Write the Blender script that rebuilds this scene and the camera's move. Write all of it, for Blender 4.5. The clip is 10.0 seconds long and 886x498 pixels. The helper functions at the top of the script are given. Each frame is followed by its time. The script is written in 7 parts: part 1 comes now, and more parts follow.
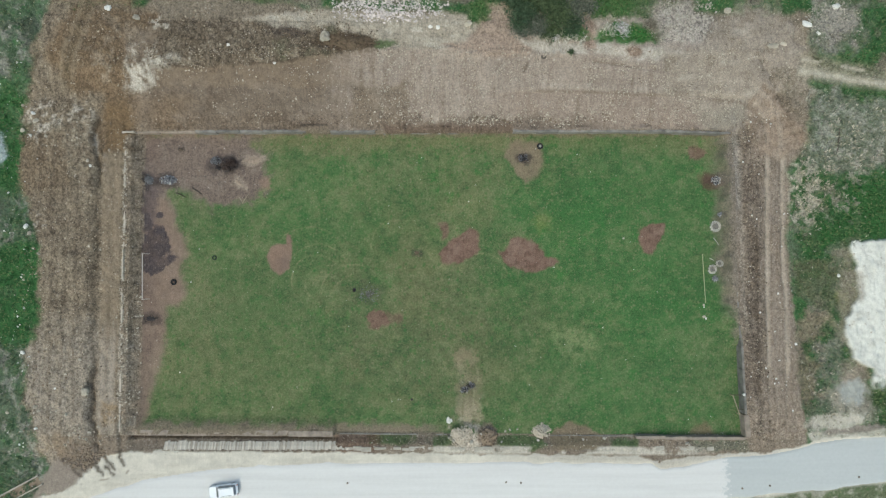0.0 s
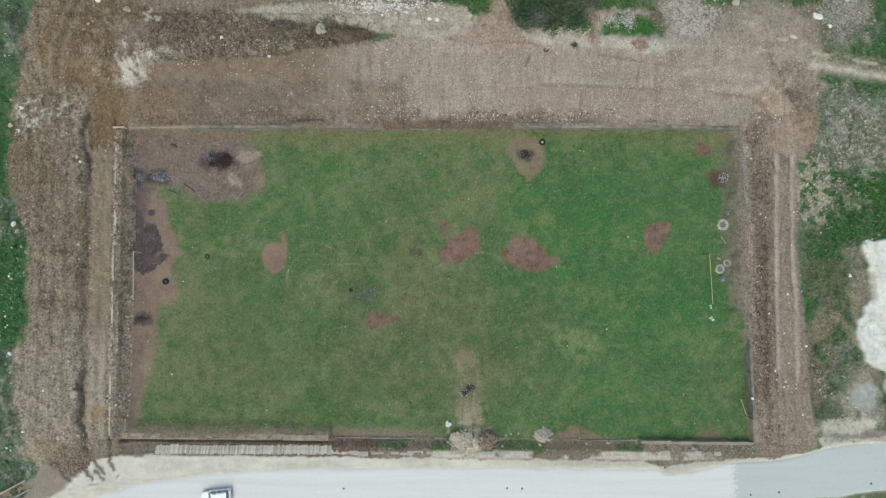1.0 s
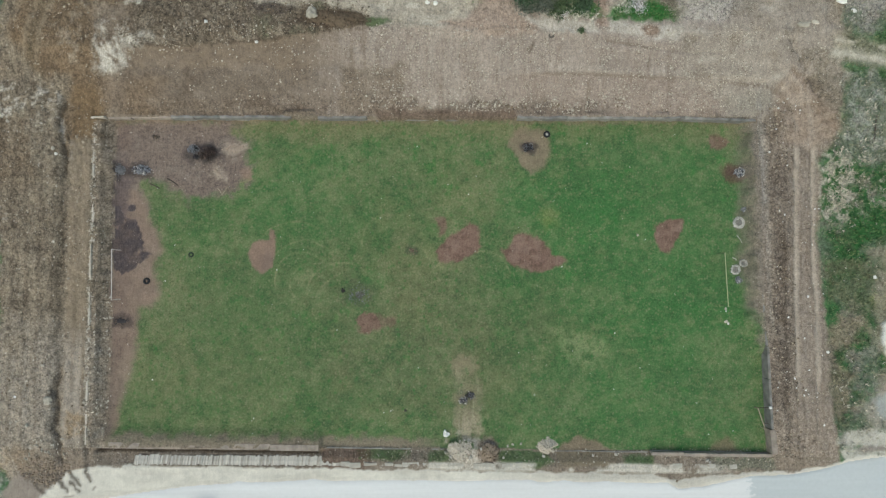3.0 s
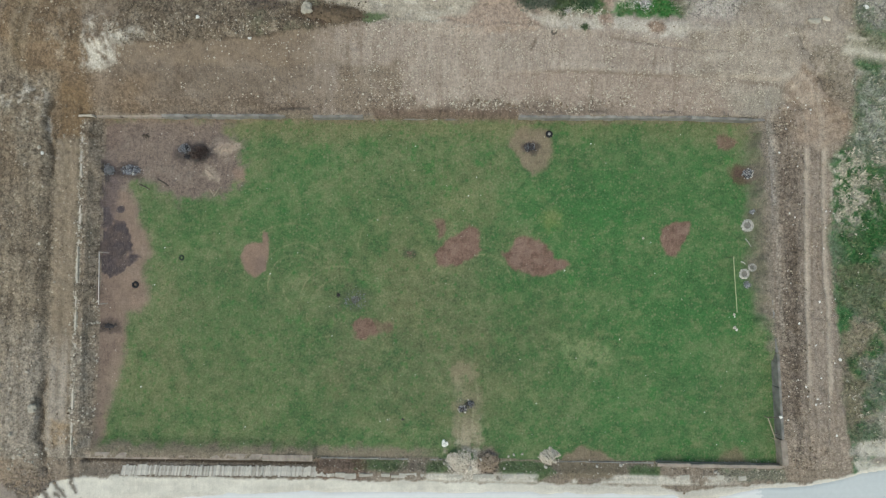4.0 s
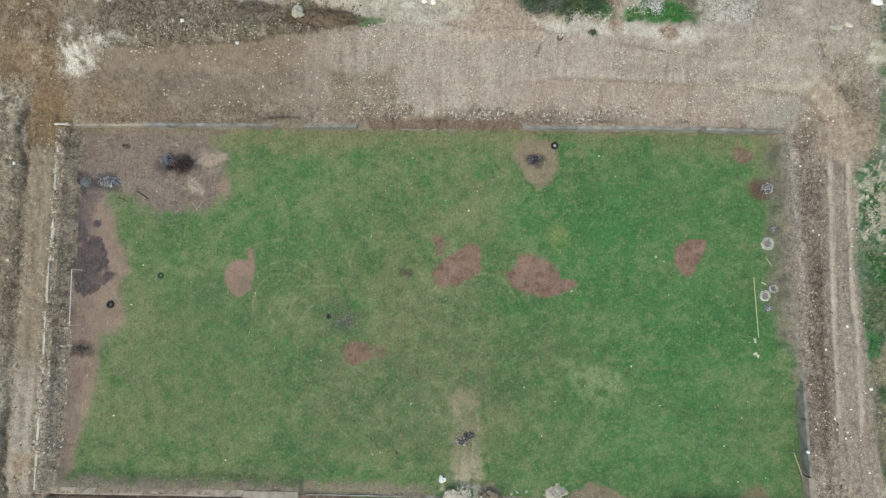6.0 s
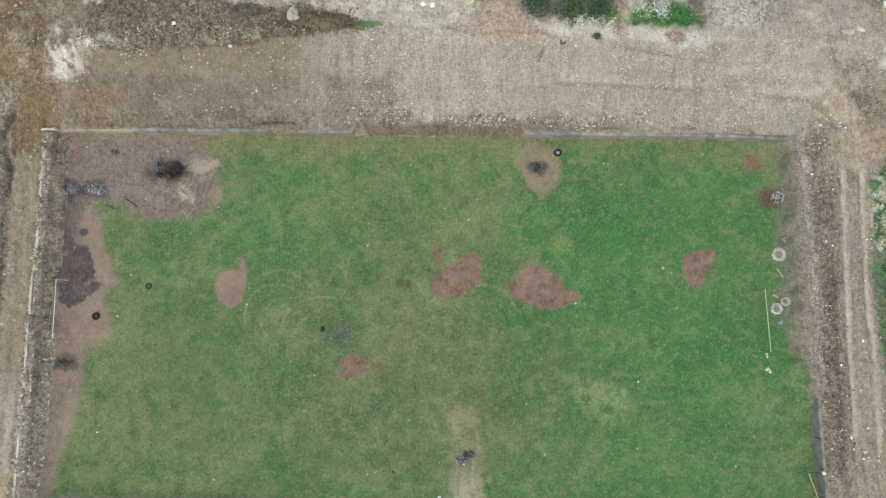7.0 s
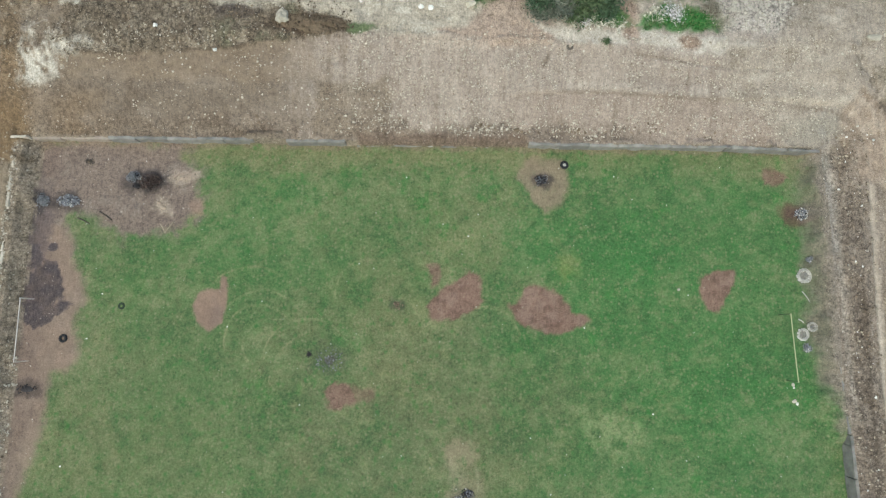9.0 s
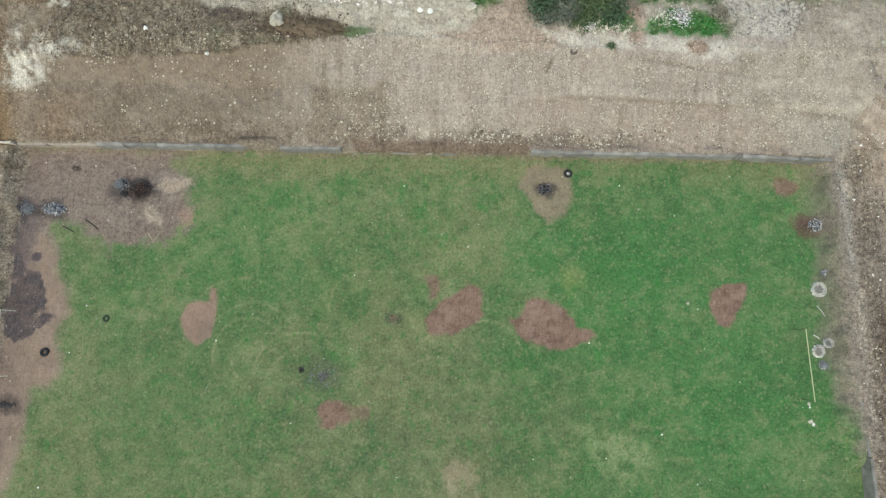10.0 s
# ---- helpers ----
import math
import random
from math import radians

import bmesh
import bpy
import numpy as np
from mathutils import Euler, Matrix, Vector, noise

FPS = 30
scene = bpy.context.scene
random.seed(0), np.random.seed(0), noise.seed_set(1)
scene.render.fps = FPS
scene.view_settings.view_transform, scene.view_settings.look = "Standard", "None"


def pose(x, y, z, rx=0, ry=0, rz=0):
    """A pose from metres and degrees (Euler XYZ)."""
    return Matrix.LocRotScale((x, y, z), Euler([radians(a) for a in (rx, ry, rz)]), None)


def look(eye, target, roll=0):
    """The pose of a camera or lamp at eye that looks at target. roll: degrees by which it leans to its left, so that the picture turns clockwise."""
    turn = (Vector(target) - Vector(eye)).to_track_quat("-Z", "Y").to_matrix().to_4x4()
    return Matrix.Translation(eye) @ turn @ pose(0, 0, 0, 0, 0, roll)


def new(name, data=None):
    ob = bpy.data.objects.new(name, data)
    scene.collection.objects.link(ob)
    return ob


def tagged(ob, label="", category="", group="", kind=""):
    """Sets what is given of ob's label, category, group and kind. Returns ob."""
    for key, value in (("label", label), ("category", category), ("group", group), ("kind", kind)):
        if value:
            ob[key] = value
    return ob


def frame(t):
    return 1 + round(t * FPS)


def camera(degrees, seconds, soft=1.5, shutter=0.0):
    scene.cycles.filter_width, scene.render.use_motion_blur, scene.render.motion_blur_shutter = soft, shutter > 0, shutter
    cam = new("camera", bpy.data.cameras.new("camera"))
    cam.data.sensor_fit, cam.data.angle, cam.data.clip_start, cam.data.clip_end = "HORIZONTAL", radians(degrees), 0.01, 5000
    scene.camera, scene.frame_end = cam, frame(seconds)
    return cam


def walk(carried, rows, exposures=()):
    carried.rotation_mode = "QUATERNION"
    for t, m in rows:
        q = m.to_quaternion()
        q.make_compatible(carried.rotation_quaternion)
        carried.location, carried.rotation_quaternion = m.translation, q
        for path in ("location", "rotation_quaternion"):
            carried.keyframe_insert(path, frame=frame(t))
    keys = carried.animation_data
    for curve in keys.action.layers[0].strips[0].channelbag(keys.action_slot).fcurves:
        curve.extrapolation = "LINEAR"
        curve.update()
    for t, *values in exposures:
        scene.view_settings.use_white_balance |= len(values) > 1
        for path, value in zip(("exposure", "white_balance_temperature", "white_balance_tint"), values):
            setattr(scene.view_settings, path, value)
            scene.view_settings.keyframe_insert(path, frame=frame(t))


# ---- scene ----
cam = camera(77.4, 10.0, soft=1.3)
SKY, SUN, GRAIN = 0.148, 0.6, 1.2
PATH = [
    (0, -0.999, -1.276, 89.270, 2.733, -0.686, -0.273),
    (0.5, -0.791, -1.342, 88.045, 2.744, -0.578, -0.235),
    (1, -0.605, -1.392, 86.802, 2.762, -0.522, -0.197),
    (1.5, -0.438, -1.428, 85.544, 2.769, -0.489, -0.157),
    (2, -0.289, -1.448, 84.272, 2.784, -0.442, -0.115),
    (2.5, -0.154, -1.455, 82.987, 2.792, -0.393, -0.071),
    (4, 0.176, -1.396, 79.071, 3.193, -0.349, 0.077),
    (4.5, 0.270, -1.352, 77.751, 3.658, -0.344, 0.132),
    (5, 0.358, -1.296, 76.425, 4.138, -0.349, 0.190),
    (5.5, 0.442, -1.229, 75.095, 4.618, -0.322, 0.253),
    (7, 0.699, -0.967, 71.096, 6.257, -0.282, 0.464),
    (7.5, 0.791, -0.861, 69.765, 6.765, -0.274, 0.544),
    (8, 0.891, -0.747, 68.437, 7.326, -0.266, 0.629),
    (8.5, 1.000, -0.624, 67.114, 7.810, -0.246, 0.720),
    (9, 1.120, -0.495, 65.798, 8.282, -0.231, 0.815),
    (9.5, 1.253, -0.358, 64.489, 8.866, -0.189, 0.917),
    (10, 1.401, -0.215, 63.189, 9.535, -0.137, 1.025),
]
walk(cam, [(t, pose(x, y, z, rx, ry, rz)) for t, x, y, z, rx, ry, rz in PATH],
     exposures=[(0, 0.32, 6650, -4), (2.5, 0.30, 6650, -4), (4, 0.37, 6650, -4), (5.5, 0.58, 6650, -4), (7, 0.72, 6650, -4), (10, 0.73, 6650, -5)])

# ---------------------------------------------------------------- world, sun
world = bpy.data.worlds.new("overcast_sky")
scene.world = world
world.use_nodes = True
wn = world.node_tree
wn.nodes.clear()
sky = wn.nodes.new("ShaderNodeTexSky")
sky.sky_type = "NISHITA"
sky.sun_disc = False
sky.sun_elevation = radians(57)
sky.sun_rotation = radians(204)
sky.air_density, sky.dust_density, sky.ozone_density = 1.0, 3.0, 1.0
bg = wn.nodes.new("ShaderNodeBackground")
bg.inputs["Strength"].default_value = SKY
wo = wn.nodes.new("ShaderNodeOutputWorld")
wn.links.new(sky.outputs[0], bg.inputs[0])
wn.links.new(bg.outputs[0], wo.inputs[0])
sun_data = bpy.data.lights.new("sun", "SUN")
sun_data.energy, sun_data.angle, sun_data.color = SUN, radians(40), (1.0, 0.98, 0.95)
sun = new("sun", sun_data)
sun.matrix_world = look((-10, -22, 62), (0, 0, 0))


# ---------------------------------------------------------------- noise and shape masks
def vnoise(x, y, s=0):
    """Smooth value noise in 0..1 on arrays, one cell a unit."""
    xi, yi = np.floor(x), np.floor(y)
    fx, fy = x - xi, y - yi
    fx, fy = fx * fx * (3 - 2 * fx), fy * fy * (3 - 2 * fy)
    xi, yi = xi.astype(np.int64), yi.astype(np.int64)

    def h(a, b):
        n = (a * 374761393 + b * 668265263 + s * 974711) & 0xFFFFFFFF
        n = ((n ^ (n >> 13)) * 1274126177) & 0xFFFFFFFF
        n = ((n ^ (n >> 16)) * 2246822519) & 0xFFFFFFFF
        return ((n >> 8) & 0xFFFF) / 65535.0

    a = h(xi, yi) * (1 - fx) + h(xi + 1, yi) * fx
    b = h(xi, yi + 1) * (1 - fx) + h(xi + 1, yi + 1) * fx
    return a * (1 - fy) + b * fy


def fbm(x, y, size, octaves=4, s=0, gain=0.55):
    """Layered noise, about -1..1, the largest forms size metres wide."""
    out, amp, tot, f = 0.0, 1.0, 0.0, 1.0 / size
    for o in range(octaves):
        out = out + amp * (vnoise(x * f + 17.3 * o, y * f - 9.1 * o, s + 31 * o) * 2 - 1)
        tot += amp
        amp *= gain
        f *= 2.03
    return out / tot * 1.6


def step(a, b, v):
    t = np.clip((v - a) / (b - a), 0, 1)
    return t * t * (3 - 2 * t)


def lerp(a, b, t):
    return a + (b - a) * t


def blob(x, y, cx, cy, rx, ry, turn=0.0, edge=0.15, ragged=0.25, s=0, size=1.6):
    """A patch with an uneven rim: 1 inside, 0 outside."""
    c, n = math.cos(radians(turn)), math.sin(radians(turn))
    out = np.zeros(np.shape(x))
    reach = 1 + edge + 1.7 * ragged
    near = (np.abs(x - cx) < reach * max(rx, ry)) & (np.abs(y - cy) < reach * max(rx, ry))
    x, y = x[near], y[near]
    if len(x):
        dx, dy = x - cx, y - cy
        d = np.hypot((dx * c + dy * n) / rx, (-dx * n + dy * c) / ry)
        d = d + ragged * fbm(x, y, size, 4, s)
        out[near] = 1 - step(1 - edge, 1 + edge, d)
    return out


def ring(x, y, cx, cy, r, width, a0, a1, s=0):
    """A thin arc on the ground, from angle a0 to a1 in degrees."""
    out = np.zeros(np.shape(x))
    near = np.abs(np.hypot(x - cx, y - cy) - r) < width + 0.4
    x, y = x[near], y[near]
    if len(x):
        d = np.abs(np.hypot(x - cx, y - cy) - r + 0.15 * fbm(x, y, 2.5, 2, s))
        ang = (np.degrees(np.arctan2(y - cy, x - cx)) - a0) % 360
        span = a1 - a0
        out[near] = (1 - step(width * 0.4, width, d)) * step(0, 12, ang) * (1 - step(span - 12, span, ang)) * (0.5 + 0.5 * fbm(x, y, 1.2, 2, s + 3))
    return out


def patch(x, y, pts, soft=0.2, ragged=0.25, s=0, size=1.0):
    """An area with corners pts and an uneven rim: 1 inside, 0 outside."""
    pts = np.asarray(pts, dtype=float)
    out = np.zeros(np.shape(x))
    m = soft + 2 * ragged
    near = (x > pts[:, 0].min() - m) & (x < pts[:, 0].max() + m) & (y > pts[:, 1].min() - m) & (y < pts[:, 1].max() + m)
    px, py = x[near], y[near]
    if len(px):
        px, py = px + ragged * fbm(px, py, size, 4, s), py + ragged * fbm(px, py, size, 4, s + 7)
        d, odd = np.full(px.shape, 1e9), np.zeros(px.shape, dtype=bool)
        for (ax, ay), (bx, by) in zip(pts, np.roll(pts, -1, axis=0)):
            ux, uy = bx - ax, by - ay
            k = np.clip(((px - ax) * ux + (py - ay) * uy) / max(ux * ux + uy * uy, 1e-9), 0, 1)
            d = np.minimum(d, np.hypot(px - ax - k * ux, py - ay - k * uy))
            if uy:
                odd ^= ((ay > py) != (by > py)) & (px < (py - ay) / uy * ux + ax)
        out[near] = step(-soft, soft, np.where(odd, d, -d))
    return out


def trail(x, y, pts, width, ragged=0.2, s=0, size=2.0):
    """A soft line along pts, fading out sideways."""
    pts = np.asarray(pts, dtype=float)
    out = np.zeros(np.shape(x))
    m = 3 * width + 2 * ragged
    near = (x > pts[:, 0].min() - m) & (x < pts[:, 0].max() + m) & (y > pts[:, 1].min() - m) & (y < pts[:, 1].max() + m)
    px, py = x[near], y[near]
    if len(px):
        px, py = px + ragged * fbm(px, py, size, 3, s), py + ragged * fbm(px, py, size, 3, s + 7)
        d = np.full(px.shape, 1e9)
        for (ax, ay), (bx, by) in zip(pts, pts[1:]):
            ux, uy = bx - ax, by - ay
            k = np.clip(((px - ax) * ux + (py - ay) * uy) / max(ux * ux + uy * uy, 1e-9), 0, 1)
            d = np.minimum(d, np.hypot(px - ax - k * ux, py - ay - k * uy))
        out[near] = np.exp(-(d / width) ** 2)
    return out


# ---------------------------------------------------------------- plan of the place
WEST, EAST, NORTH = -50.2, 47.4, 21.7


def south(x):
    """The pit's south wall, inner face."""
    return -26.3 - 0.0155 * x


def bend(x):
    """North edge of the white road."""
    return np.interp(x, [-90, -62, -55.7, -52.3, -47.1, -38.4, -29.6, -16.4, 1.3, 19.1, 32.6, 34.3, 37, 41.5, 46, 50.5, 55, 58.7, 64.1, 70.3, 120],
                     [-56, -39.5, -35.6, -34.6, -32.7, -31.4, -30.8, -30.4, -30.5, -30.7, -30.9, -31.8, -31.5, -30.7, -29.9, -29.7, -29.0, -27.9, -27.1, -27.0, -22])


def bend_south(x):
    return np.interp(x, [-90, -55, -20, 30, 42, 48.5, 54.8, 63.8, 70, 120], [-64, -44, -39, -38.4, -37.0, -36.4, -35.8, -35.1, -34.4, -29])


def shoulder_edge(x):
    """North edge of the pale dust beside the road."""
    return np.interp(x, [-63.6, -58.8, -55.9, -52.9, -48.9, -42.8, -25.2, -12.8, 1.3, 19.1, 30.8, 33.5, 36, 46, 51, 55, 58.7, 64],
                     [-35.5, -34.4, -31.5, -29.1, -28.6, -28.5, -28.7, -28.9, -29.2, -29.6, -29.8, -30.9, -30.4, -29.6, -29.5, -28.8, -27.7, -26.9])


def wall_e(y):
    """Inner face of the east wall."""
    return np.interp(y, [-27, -24, -20, -11.6, -8, -2.6, 6.4, 15.5, 21.1], [47.75, 47.6, 47.45, 47.3, 47.1, 46.9, 46.9, 46.9, 46.55])


def green_e(y):
    """Where the eastern track ends and the weeds begin."""
    return np.interp(y, [-27, -24, -20.5, -13.4, -6.3, 2.7, 15.5, 19.5, 24], [57.4, 57.0, 56.2, 55.7, 55.5, 55.2, 55.5, 57.5, 58])


def green_w(y):
    """Where the western bank ends and the weeds begin."""
    return np.interp(y, [-30.6, -28, -22.9, -19.4, -15.1, -12.5, -10.8, -7.3, 3.2, 8.5, 15.6, 18.3, 21.9, 25.5, 29.2, 34.6, 39.7, 42.9],
                     [-61, -62.4, -62.5, -63.9, -63.6, -64.6, -62.6, -62.4, -62.4, -64.3, -65.9, -66.1, -65.4, -65.7, -63.6, -63.3, -60.8, -58.7])


def gully_w(y):
    return np.interp(y, [-28.2, -23, -14.4, -2.1, 15.7, 20.6, 24.7], [-53.6, -54.5, -54.2, -54.5, -54.3, -55.1, -54.3])


def rut_e(y, k):
    """The two ruts of the eastern track."""
    return np.interp(y, [-25, -16, -8, 2, 15, 18], [[51.5, 51.6, 51.7, 51.8, 52.2, 52.3], [54.3, 54.5, 54.7, 54.4, 54.7, 54.8]][k])


def rough_foot(x):
    """Foot of the rough bank on top of the north slope."""
    return np.interp(x, [-43, -37, -30, -24, -17.4, -14.8, -9], [31.2, 31.4, 31.6, 32.1, 32.9, 33.5, 34.2])


LEDGE = [(6, 27.7), (15, 27.8), (21.7, 27.8), (28.2, 27.4), (34.8, 27.2), (41.3, 27.3), (47.9, 26.8), (50.7, 25.6), (51.9, 23.7), (52.3, 20)]
SCARP = [(50.3, 32.3), (51.9, 30.2), (53.4, 28), (54.6, 26.3), (56.4, 24.4)]


def height(x, y):
    """Height of the ground."""
    rough = fbm(x, y, 1.3, 4, 5)
    broad = fbm(x, y, 9.0, 3, 8)
    ys = south(x)
    xe = x + EAST - wall_e(y)
    # the land round the pit
    north = np.interp(y, [21.85, 22.2, 26, 30, 33.5, 37, 80], [1.2, 1.3, 2.5, 3.8, 4.8, 5.0, 5.2])
    west = np.interp(x, [-90, -67, -63.5, -61, -57, -55.5, -54.3, -50.4], [2.2, 2.2, 2.9, 3.0, 2.6, 2.5, 1.9, 1.8])
    west = west * step(-50.0, -50.8, x)
    east = np.interp(xe, [47.6, 49.0, 51, 52.2, 56, 57, 64, 90], [1.3, 1.7, 1.9, 1.7, 1.7, 1.6, 1.6, 1.6]) * step(47.2, 47.5, xe)
    east = east + step(6, 32, y) * step(54, 58, x) * 2.6
    fall = step(-24.5, -30.5, y)
    low = np.interp(y, [-200, -29.2, -28.7, -27.6, -25], [1.0, 1.0, 1.0, 0.85, 0.85])
    land = np.maximum(np.maximum(west, east), np.where(y > 21.85, north, 0))
    land = lerp(land, np.minimum(land, 1.05), fall)
    land = np.where((y < ys) & (land < low), low, land)
    ease = np.maximum(step(-17.4, -16.6, x) * step(1.2, 0.4, x), step(7.5, 8.5, x) * step(30.8, 30.2, x))
    land = np.where(y < ys, lerp(land, np.minimum(land, 0.12 + 0.95 * step(0.0, 2.1, ys - y)), ease), land)
    # trench behind the western part of the south wall
    t = (1 - step(-17.5, -16.5, x)) * step(-49.5, -48.5, x)
    gap = ys - 0.45 - y
    land = lerp(land, np.interp(gap, [0, 0.42, 0.55, 0.9, 2.2], [-0.9, -0.85, 0.3, 0.36, 0.84]), t * step(-0.05, 0.0, gap) * (1 - step(2.1, 2.3, gap)))
    out = np.maximum(np.maximum(step(WEST + 0.1, WEST - 0.1, x), step(EAST + 0.1, EAST + 0.25, xe)),
                     np.maximum((y > 21.85) * 1.0, (y < ys - 0.3) * 1.0))
    out = np.where((ease > 0.5) & (y < ys), 1.0, out)
    bumps = np.where(out > 0.5, 0.07 + 0.06 * step(1.2, 2.0, land), 0.02)
    bumps = bumps * (1 - 0.75 * ((y > 23) & (y < 33) & (x > -8))) * (1 - 0.8 * step(-28.9, -29.3, y))
    z = np.where(out > 0.5, land, 0.0) + rough * bumps + broad * np.where(out > 0.5, 0.10, 0.04)
    z = z + np.where((out > 0.5) & (np.abs(x) > 48.5), 0.17 * fbm(x, y * 0.35, 1.3, 4, 185, 0.65) + 0.09 * fbm(x, y, 0.8, 3, 301, 0.7), 0.0) * (y > -27)
    z = z + np.where((y > rough_foot(x)) & (y < 38) & (x > -60) & (x < -9), 0.16 * fbm(x, y, 1.1, 4, 302, 0.7) + 0.12, 0.0)
    z = np.where(y < -28.9, 1.0 + 0.02 * rough, z)
    # earth banked against the inside of the walls
    zw = 1.72 * step(-47.3, -50.3, x + 0.5 * fbm(x, y, 3, 3, 11)) + 0.10 * rough
    inner = (y < 21.85) & (y > ys - 0.4) & (x > WEST - 0.1)
    z = np.where(inner & (x < -46.5), np.maximum(z, zw), z)
    zs = 0.88 * step(ys + 2.8, ys + 0.3, y + 0.25 * fbm(x, y, 1.5, 3, 187)) * step(-16.8, -17.4, x)
    z = np.where(inner & (y < ys + 3.2), np.maximum(z, zs), z)
    bury = step(-12.5, -9.5, y + 1.2 * fbm(x, y, 4, 2, 12))
    ze = 1.5 * bury * step(45.4, 47.4, xe + 0.6 * fbm(x, y, 2.5, 3, 13)) + 0.10 * rough * bury
    z = np.where(inner & (x > 45), np.maximum(z, ze), z)
    slump = blob(x, 0 * x, 1.0, 0, 10.5, 1, ragged=0.1, s=14) + 1.25 * blob(x, 0 * x, -20.3, 0, 2.3, 1, ragged=0.1, s=15)
    zn = 1.45 * step(21.2, 22.6, y + 0.25 * fbm(x, y, 2, 3, 16)) * np.clip(slump, 0, 1.25) + 0.05 * rough
    z = np.where((y > 20.5) & (y < 23), np.maximum(z, zn * np.clip(slump, 0, 1)), z)
    crest = np.exp(-((x - WEST) / 0.55) ** 2) * (y < 21.5) * (y > ys + 0.8)
    z = np.where(crest > 0.05, np.maximum(z, 1.66 + 0.3 * step(-0.25, 0.25, fbm(0 * x + 3, y, 2.4, 5, 19, 0.75)) * crest + 0.1 * rough), z)
    # ledge, low berm and scarp left by the grader on the north slope
    near = (y > 17) & (y < 36) & (x > -32)
    lx, ly = x[near], y[near]
    top = ly - np.interp(lx, [6, 22, 28, 35, 41, 48], [27.7, 27.8, 27.4, 27.2, 27.3, 26.8]) + 0.12 * fbm(lx, 0 * lx, 3, 3, 188)
    add = 0.28 * step(8, 14, lx) * step(51, 46, lx) * np.exp(-(np.clip(top, 0, 9) / 1.3) ** 2) * step(-0.1, 0.12, top)
    berm = ly - 33.6 + 0.02 * lx + 0.4 * fbm(lx, 0 * lx, 5, 3, 189)
    add = add + (0.16 + 0.1 * rough[near]) * np.exp(-(berm / 0.35) ** 2) * step(-30, -24, lx) * step(24, 20, lx)
    add = add - 0.35 * trail(lx, ly, SCARP, 0.55, 0.35, 303) - 0.12 * trail(lx, ly, LEDGE[5:], 0.5, 0.15, 304)
    add = add - 0.12 * trail(lx, ly, [(24, 32), (31.2, 31.2), (36.4, 30.7), (40.9, 30.8)], 0.2, 0.15, 305)
    z[near] += add
    # soil spilt over parts of the north wall
    talus = (0.1 + 0.4 * fbm(x, 0.5 * y, 2.2, 4, 308, 0.7)) * step(20.9, 21.75, y + 0.15 * rough) * (y < 21.86) * step(-48.5, -47.5, x) * step(46, 45, x)
    z = np.where(talus > 0, np.maximum(z, talus), z)
    spill = np.exp(-((y - 22.15) / 0.5) ** 2) * (y > 21.6)
    z = z + spill * (0.5 * step(0.15, 0.7, fbm(x, 0.4 * y, 3.2, 4, 306, 0.7)) + 0.25 * step(0.0, 0.8, fbm(x, y, 0.9, 3, 307))) * step(-49, -48, x) * step(47, 46, x)
    # gap in the south wall with a ramp of rubble
    ramp = blob(x, y, 3.9, -27.2, 2.9, 2.0, edge=0.5, ragged=0.2, s=17)
    z = np.maximum(z, ramp * (0.95 + 0.12 * rough))
    # wheel ruts
    rut = np.exp(-((x - rut_e(y, 0)) / 0.35) ** 2) + np.exp(-((x - rut_e(y, 1)) / 0.35) ** 2)
    z = z - 0.22 * rut * step(19, 17, y) * step(-27, -25, y)
    rut = np.exp(-((x + 51.9) / 0.4) ** 2) + np.exp(-((x + 53.8) / 0.4) ** 2)
    z = z - 0.12 * rut * step(22, 19, y) * step(-27, -24, y)
    deep = 0.12 + 0.45 * step(12, 16, y) + 0.55 * step(-13, -17, y)
    z = z - deep * np.exp(-((x - gully_w(y) - 0.35 * fbm(x, y, 2.5, 4, 18)) / (0.25 + 0.2 * deep)) ** 2) * step(26, 23, y) * step(-29, -27.5, y)
    # loose limestone tipped beside the eastern track
    lime = lime_mask(x, y)
    z = z + lime * (0.6 + 0.12 * broad + 0.03 * rough)
    return z


def lime_mask(x, y):
    """Tipped limestone east of the track, its rim broken by the machine's blade."""
    rim = np.interp(y, [-21, -19, -16.3, -15.9, -14.5, -11.3, -8.6, -7.4, -5, 0.3, 2.7, 4.5], [68.4, 67.8, 68.0, 66.6, 64.7, 63.9, 63.7, 64.6, 66.4, 65.9, 65.0, 65.2])
    w = 0.35 * fbm(x, y, 1.5, 4, 21)
    return step(rim - 0.15, rim + 0.25, x + w) * step(3.9, 3.4, y - 0.08 * (x - 65) + w) * step(-19.8, -19.2, y + w)


# ---------------------------------------------------------------- materials
def rgb(r, g, b):
    """A base colour from 0..255 values."""
    f = lambda v: ((v / 255 + 0.055) / 1.055) ** 2.4 if v > 10 else v / 255 / 12.92
    return (f(r), f(g), f(b), 1.0)


def nodes_of(name):
    m = bpy.data.materials.new(name)
    m.use_nodes = True
    nt = m.node_tree
    nt.nodes.clear()
    out = nt.nodes.new("ShaderNodeOutputMaterial")
    p = nt.nodes.new("ShaderNodeBsdfPrincipled")
    nt.links.new(p.outputs[0], out.inputs[0])
    return m, nt, p


def node(nt, kind, **sets):
    n = nt.nodes.new(kind)
    for k, v in sets.items():
        if k in n.inputs:
            n.inputs[k].default_value = v
    return n


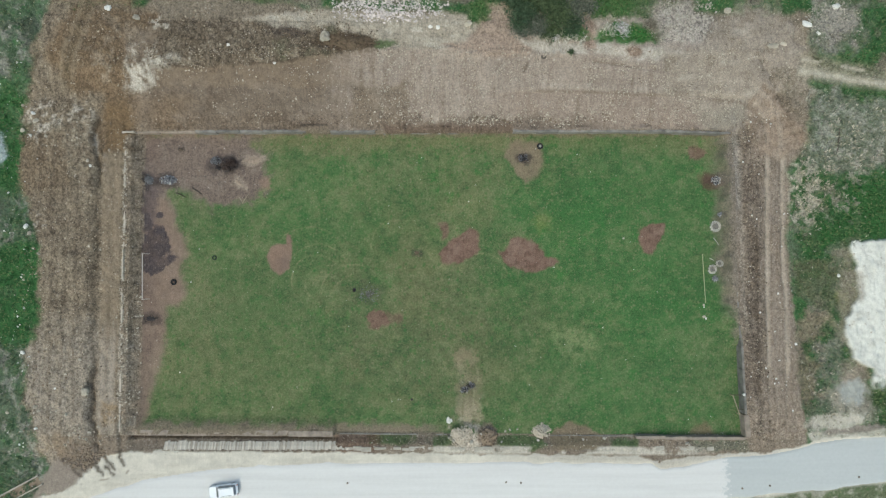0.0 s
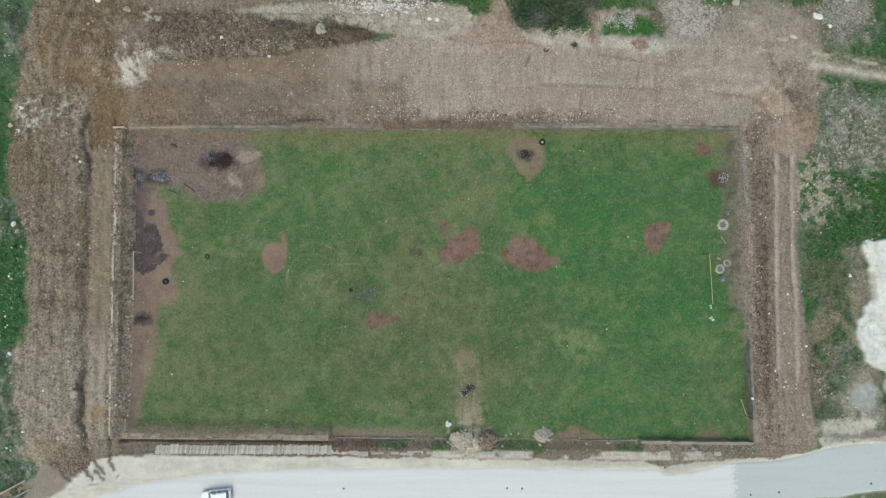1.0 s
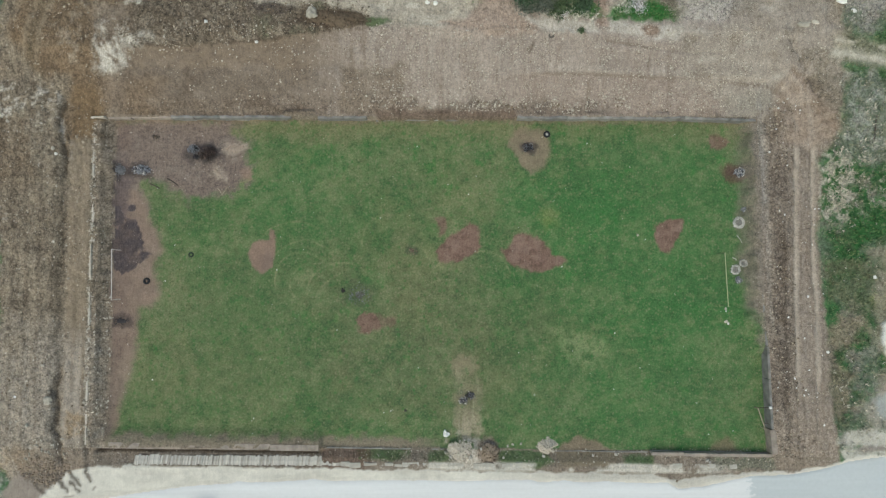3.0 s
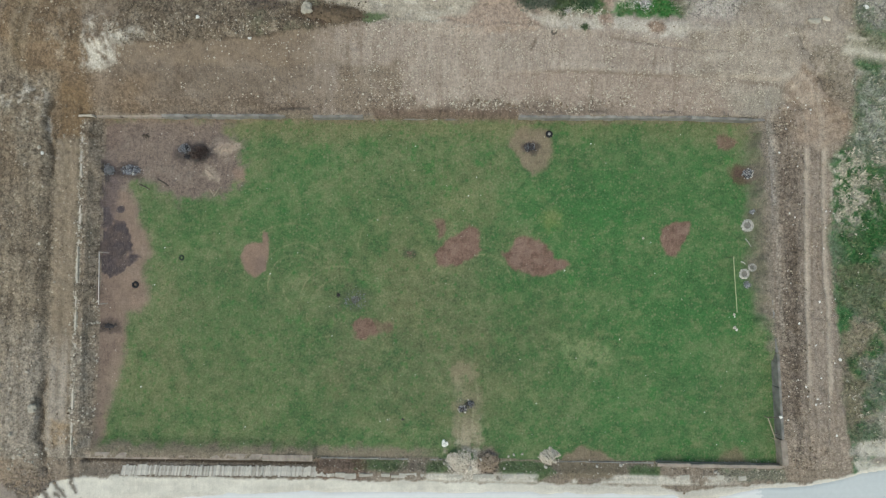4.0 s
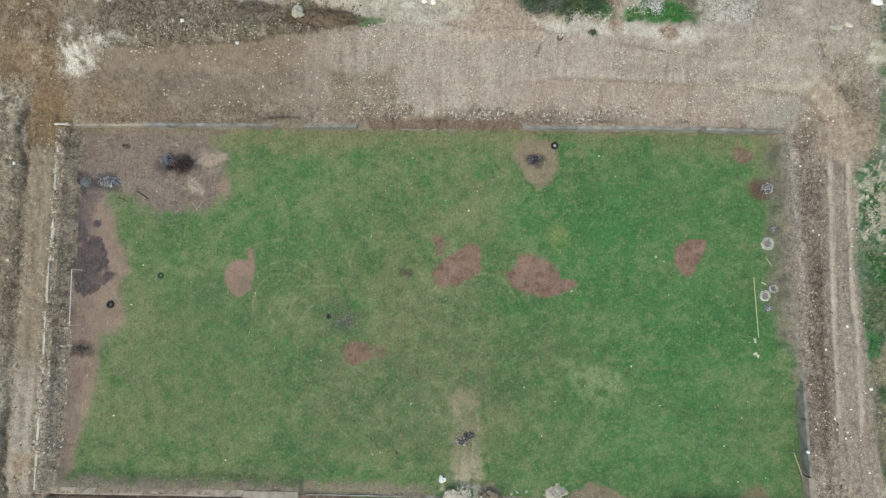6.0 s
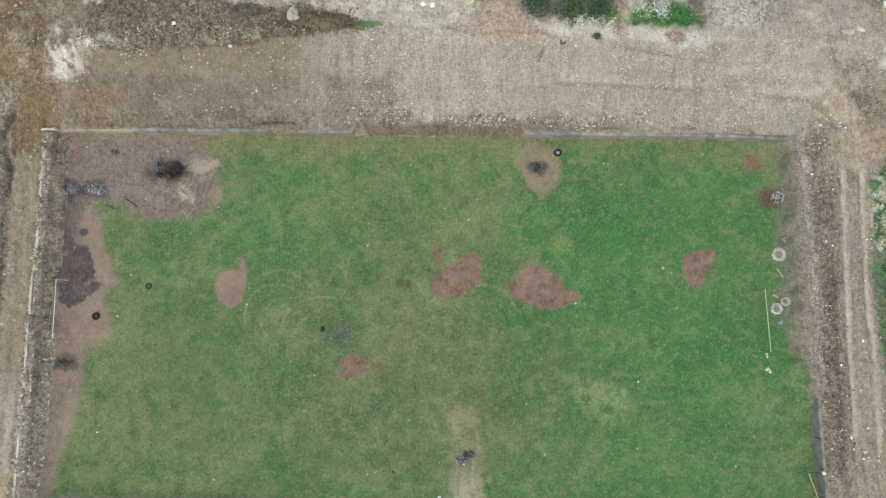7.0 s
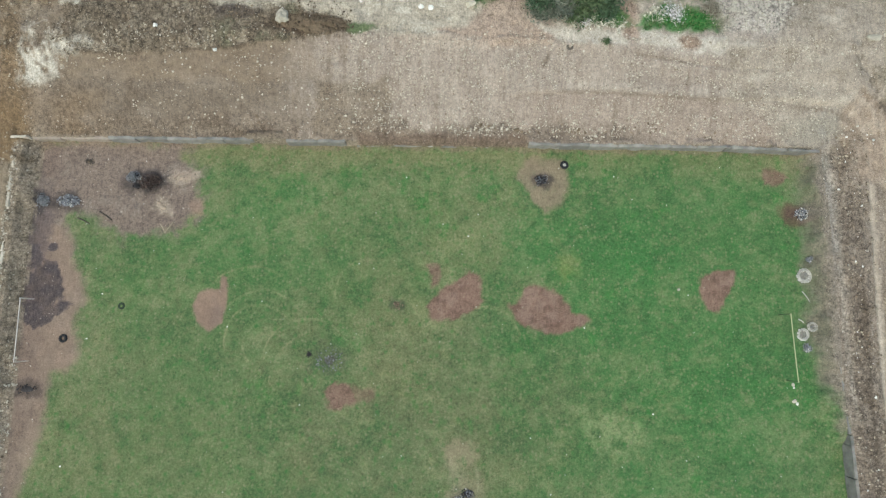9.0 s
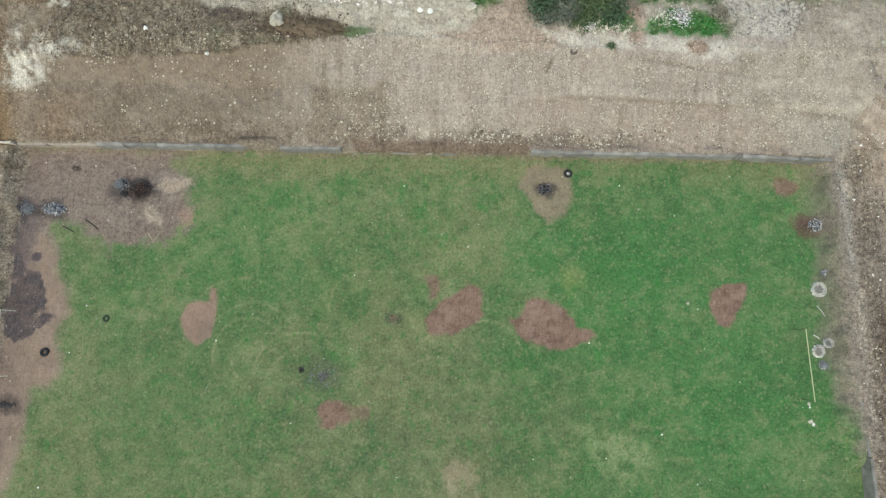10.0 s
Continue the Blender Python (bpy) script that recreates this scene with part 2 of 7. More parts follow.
def math_node(nt, op, a, b, clamp=False):
    n = nt.nodes.new("ShaderNodeMath")
    n.operation, n.use_clamp = op, clamp
    for i, v in enumerate((a, b)):
        if isinstance(v, (int, float)):
            n.inputs[i].default_value = v
        else:
            nt.links.new(v, n.inputs[i])
    return n.outputs[0]


def mix_node(nt, fac, a, b, blend="MIX"):
    n = nt.nodes.new("ShaderNodeMix")
    n.data_type, n.blend_type = "RGBA", blend
    for i, v in ((0, fac), (6, a), (7, b)):
        if isinstance(v, (int, float, tuple)):
            n.inputs[i].default_value = v
        else:
            nt.links.new(v, n.inputs[i])
    return n.outputs[2]


def plain(name, colour, rough=0.8, vary=0.25, size=3.0, bump=0.2, metal=0.0, second=None, piece=0.0):
    """A surface with two scales of variation, stains and fine relief. piece: how much single pieces differ."""
    m, nt, p = nodes_of(name)
    geo = nt.nodes.new("ShaderNodeTexCoord")
    big = node(nt, "ShaderNodeTexNoise", Scale=size, Detail=6.0, Roughness=0.6)
    fine = node(nt, "ShaderNodeTexNoise", Scale=size * 9, Detail=4.0, Roughness=0.7)
    for n in (big, fine):
        nt.links.new(geo.outputs["Object"], n.inputs["Vector"])
    dark = tuple(c * (1 - vary) for c in colour[:3]) + (1.0,)
    light = second or tuple(min(1.0, c * (1 + vary)) for c in colour[:3]) + (1.0,)
    ramp = nt.nodes.new("ShaderNodeMapRange")
    ramp.inputs["From Min"].default_value, ramp.inputs["From Max"].default_value = 0.3, 0.7
    nt.links.new(big.outputs["Fac"], ramp.inputs["Value"])
    col = mix_node(nt, ramp.outputs[0], dark, light)
    col = mix_node(nt, 0.5 * vary + 0.15, col, fine.outputs["Color"], "SOFT_LIGHT")
    if piece:
        info = nt.nodes.new("ShaderNodeObjectInfo")
        isl = nt.nodes.new("ShaderNodeNewGeometry")
        r = math_node(nt, "FRACT", math_node(nt, "ADD", info.outputs["Random"], isl.outputs["Random Per Island"]), 0)
        v = math_node(nt, "ADD", math_node(nt, "MULTIPLY", r, 2 * piece), 1 - piece)
        hsv = nt.nodes.new("ShaderNodeHueSaturation")
        nt.links.new(v, hsv.inputs["Value"])
        nt.links.new(col, hsv.inputs["Color"])
        col = hsv.outputs[0]
    nt.links.new(col, p.inputs["Base Color"])
    p.inputs["Roughness"].default_value, p.inputs["Metallic"].default_value = rough, metal
    p.inputs["Specular IOR Level"].default_value = 0.3
    if bump:
        b = node(nt, "ShaderNodeBump", Strength=bump, Distance=0.03)
        nt.links.new(fine.outputs["Fac"], b.inputs["Height"])
        nt.links.new(b.outputs[0], p.inputs["Normal"])
    return m


def ground_material():
    """Soil, grass and gravel: the tint of each spot, with grain, grit and stones."""
    m, nt, p = nodes_of("ground_surface")
    tc = nt.nodes.new("ShaderNodeTexCoord")
    tint = nt.nodes.new("ShaderNodeVertexColor")
    tint.layer_name = "tint"
    kind = nt.nodes.new("ShaderNodeVertexColor")
    kind.layer_name = "cover"
    sep = nt.nodes.new("ShaderNodeSeparateColor")
    nt.links.new(kind.outputs[0], sep.inputs[0])
    stony, grassy, dusty = sep.outputs[0], sep.outputs[1], sep.outputs[2]

    def noise_at(scale, detail=5.0, rough=0.65):
        n = node(nt, "ShaderNodeTexNoise", Scale=scale, Detail=detail, Roughness=rough)
        nt.links.new(tc.outputs["Object"], n.inputs["Vector"])
        return n

    mid, fine, tiny = noise_at(1.1, 8.0, 0.78), noise_at(3.1, 6.0, 0.75), noise_at(8.0, 4.0, 0.7)
    col = tint.outputs[0]
    # clods: cells bent by noise, shading painted as light tops and dark joints
    bent = nt.nodes.new("ShaderNodeMixRGB")
    bent.blend_type = "LINEAR_LIGHT"
    bent.inputs[0].default_value = 0.22
    nt.links.new(tc.outputs["Object"], bent.inputs[1])
    nt.links.new(fine.outputs["Color"], bent.inputs[2])
    cell = node(nt, "ShaderNodeTexVoronoi", Scale=2.4, Randomness=1.0)
    nt.links.new(bent.outputs[0], cell.inputs["Vector"])
    clod = math_node(nt, "MULTIPLY", math_node(nt, "SUBTRACT", 0.42, cell.outputs["Distance"]), stony)
    # each clod has a tone of its own
    lump = None
    for scale, share in ((1.5, 0.1), (3.6, 0.12), (7.0, 0.26)):
        v = node(nt, "ShaderNodeTexVoronoi", Scale=scale, Randomness=1.0)
        nt.links.new(bent.outputs[0], v.inputs["Vector"])
        tone = nt.nodes.new("ShaderNodeSeparateColor")
        nt.links.new(v.outputs["Color"], tone.inputs[0])
        term = math_node(nt, "MULTIPLY", math_node(nt, "SUBTRACT", tone.outputs[0], 0.5), share)
        lump = term if lump is None else math_node(nt, "ADD", lump, term)
    lump = math_node(nt, "MULTIPLY", lump, stony)
    # grain: strong on rough soil, faint on dust
    amp = math_node(nt, "MULTIPLY", math_node(nt, "ADD", math_node(nt, "ADD", math_node(nt, "MULTIPLY", stony, 0.75), math_node(nt, "MULTIPLY", grassy, 0.22)), 0.78), math_node(nt, "SUBTRACT", 1.0, math_node(nt, "MULTIPLY", dusty, 0.6)))
    g = None
    for n, on_soil, more_on_grass in ((mid, 0.35, 0.55), (fine, 0.75, 0.75), (tiny, 1.7, -0.45)):
        weight = math_node(nt, "ADD", math_node(nt, "MULTIPLY", grassy, more_on_grass), on_soil)
        term = math_node(nt, "MULTIPLY", math_node(nt, "SUBTRACT", n.outputs["Fac"], 0.5), weight)
        g = term if g is None else math_node(nt, "ADD", g, term)
    g = math_node(nt, "ADD", g, math_node(nt, "MULTIPLY", clod, 0.5))
    g = math_node(nt, "ADD", g, lump)
    # scrape marks of the digger, drawn out north to south
    bare = math_node(nt, "SUBTRACT", 1.0, grassy)
    mp = nt.nodes.new("ShaderNodeMapping")
    mp.inputs["Scale"].default_value = (1.0, 0.13, 0.3)
    nt.links.new(tc.outputs["Object"], mp.inputs[0])
    scrape = node(nt, "ShaderNodeTexNoise", Scale=4.6, Detail=4.0, Roughness=0.7)
    nt.links.new(mp.outputs[0], scrape.inputs["Vector"])
    g = math_node(nt, "ADD", g, math_node(nt, "MULTIPLY", math_node(nt, "MULTIPLY", math_node(nt, "SUBTRACT", scrape.outputs["Fac"], 0.5), bare), 0.6))
    # cracks between the clods: crevice shade taken off the grain's brightness
    crack = noise_at(2.6, 5.0, 0.7)
    cr = nt.nodes.new("ShaderNodeMapRange")
    cr.inputs["From Min"].default_value, cr.inputs["From Max"].default_value = 0.56, 0.66
    nt.links.new(crack.outputs["Fac"], cr.inputs["Value"])
    g = math_node(nt, "SUBTRACT", g, math_node(nt, "MULTIPLY", math_node(nt, "MULTIPLY", cr.outputs[0], stony), 0.1))
    g = math_node(nt, "ADD", math_node(nt, "MULTIPLY", math_node(nt, "MULTIPLY", g, amp), GRAIN), 1.03)
    g = math_node(nt, "MINIMUM", math_node(nt, "MAXIMUM", g, 0.35), 1.9)
    hsv = nt.nodes.new("ShaderNodeHueSaturation")
    nt.links.new(g, hsv.inputs["Value"])
    nt.links.new(col, hsv.inputs["Color"])
    col = hsv.outputs[0]
    # grass: straw blades and lush tufts among the green
    straw = nt.nodes.new("ShaderNodeMapRange")
    straw.inputs["From Min"].default_value, straw.inputs["From Max"].default_value = 0.52, 0.66
    nt.links.new(fine.outputs["Fac"], straw.inputs["Value"])
    f = math_node(nt, "MULTIPLY", math_node(nt, "MULTIPLY", straw.outputs[0], grassy), 0.26)
    col = mix_node(nt, f, col, rgb(134, 134, 104))
    lush = nt.nodes.new("ShaderNodeMapRange")
    lush.inputs["From Min"].default_value, lush.inputs["From Max"].default_value = 0.52, 0.66
    nt.links.new(mid.outputs["Fac"], lush.inputs["Value"])
    f = math_node(nt, "MULTIPLY", math_node(nt, "MULTIPLY", lush.outputs[0], grassy), 0.34)
    col = mix_node(nt, f, col, rgb(54, 102, 52))
    for scale, share, lo, tone in ((1.3, 0.55, 0.16, rgb(60, 108, 54)), (2.3, 0.5, 0.2, rgb(136, 133, 102)), (2.9, 0.5, 0.18, rgb(50, 80, 46))):
        v = node(nt, "ShaderNodeTexVoronoi", Scale=scale, Randomness=1.0)
        nt.links.new(bent.outputs[0], v.inputs["Vector"])
        sc = nt.nodes.new("ShaderNodeSeparateColor")
        nt.links.new(v.outputs["Color"], sc.inputs[0])
        rim = nt.nodes.new("ShaderNodeMapRange")
        rim.inputs["From Min"].default_value, rim.inputs["From Max"].default_value = lo + 0.28, lo
        nt.links.new(v.outputs["Distance"], rim.inputs["Value"])
        f = math_node(nt, "MULTIPLY", math_node(nt, "MULTIPLY", math_node(nt, "LESS_THAN", sc.outputs[0], 0.3), rim.outputs[0]), math_node(nt, "MULTIPLY", grassy, share))
        col = mix_node(nt, f, col, tone)
    # grit: small pale stones set in the soil
    where = noise_at(0.5, 4.0, 0.65)
    thick = nt.nodes.new("ShaderNodeMapRange")
    thick.inputs["From Min"].default_value, thick.inputs["From Max"].default_value, thick.inputs["To Max"].default_value = 0.46, 0.64, 1.6
    nt.links.new(where.outputs["Fac"], thick.inputs["Value"])
    rocky = math_node(nt, "MULTIPLY", math_node(nt, "MULTIPLY", stony, stony), math_node(nt, "ADD", thick.outputs[0], 0.12))
    for scale, share, tone in ((3.2, 0.09, rgb(198, 189, 174)), (6.5, 0.3, rgb(184, 174, 157)), (4.2, 0.05, rgb(84, 73, 61))):
        v = node(nt, "ShaderNodeTexVoronoi", Scale=scale, Randomness=1.0)
        nt.links.new(bent.outputs[0], v.inputs["Vector"])
        sc = nt.nodes.new("ShaderNodeSeparateColor")
        nt.links.new(v.outputs["Color"], sc.inputs[0])
        pick = math_node(nt, "LESS_THAN", sc.outputs[0], math_node(nt, "MULTIPLY", rocky, share))
        size = math_node(nt, "ADD", math_node(nt, "MULTIPLY", sc.outputs[1], 0.22), 0.14)
        inside = math_node(nt, "LESS_THAN", v.outputs["Distance"], size)
        f = math_node(nt, "MULTIPLY", math_node(nt, "MULTIPLY", pick, inside), 0.8)
        col = mix_node(nt, f, col, tone)
    nt.links.new(col, p.inputs["Base Color"])
    p.inputs["Roughness"].default_value = 0.95
    p.inputs["Specular IOR Level"].default_value = 0.15
    bmp = node(nt, "ShaderNodeBump", Strength=0.5, Distance=0.12)
    nt.links.new(math_node(nt, "ADD", math_node(nt, "MULTIPLY", mid.outputs["Fac"], 1.0), math_node(nt, "ADD", math_node(nt, "MULTIPLY", fine.outputs["Fac"], 0.6), math_node(nt, "MULTIPLY", lump, 1.2))), bmp.inputs["Height"])
    nt.links.new(bmp.outputs[0], p.inputs["Normal"])
    return m


GROUND = ground_material()
CONCRETE = plain("weathered_concrete", rgb(130, 126, 119), 0.9, 0.36, 0.8, 0.5, piece=0.16)
PALE_CONCRETE = plain("pale_concrete", rgb(172, 165, 152), 0.9, 0.18, 1.5, 0.4, piece=0.12)
EARTHY_STONE = plain("soil_coated_limestone", rgb(160, 148, 128), 0.9, 0.2, 2.5, 0.5, piece=0.28)
STONE = plain("limestone", rgb(180, 171, 154), 0.9, 0.2, 2.5, 0.5, piece=0.22)
WHITE_STONE = plain("white_limestone", rgb(224, 221, 212), 0.85, 0.12, 2.5, 0.4, piece=0.1)
MIXED_RUBBLE = plain("mixed_pale_rubble", rgb(206, 196, 190), 0.9, 0.15, 2.0, 0.4, piece=0.3)
CLOD = plain("soil_clod", rgb(116, 101, 84), 0.95, 0.25, 3.0, 0.6, piece=0.3)
FACING_PALE = plain("pale_facing_stone", rgb(198, 190, 176), 0.9, 0.18, 1.5, 0.4, piece=0.14)
FACING_GREY = plain("grey_facing_stone", rgb(176, 166, 152), 0.9, 0.25, 1.5, 0.4, piece=0.1)
DUSTY = plain("dusty_concrete", rgb(152, 140, 127), 0.95, 0.3, 0.9, 0.6, piece=0.1)
DUSTY_RUBBER = plain("dusty_rubber", rgb(92, 86, 78), 0.9, 0.3, 5.0, 0.3)
GREEN_RUBBER = plain("mossy_rubber", rgb(48, 60, 46), 0.9, 0.35, 5.0, 0.3)
DARK_CLOD = plain("dark_soil_clod", rgb(92, 79, 64), 0.95, 0.3, 3.0, 0.7, piece=0.3)
SOIL = plain("loose_soil", rgb(140, 124, 106), 0.95, 0.2, 1.5, 0.6)
CREST = plain("chalky_concrete", rgb(188, 178, 162), 0.9, 0.3, 1.5, 0.4, piece=0.12)
CHAR = plain("charred_debris", rgb(56, 53, 53), 0.85, 0.35, 3.0, 0.6, piece=0.4)
ASH = plain("grey_ash", rgb(98, 97, 96), 0.95, 0.35, 3.0, 0.5, second=rgb(138, 137, 138), piece=0.3)
PALE_ASH = plain("white_ash", rgb(172, 168, 158), 0.95, 0.2, 4.0, 0.5, piece=0.2)
WIRE = plain("scorched_steel_wire", rgb(140, 141, 145), 0.6, 0.3, 6.0, 0.3, metal=0.4, piece=0.25)
WHITE_ASH = plain("bleached_ash", rgb(202, 198, 189), 0.95, 0.2, 4.0, 0.5, piece=0.1)
MID_ASH = plain("light_grey_ash", rgb(130, 125, 115), 0.95, 0.25, 4.0, 0.5, piece=0.2)
GREEN_ASH = plain("ash_on_grass", rgb(96, 96, 84), 0.95, 0.35, 4.0, 0.6, piece=0.3)
RUBBER = plain("black_rubber", rgb(34, 34, 35), 0.7, 0.2, 6.0, 0.3)
WHITE_PAINT = plain("worn_white_paint", rgb(205, 196, 186), 0.55, 0.12, 6.0, 0.2)
CREAM_PAINT = plain("worn_cream_paint", rgb(172, 172, 134), 0.55, 0.14, 6.0, 0.2)
WOOD = plain("bleached_wood", rgb(150, 138, 118), 0.85, 0.25, 5.0, 0.4, piece=0.2)
BARK = plain("grey_bark", rgb(86, 78, 70), 0.9, 0.3, 6.0, 0.5)
SAND = plain("pale_sand", rgb(160, 143, 126), 0.95, 0.16, 1.5, 0.3)
RUBBLE = plain("crushed_rubble", rgb(188, 176, 158), 0.95, 0.2, 1.5, 0.7, piece=0.2)


def leaf_material(name, colour, second):
    m, nt, p = nodes_of(name)
    isl = nt.nodes.new("ShaderNodeNewGeometry")
    col = mix_node(nt, isl.outputs["Random Per Island"], colour, second)
    nt.links.new(col, p.inputs["Base Color"])
    p.inputs["Roughness"].default_value = 0.7
    p.inputs["Specular IOR Level"].default_value = 0.2
    return m


LEAF_DARK = leaf_material("dark_green_leaves", rgb(50, 74, 50), rgb(90, 106, 82))
LEAF_GREY = leaf_material("grey_green_leaves", rgb(72, 80, 68), rgb(126, 128, 114))
LEAF_OLIVE = leaf_material("olive_leaves", rgb(58, 78, 50), rgb(104, 116, 84))
TWIG = leaf_material("scorched_twigs", rgb(58, 48, 45), rgb(98, 82, 74))
LEAF_DRY = leaf_material("dry_grey_stems", rgb(110, 102, 88), rgb(168, 160, 142))
BLOSSOM = leaf_material("white_blossom", rgb(196, 186, 184), rgb(240, 238, 238))


# ---------------------------------------------------------------- mesh helpers
def mesh_from(name, verts, faces, material, smooth=False):
    me = bpy.data.meshes.new(name)
    verts = np.asarray(verts, dtype=np.float32)
    faces = np.asarray(faces, dtype=np.int32)
    n, k = faces.shape
    me.vertices.add(len(verts))
    me.vertices.foreach_set("co", verts.ravel())
    me.loops.add(n * k)
    me.loops.foreach_set("vertex_index", faces.ravel())
    me.polygons.add(n)
    me.polygons.foreach_set("loop_start", np.arange(0, n * k, k, dtype=np.int32))
    me.polygons.foreach_set("use_smooth", np.full(n, smooth))
    me.update(calc_edges=True)
    me.materials.append(material)
    return me


def part(name, bm, material, parent=None, label=""):
    me = bpy.data.meshes.new(name)
    bm.to_mesh(me)
    bm.free()
    me.materials.append(material)
    ob = new(name, me)
    if parent is not None:
        ob.parent = parent
    return tagged(ob, label)


def thing(name, x, y, z=0.0, turn=0.0, label="", category="", group="", kind=""):
    ob = new(name)
    ob.matrix_world = pose(x, y, z, 0, 0, turn)
    return tagged(ob, label, category, group, kind)


def box(bm, sx, sy, sz, at=(0, 0, 0), turn=(0, 0, 0), bevel=0.0, taper=1.0):
    r = bmesh.ops.create_cube(bm, size=1.0)
    vs = r["verts"]
    for v in vs:
        k = taper if v.co.z > 0 else 1.0
        v.co = Vector((v.co.x * sx * k, v.co.y * sy * k, v.co.z * sz))
    if bevel:
        es = list({e for v in vs for e in v.link_edges})
        b = bmesh.ops.bevel(bm, geom=es, offset=bevel, segments=2, affect="EDGES")
        vs = list({v for f in b["faces"] for v in f.verts} | {v for v in vs if v.is_valid})
    bmesh.ops.transform(bm, matrix=pose(*at, *turn), verts=vs)
    return vs


def tube(bm, points, radii, sides=8):
    """A tapered tube along points."""
    rings = []
    n = len(points)
    for i, q in enumerate(points):
        a = Vector(points[max(i - 1, 0)])
        b = Vector(points[min(i + 1, n - 1)])
        quat = (b - a).to_track_quat("Z", "Y")
        rings.append([bm.verts.new(Vector(q) + quat @ Vector((math.cos(2 * math.pi * k / sides) * radii[i], math.sin(2 * math.pi * k / sides) * radii[i], 0))) for k in range(sides)])
    for r0, r1 in zip(rings, rings[1:]):
        for k in range(sides):
            bm.faces.new((r0[k], r0[(k + 1) % sides], r1[(k + 1) % sides], r1[k]))
    bm.faces.new(rings[0][::-1])
    bm.faces.new(rings[-1])


def torus(bm, r, t, at=(0, 0, 0), tilt=(0, 0, 0), seg=28, sides=10, flat=1.0, wobble=0.0, seed=0):
    rng = random.Random(seed)
    m = pose(*at, *tilt)
    rings = []
    for i in range(seg):
        a = 2 * math.pi * i / seg
        rr = r * (1 + wobble * (rng.random() - 0.5))
        zz = wobble * r * (rng.random() - 0.5)
        rings.append([bm.verts.new(m @ Vector(((rr + t * math.cos(b)) * math.cos(a), (rr + t * math.cos(b)) * math.sin(a), zz + t * flat * math.sin(b)))) for b in (2 * math.pi * k / sides for k in range(sides))])
    for i in range(seg):
        r0, r1 = rings[i], rings[(i + 1) % seg]
        for k in range(sides):
            bm.faces.new((r0[k], r1[k], r1[(k + 1) % sides], r0[(k + 1) % sides]))


ICO = None


def ico_base():
    global ICO
    if ICO is None:
        bm = bmesh.new()
        bmesh.ops.create_icosphere(bm, subdivisions=1, radius=1.0)
        bm.verts.ensure_lookup_table()
        ICO = (np.array([v.co[:] for v in bm.verts]), np.array([[v.index for v in f.verts] for f in bm.faces]))
        bm.free()
    return ICO


def pebbles(name, xs, ys, sizes, material, seed, sink=0.3, flat=0.7, base=None):
    """Loose stones scattered on the ground as one mesh."""
    rng = np.random.default_rng(seed)
    v0, f0 = ico_base()
    n, k = len(xs), len(v0)
    jit = rng.uniform(0.45, 1.5, (n, k, 1))
    ax = rng.uniform(0.7, 1.35, (n, 1, 3)) * np.array([1, 1, flat])
    ang = rng.uniform(0, 2 * math.pi, n)
    v = v0[None] * jit * ax * np.asarray(sizes)[:, None, None]
    c, s = np.cos(ang)[:, None], np.sin(ang)[:, None]
    vx, vy = v[..., 0] * c - v[..., 1] * s, v[..., 0] * s + v[..., 1] * c
    zs = height(xs, ys) if base is None else base
    v = np.stack([vx + xs[:, None], vy + ys[:, None], v[..., 2] + (zs + sizes * flat * (1 - 2 * sink))[:, None]], -1)
    f = f0[None] + (np.arange(n) * k)[:, None, None]
    return mesh_from(name, v.reshape(-1, 3), f.reshape(-1, 3), material)


def rock(name, x, y, sx, sy, sz, material, label, category="rock", seed=0, turn=0.0, z=None, group=""):
    """One broken stone."""
    rng = random.Random(seed)
    bm = bmesh.new()
    bmesh.ops.create_icosphere(bm, subdivisions=3, radius=1.0)
    off = Vector((seed * 3.7, seed * 1.3, 0))
    for v in bm.verts:
        n = noise.fractal(v.co * 1.1 + off, 1.0, 2.0, 3)
        cut = max(abs(v.co.x), abs(v.co.y), abs(v.co.z))
        v.co *= (1 + 0.42 * n) * lerp(1.0, 0.8 / cut, 0.25)
        v.co = Vector((v.co.x * sx, v.co.y * sy, v.co.z * sz))
    ob = part(name, bm, material)
    g = float(height(np.array([x]), np.array([y]))[0]) if z is None else z
    ob.matrix_world = pose(x, y, g + sz * 0.35, rng.uniform(-8, 8), rng.uniform(-8, 8), turn)
    return tagged(ob, label, category, group)


def ground_z(x, y):
    return float(height(np.array([float(x)]), np.array([float(y)]))[0])


# ---------------------------------------------------------------- ground
def axis(a, b, d, far):
    inner = np.arange(a, b + d / 2, d)
    steps = d * 1.45 ** np.arange(1, 40)
    out = np.cumsum(steps)
    out = out[out < far]
    return np.concatenate([(a - out)[::-1], inner, b + out])


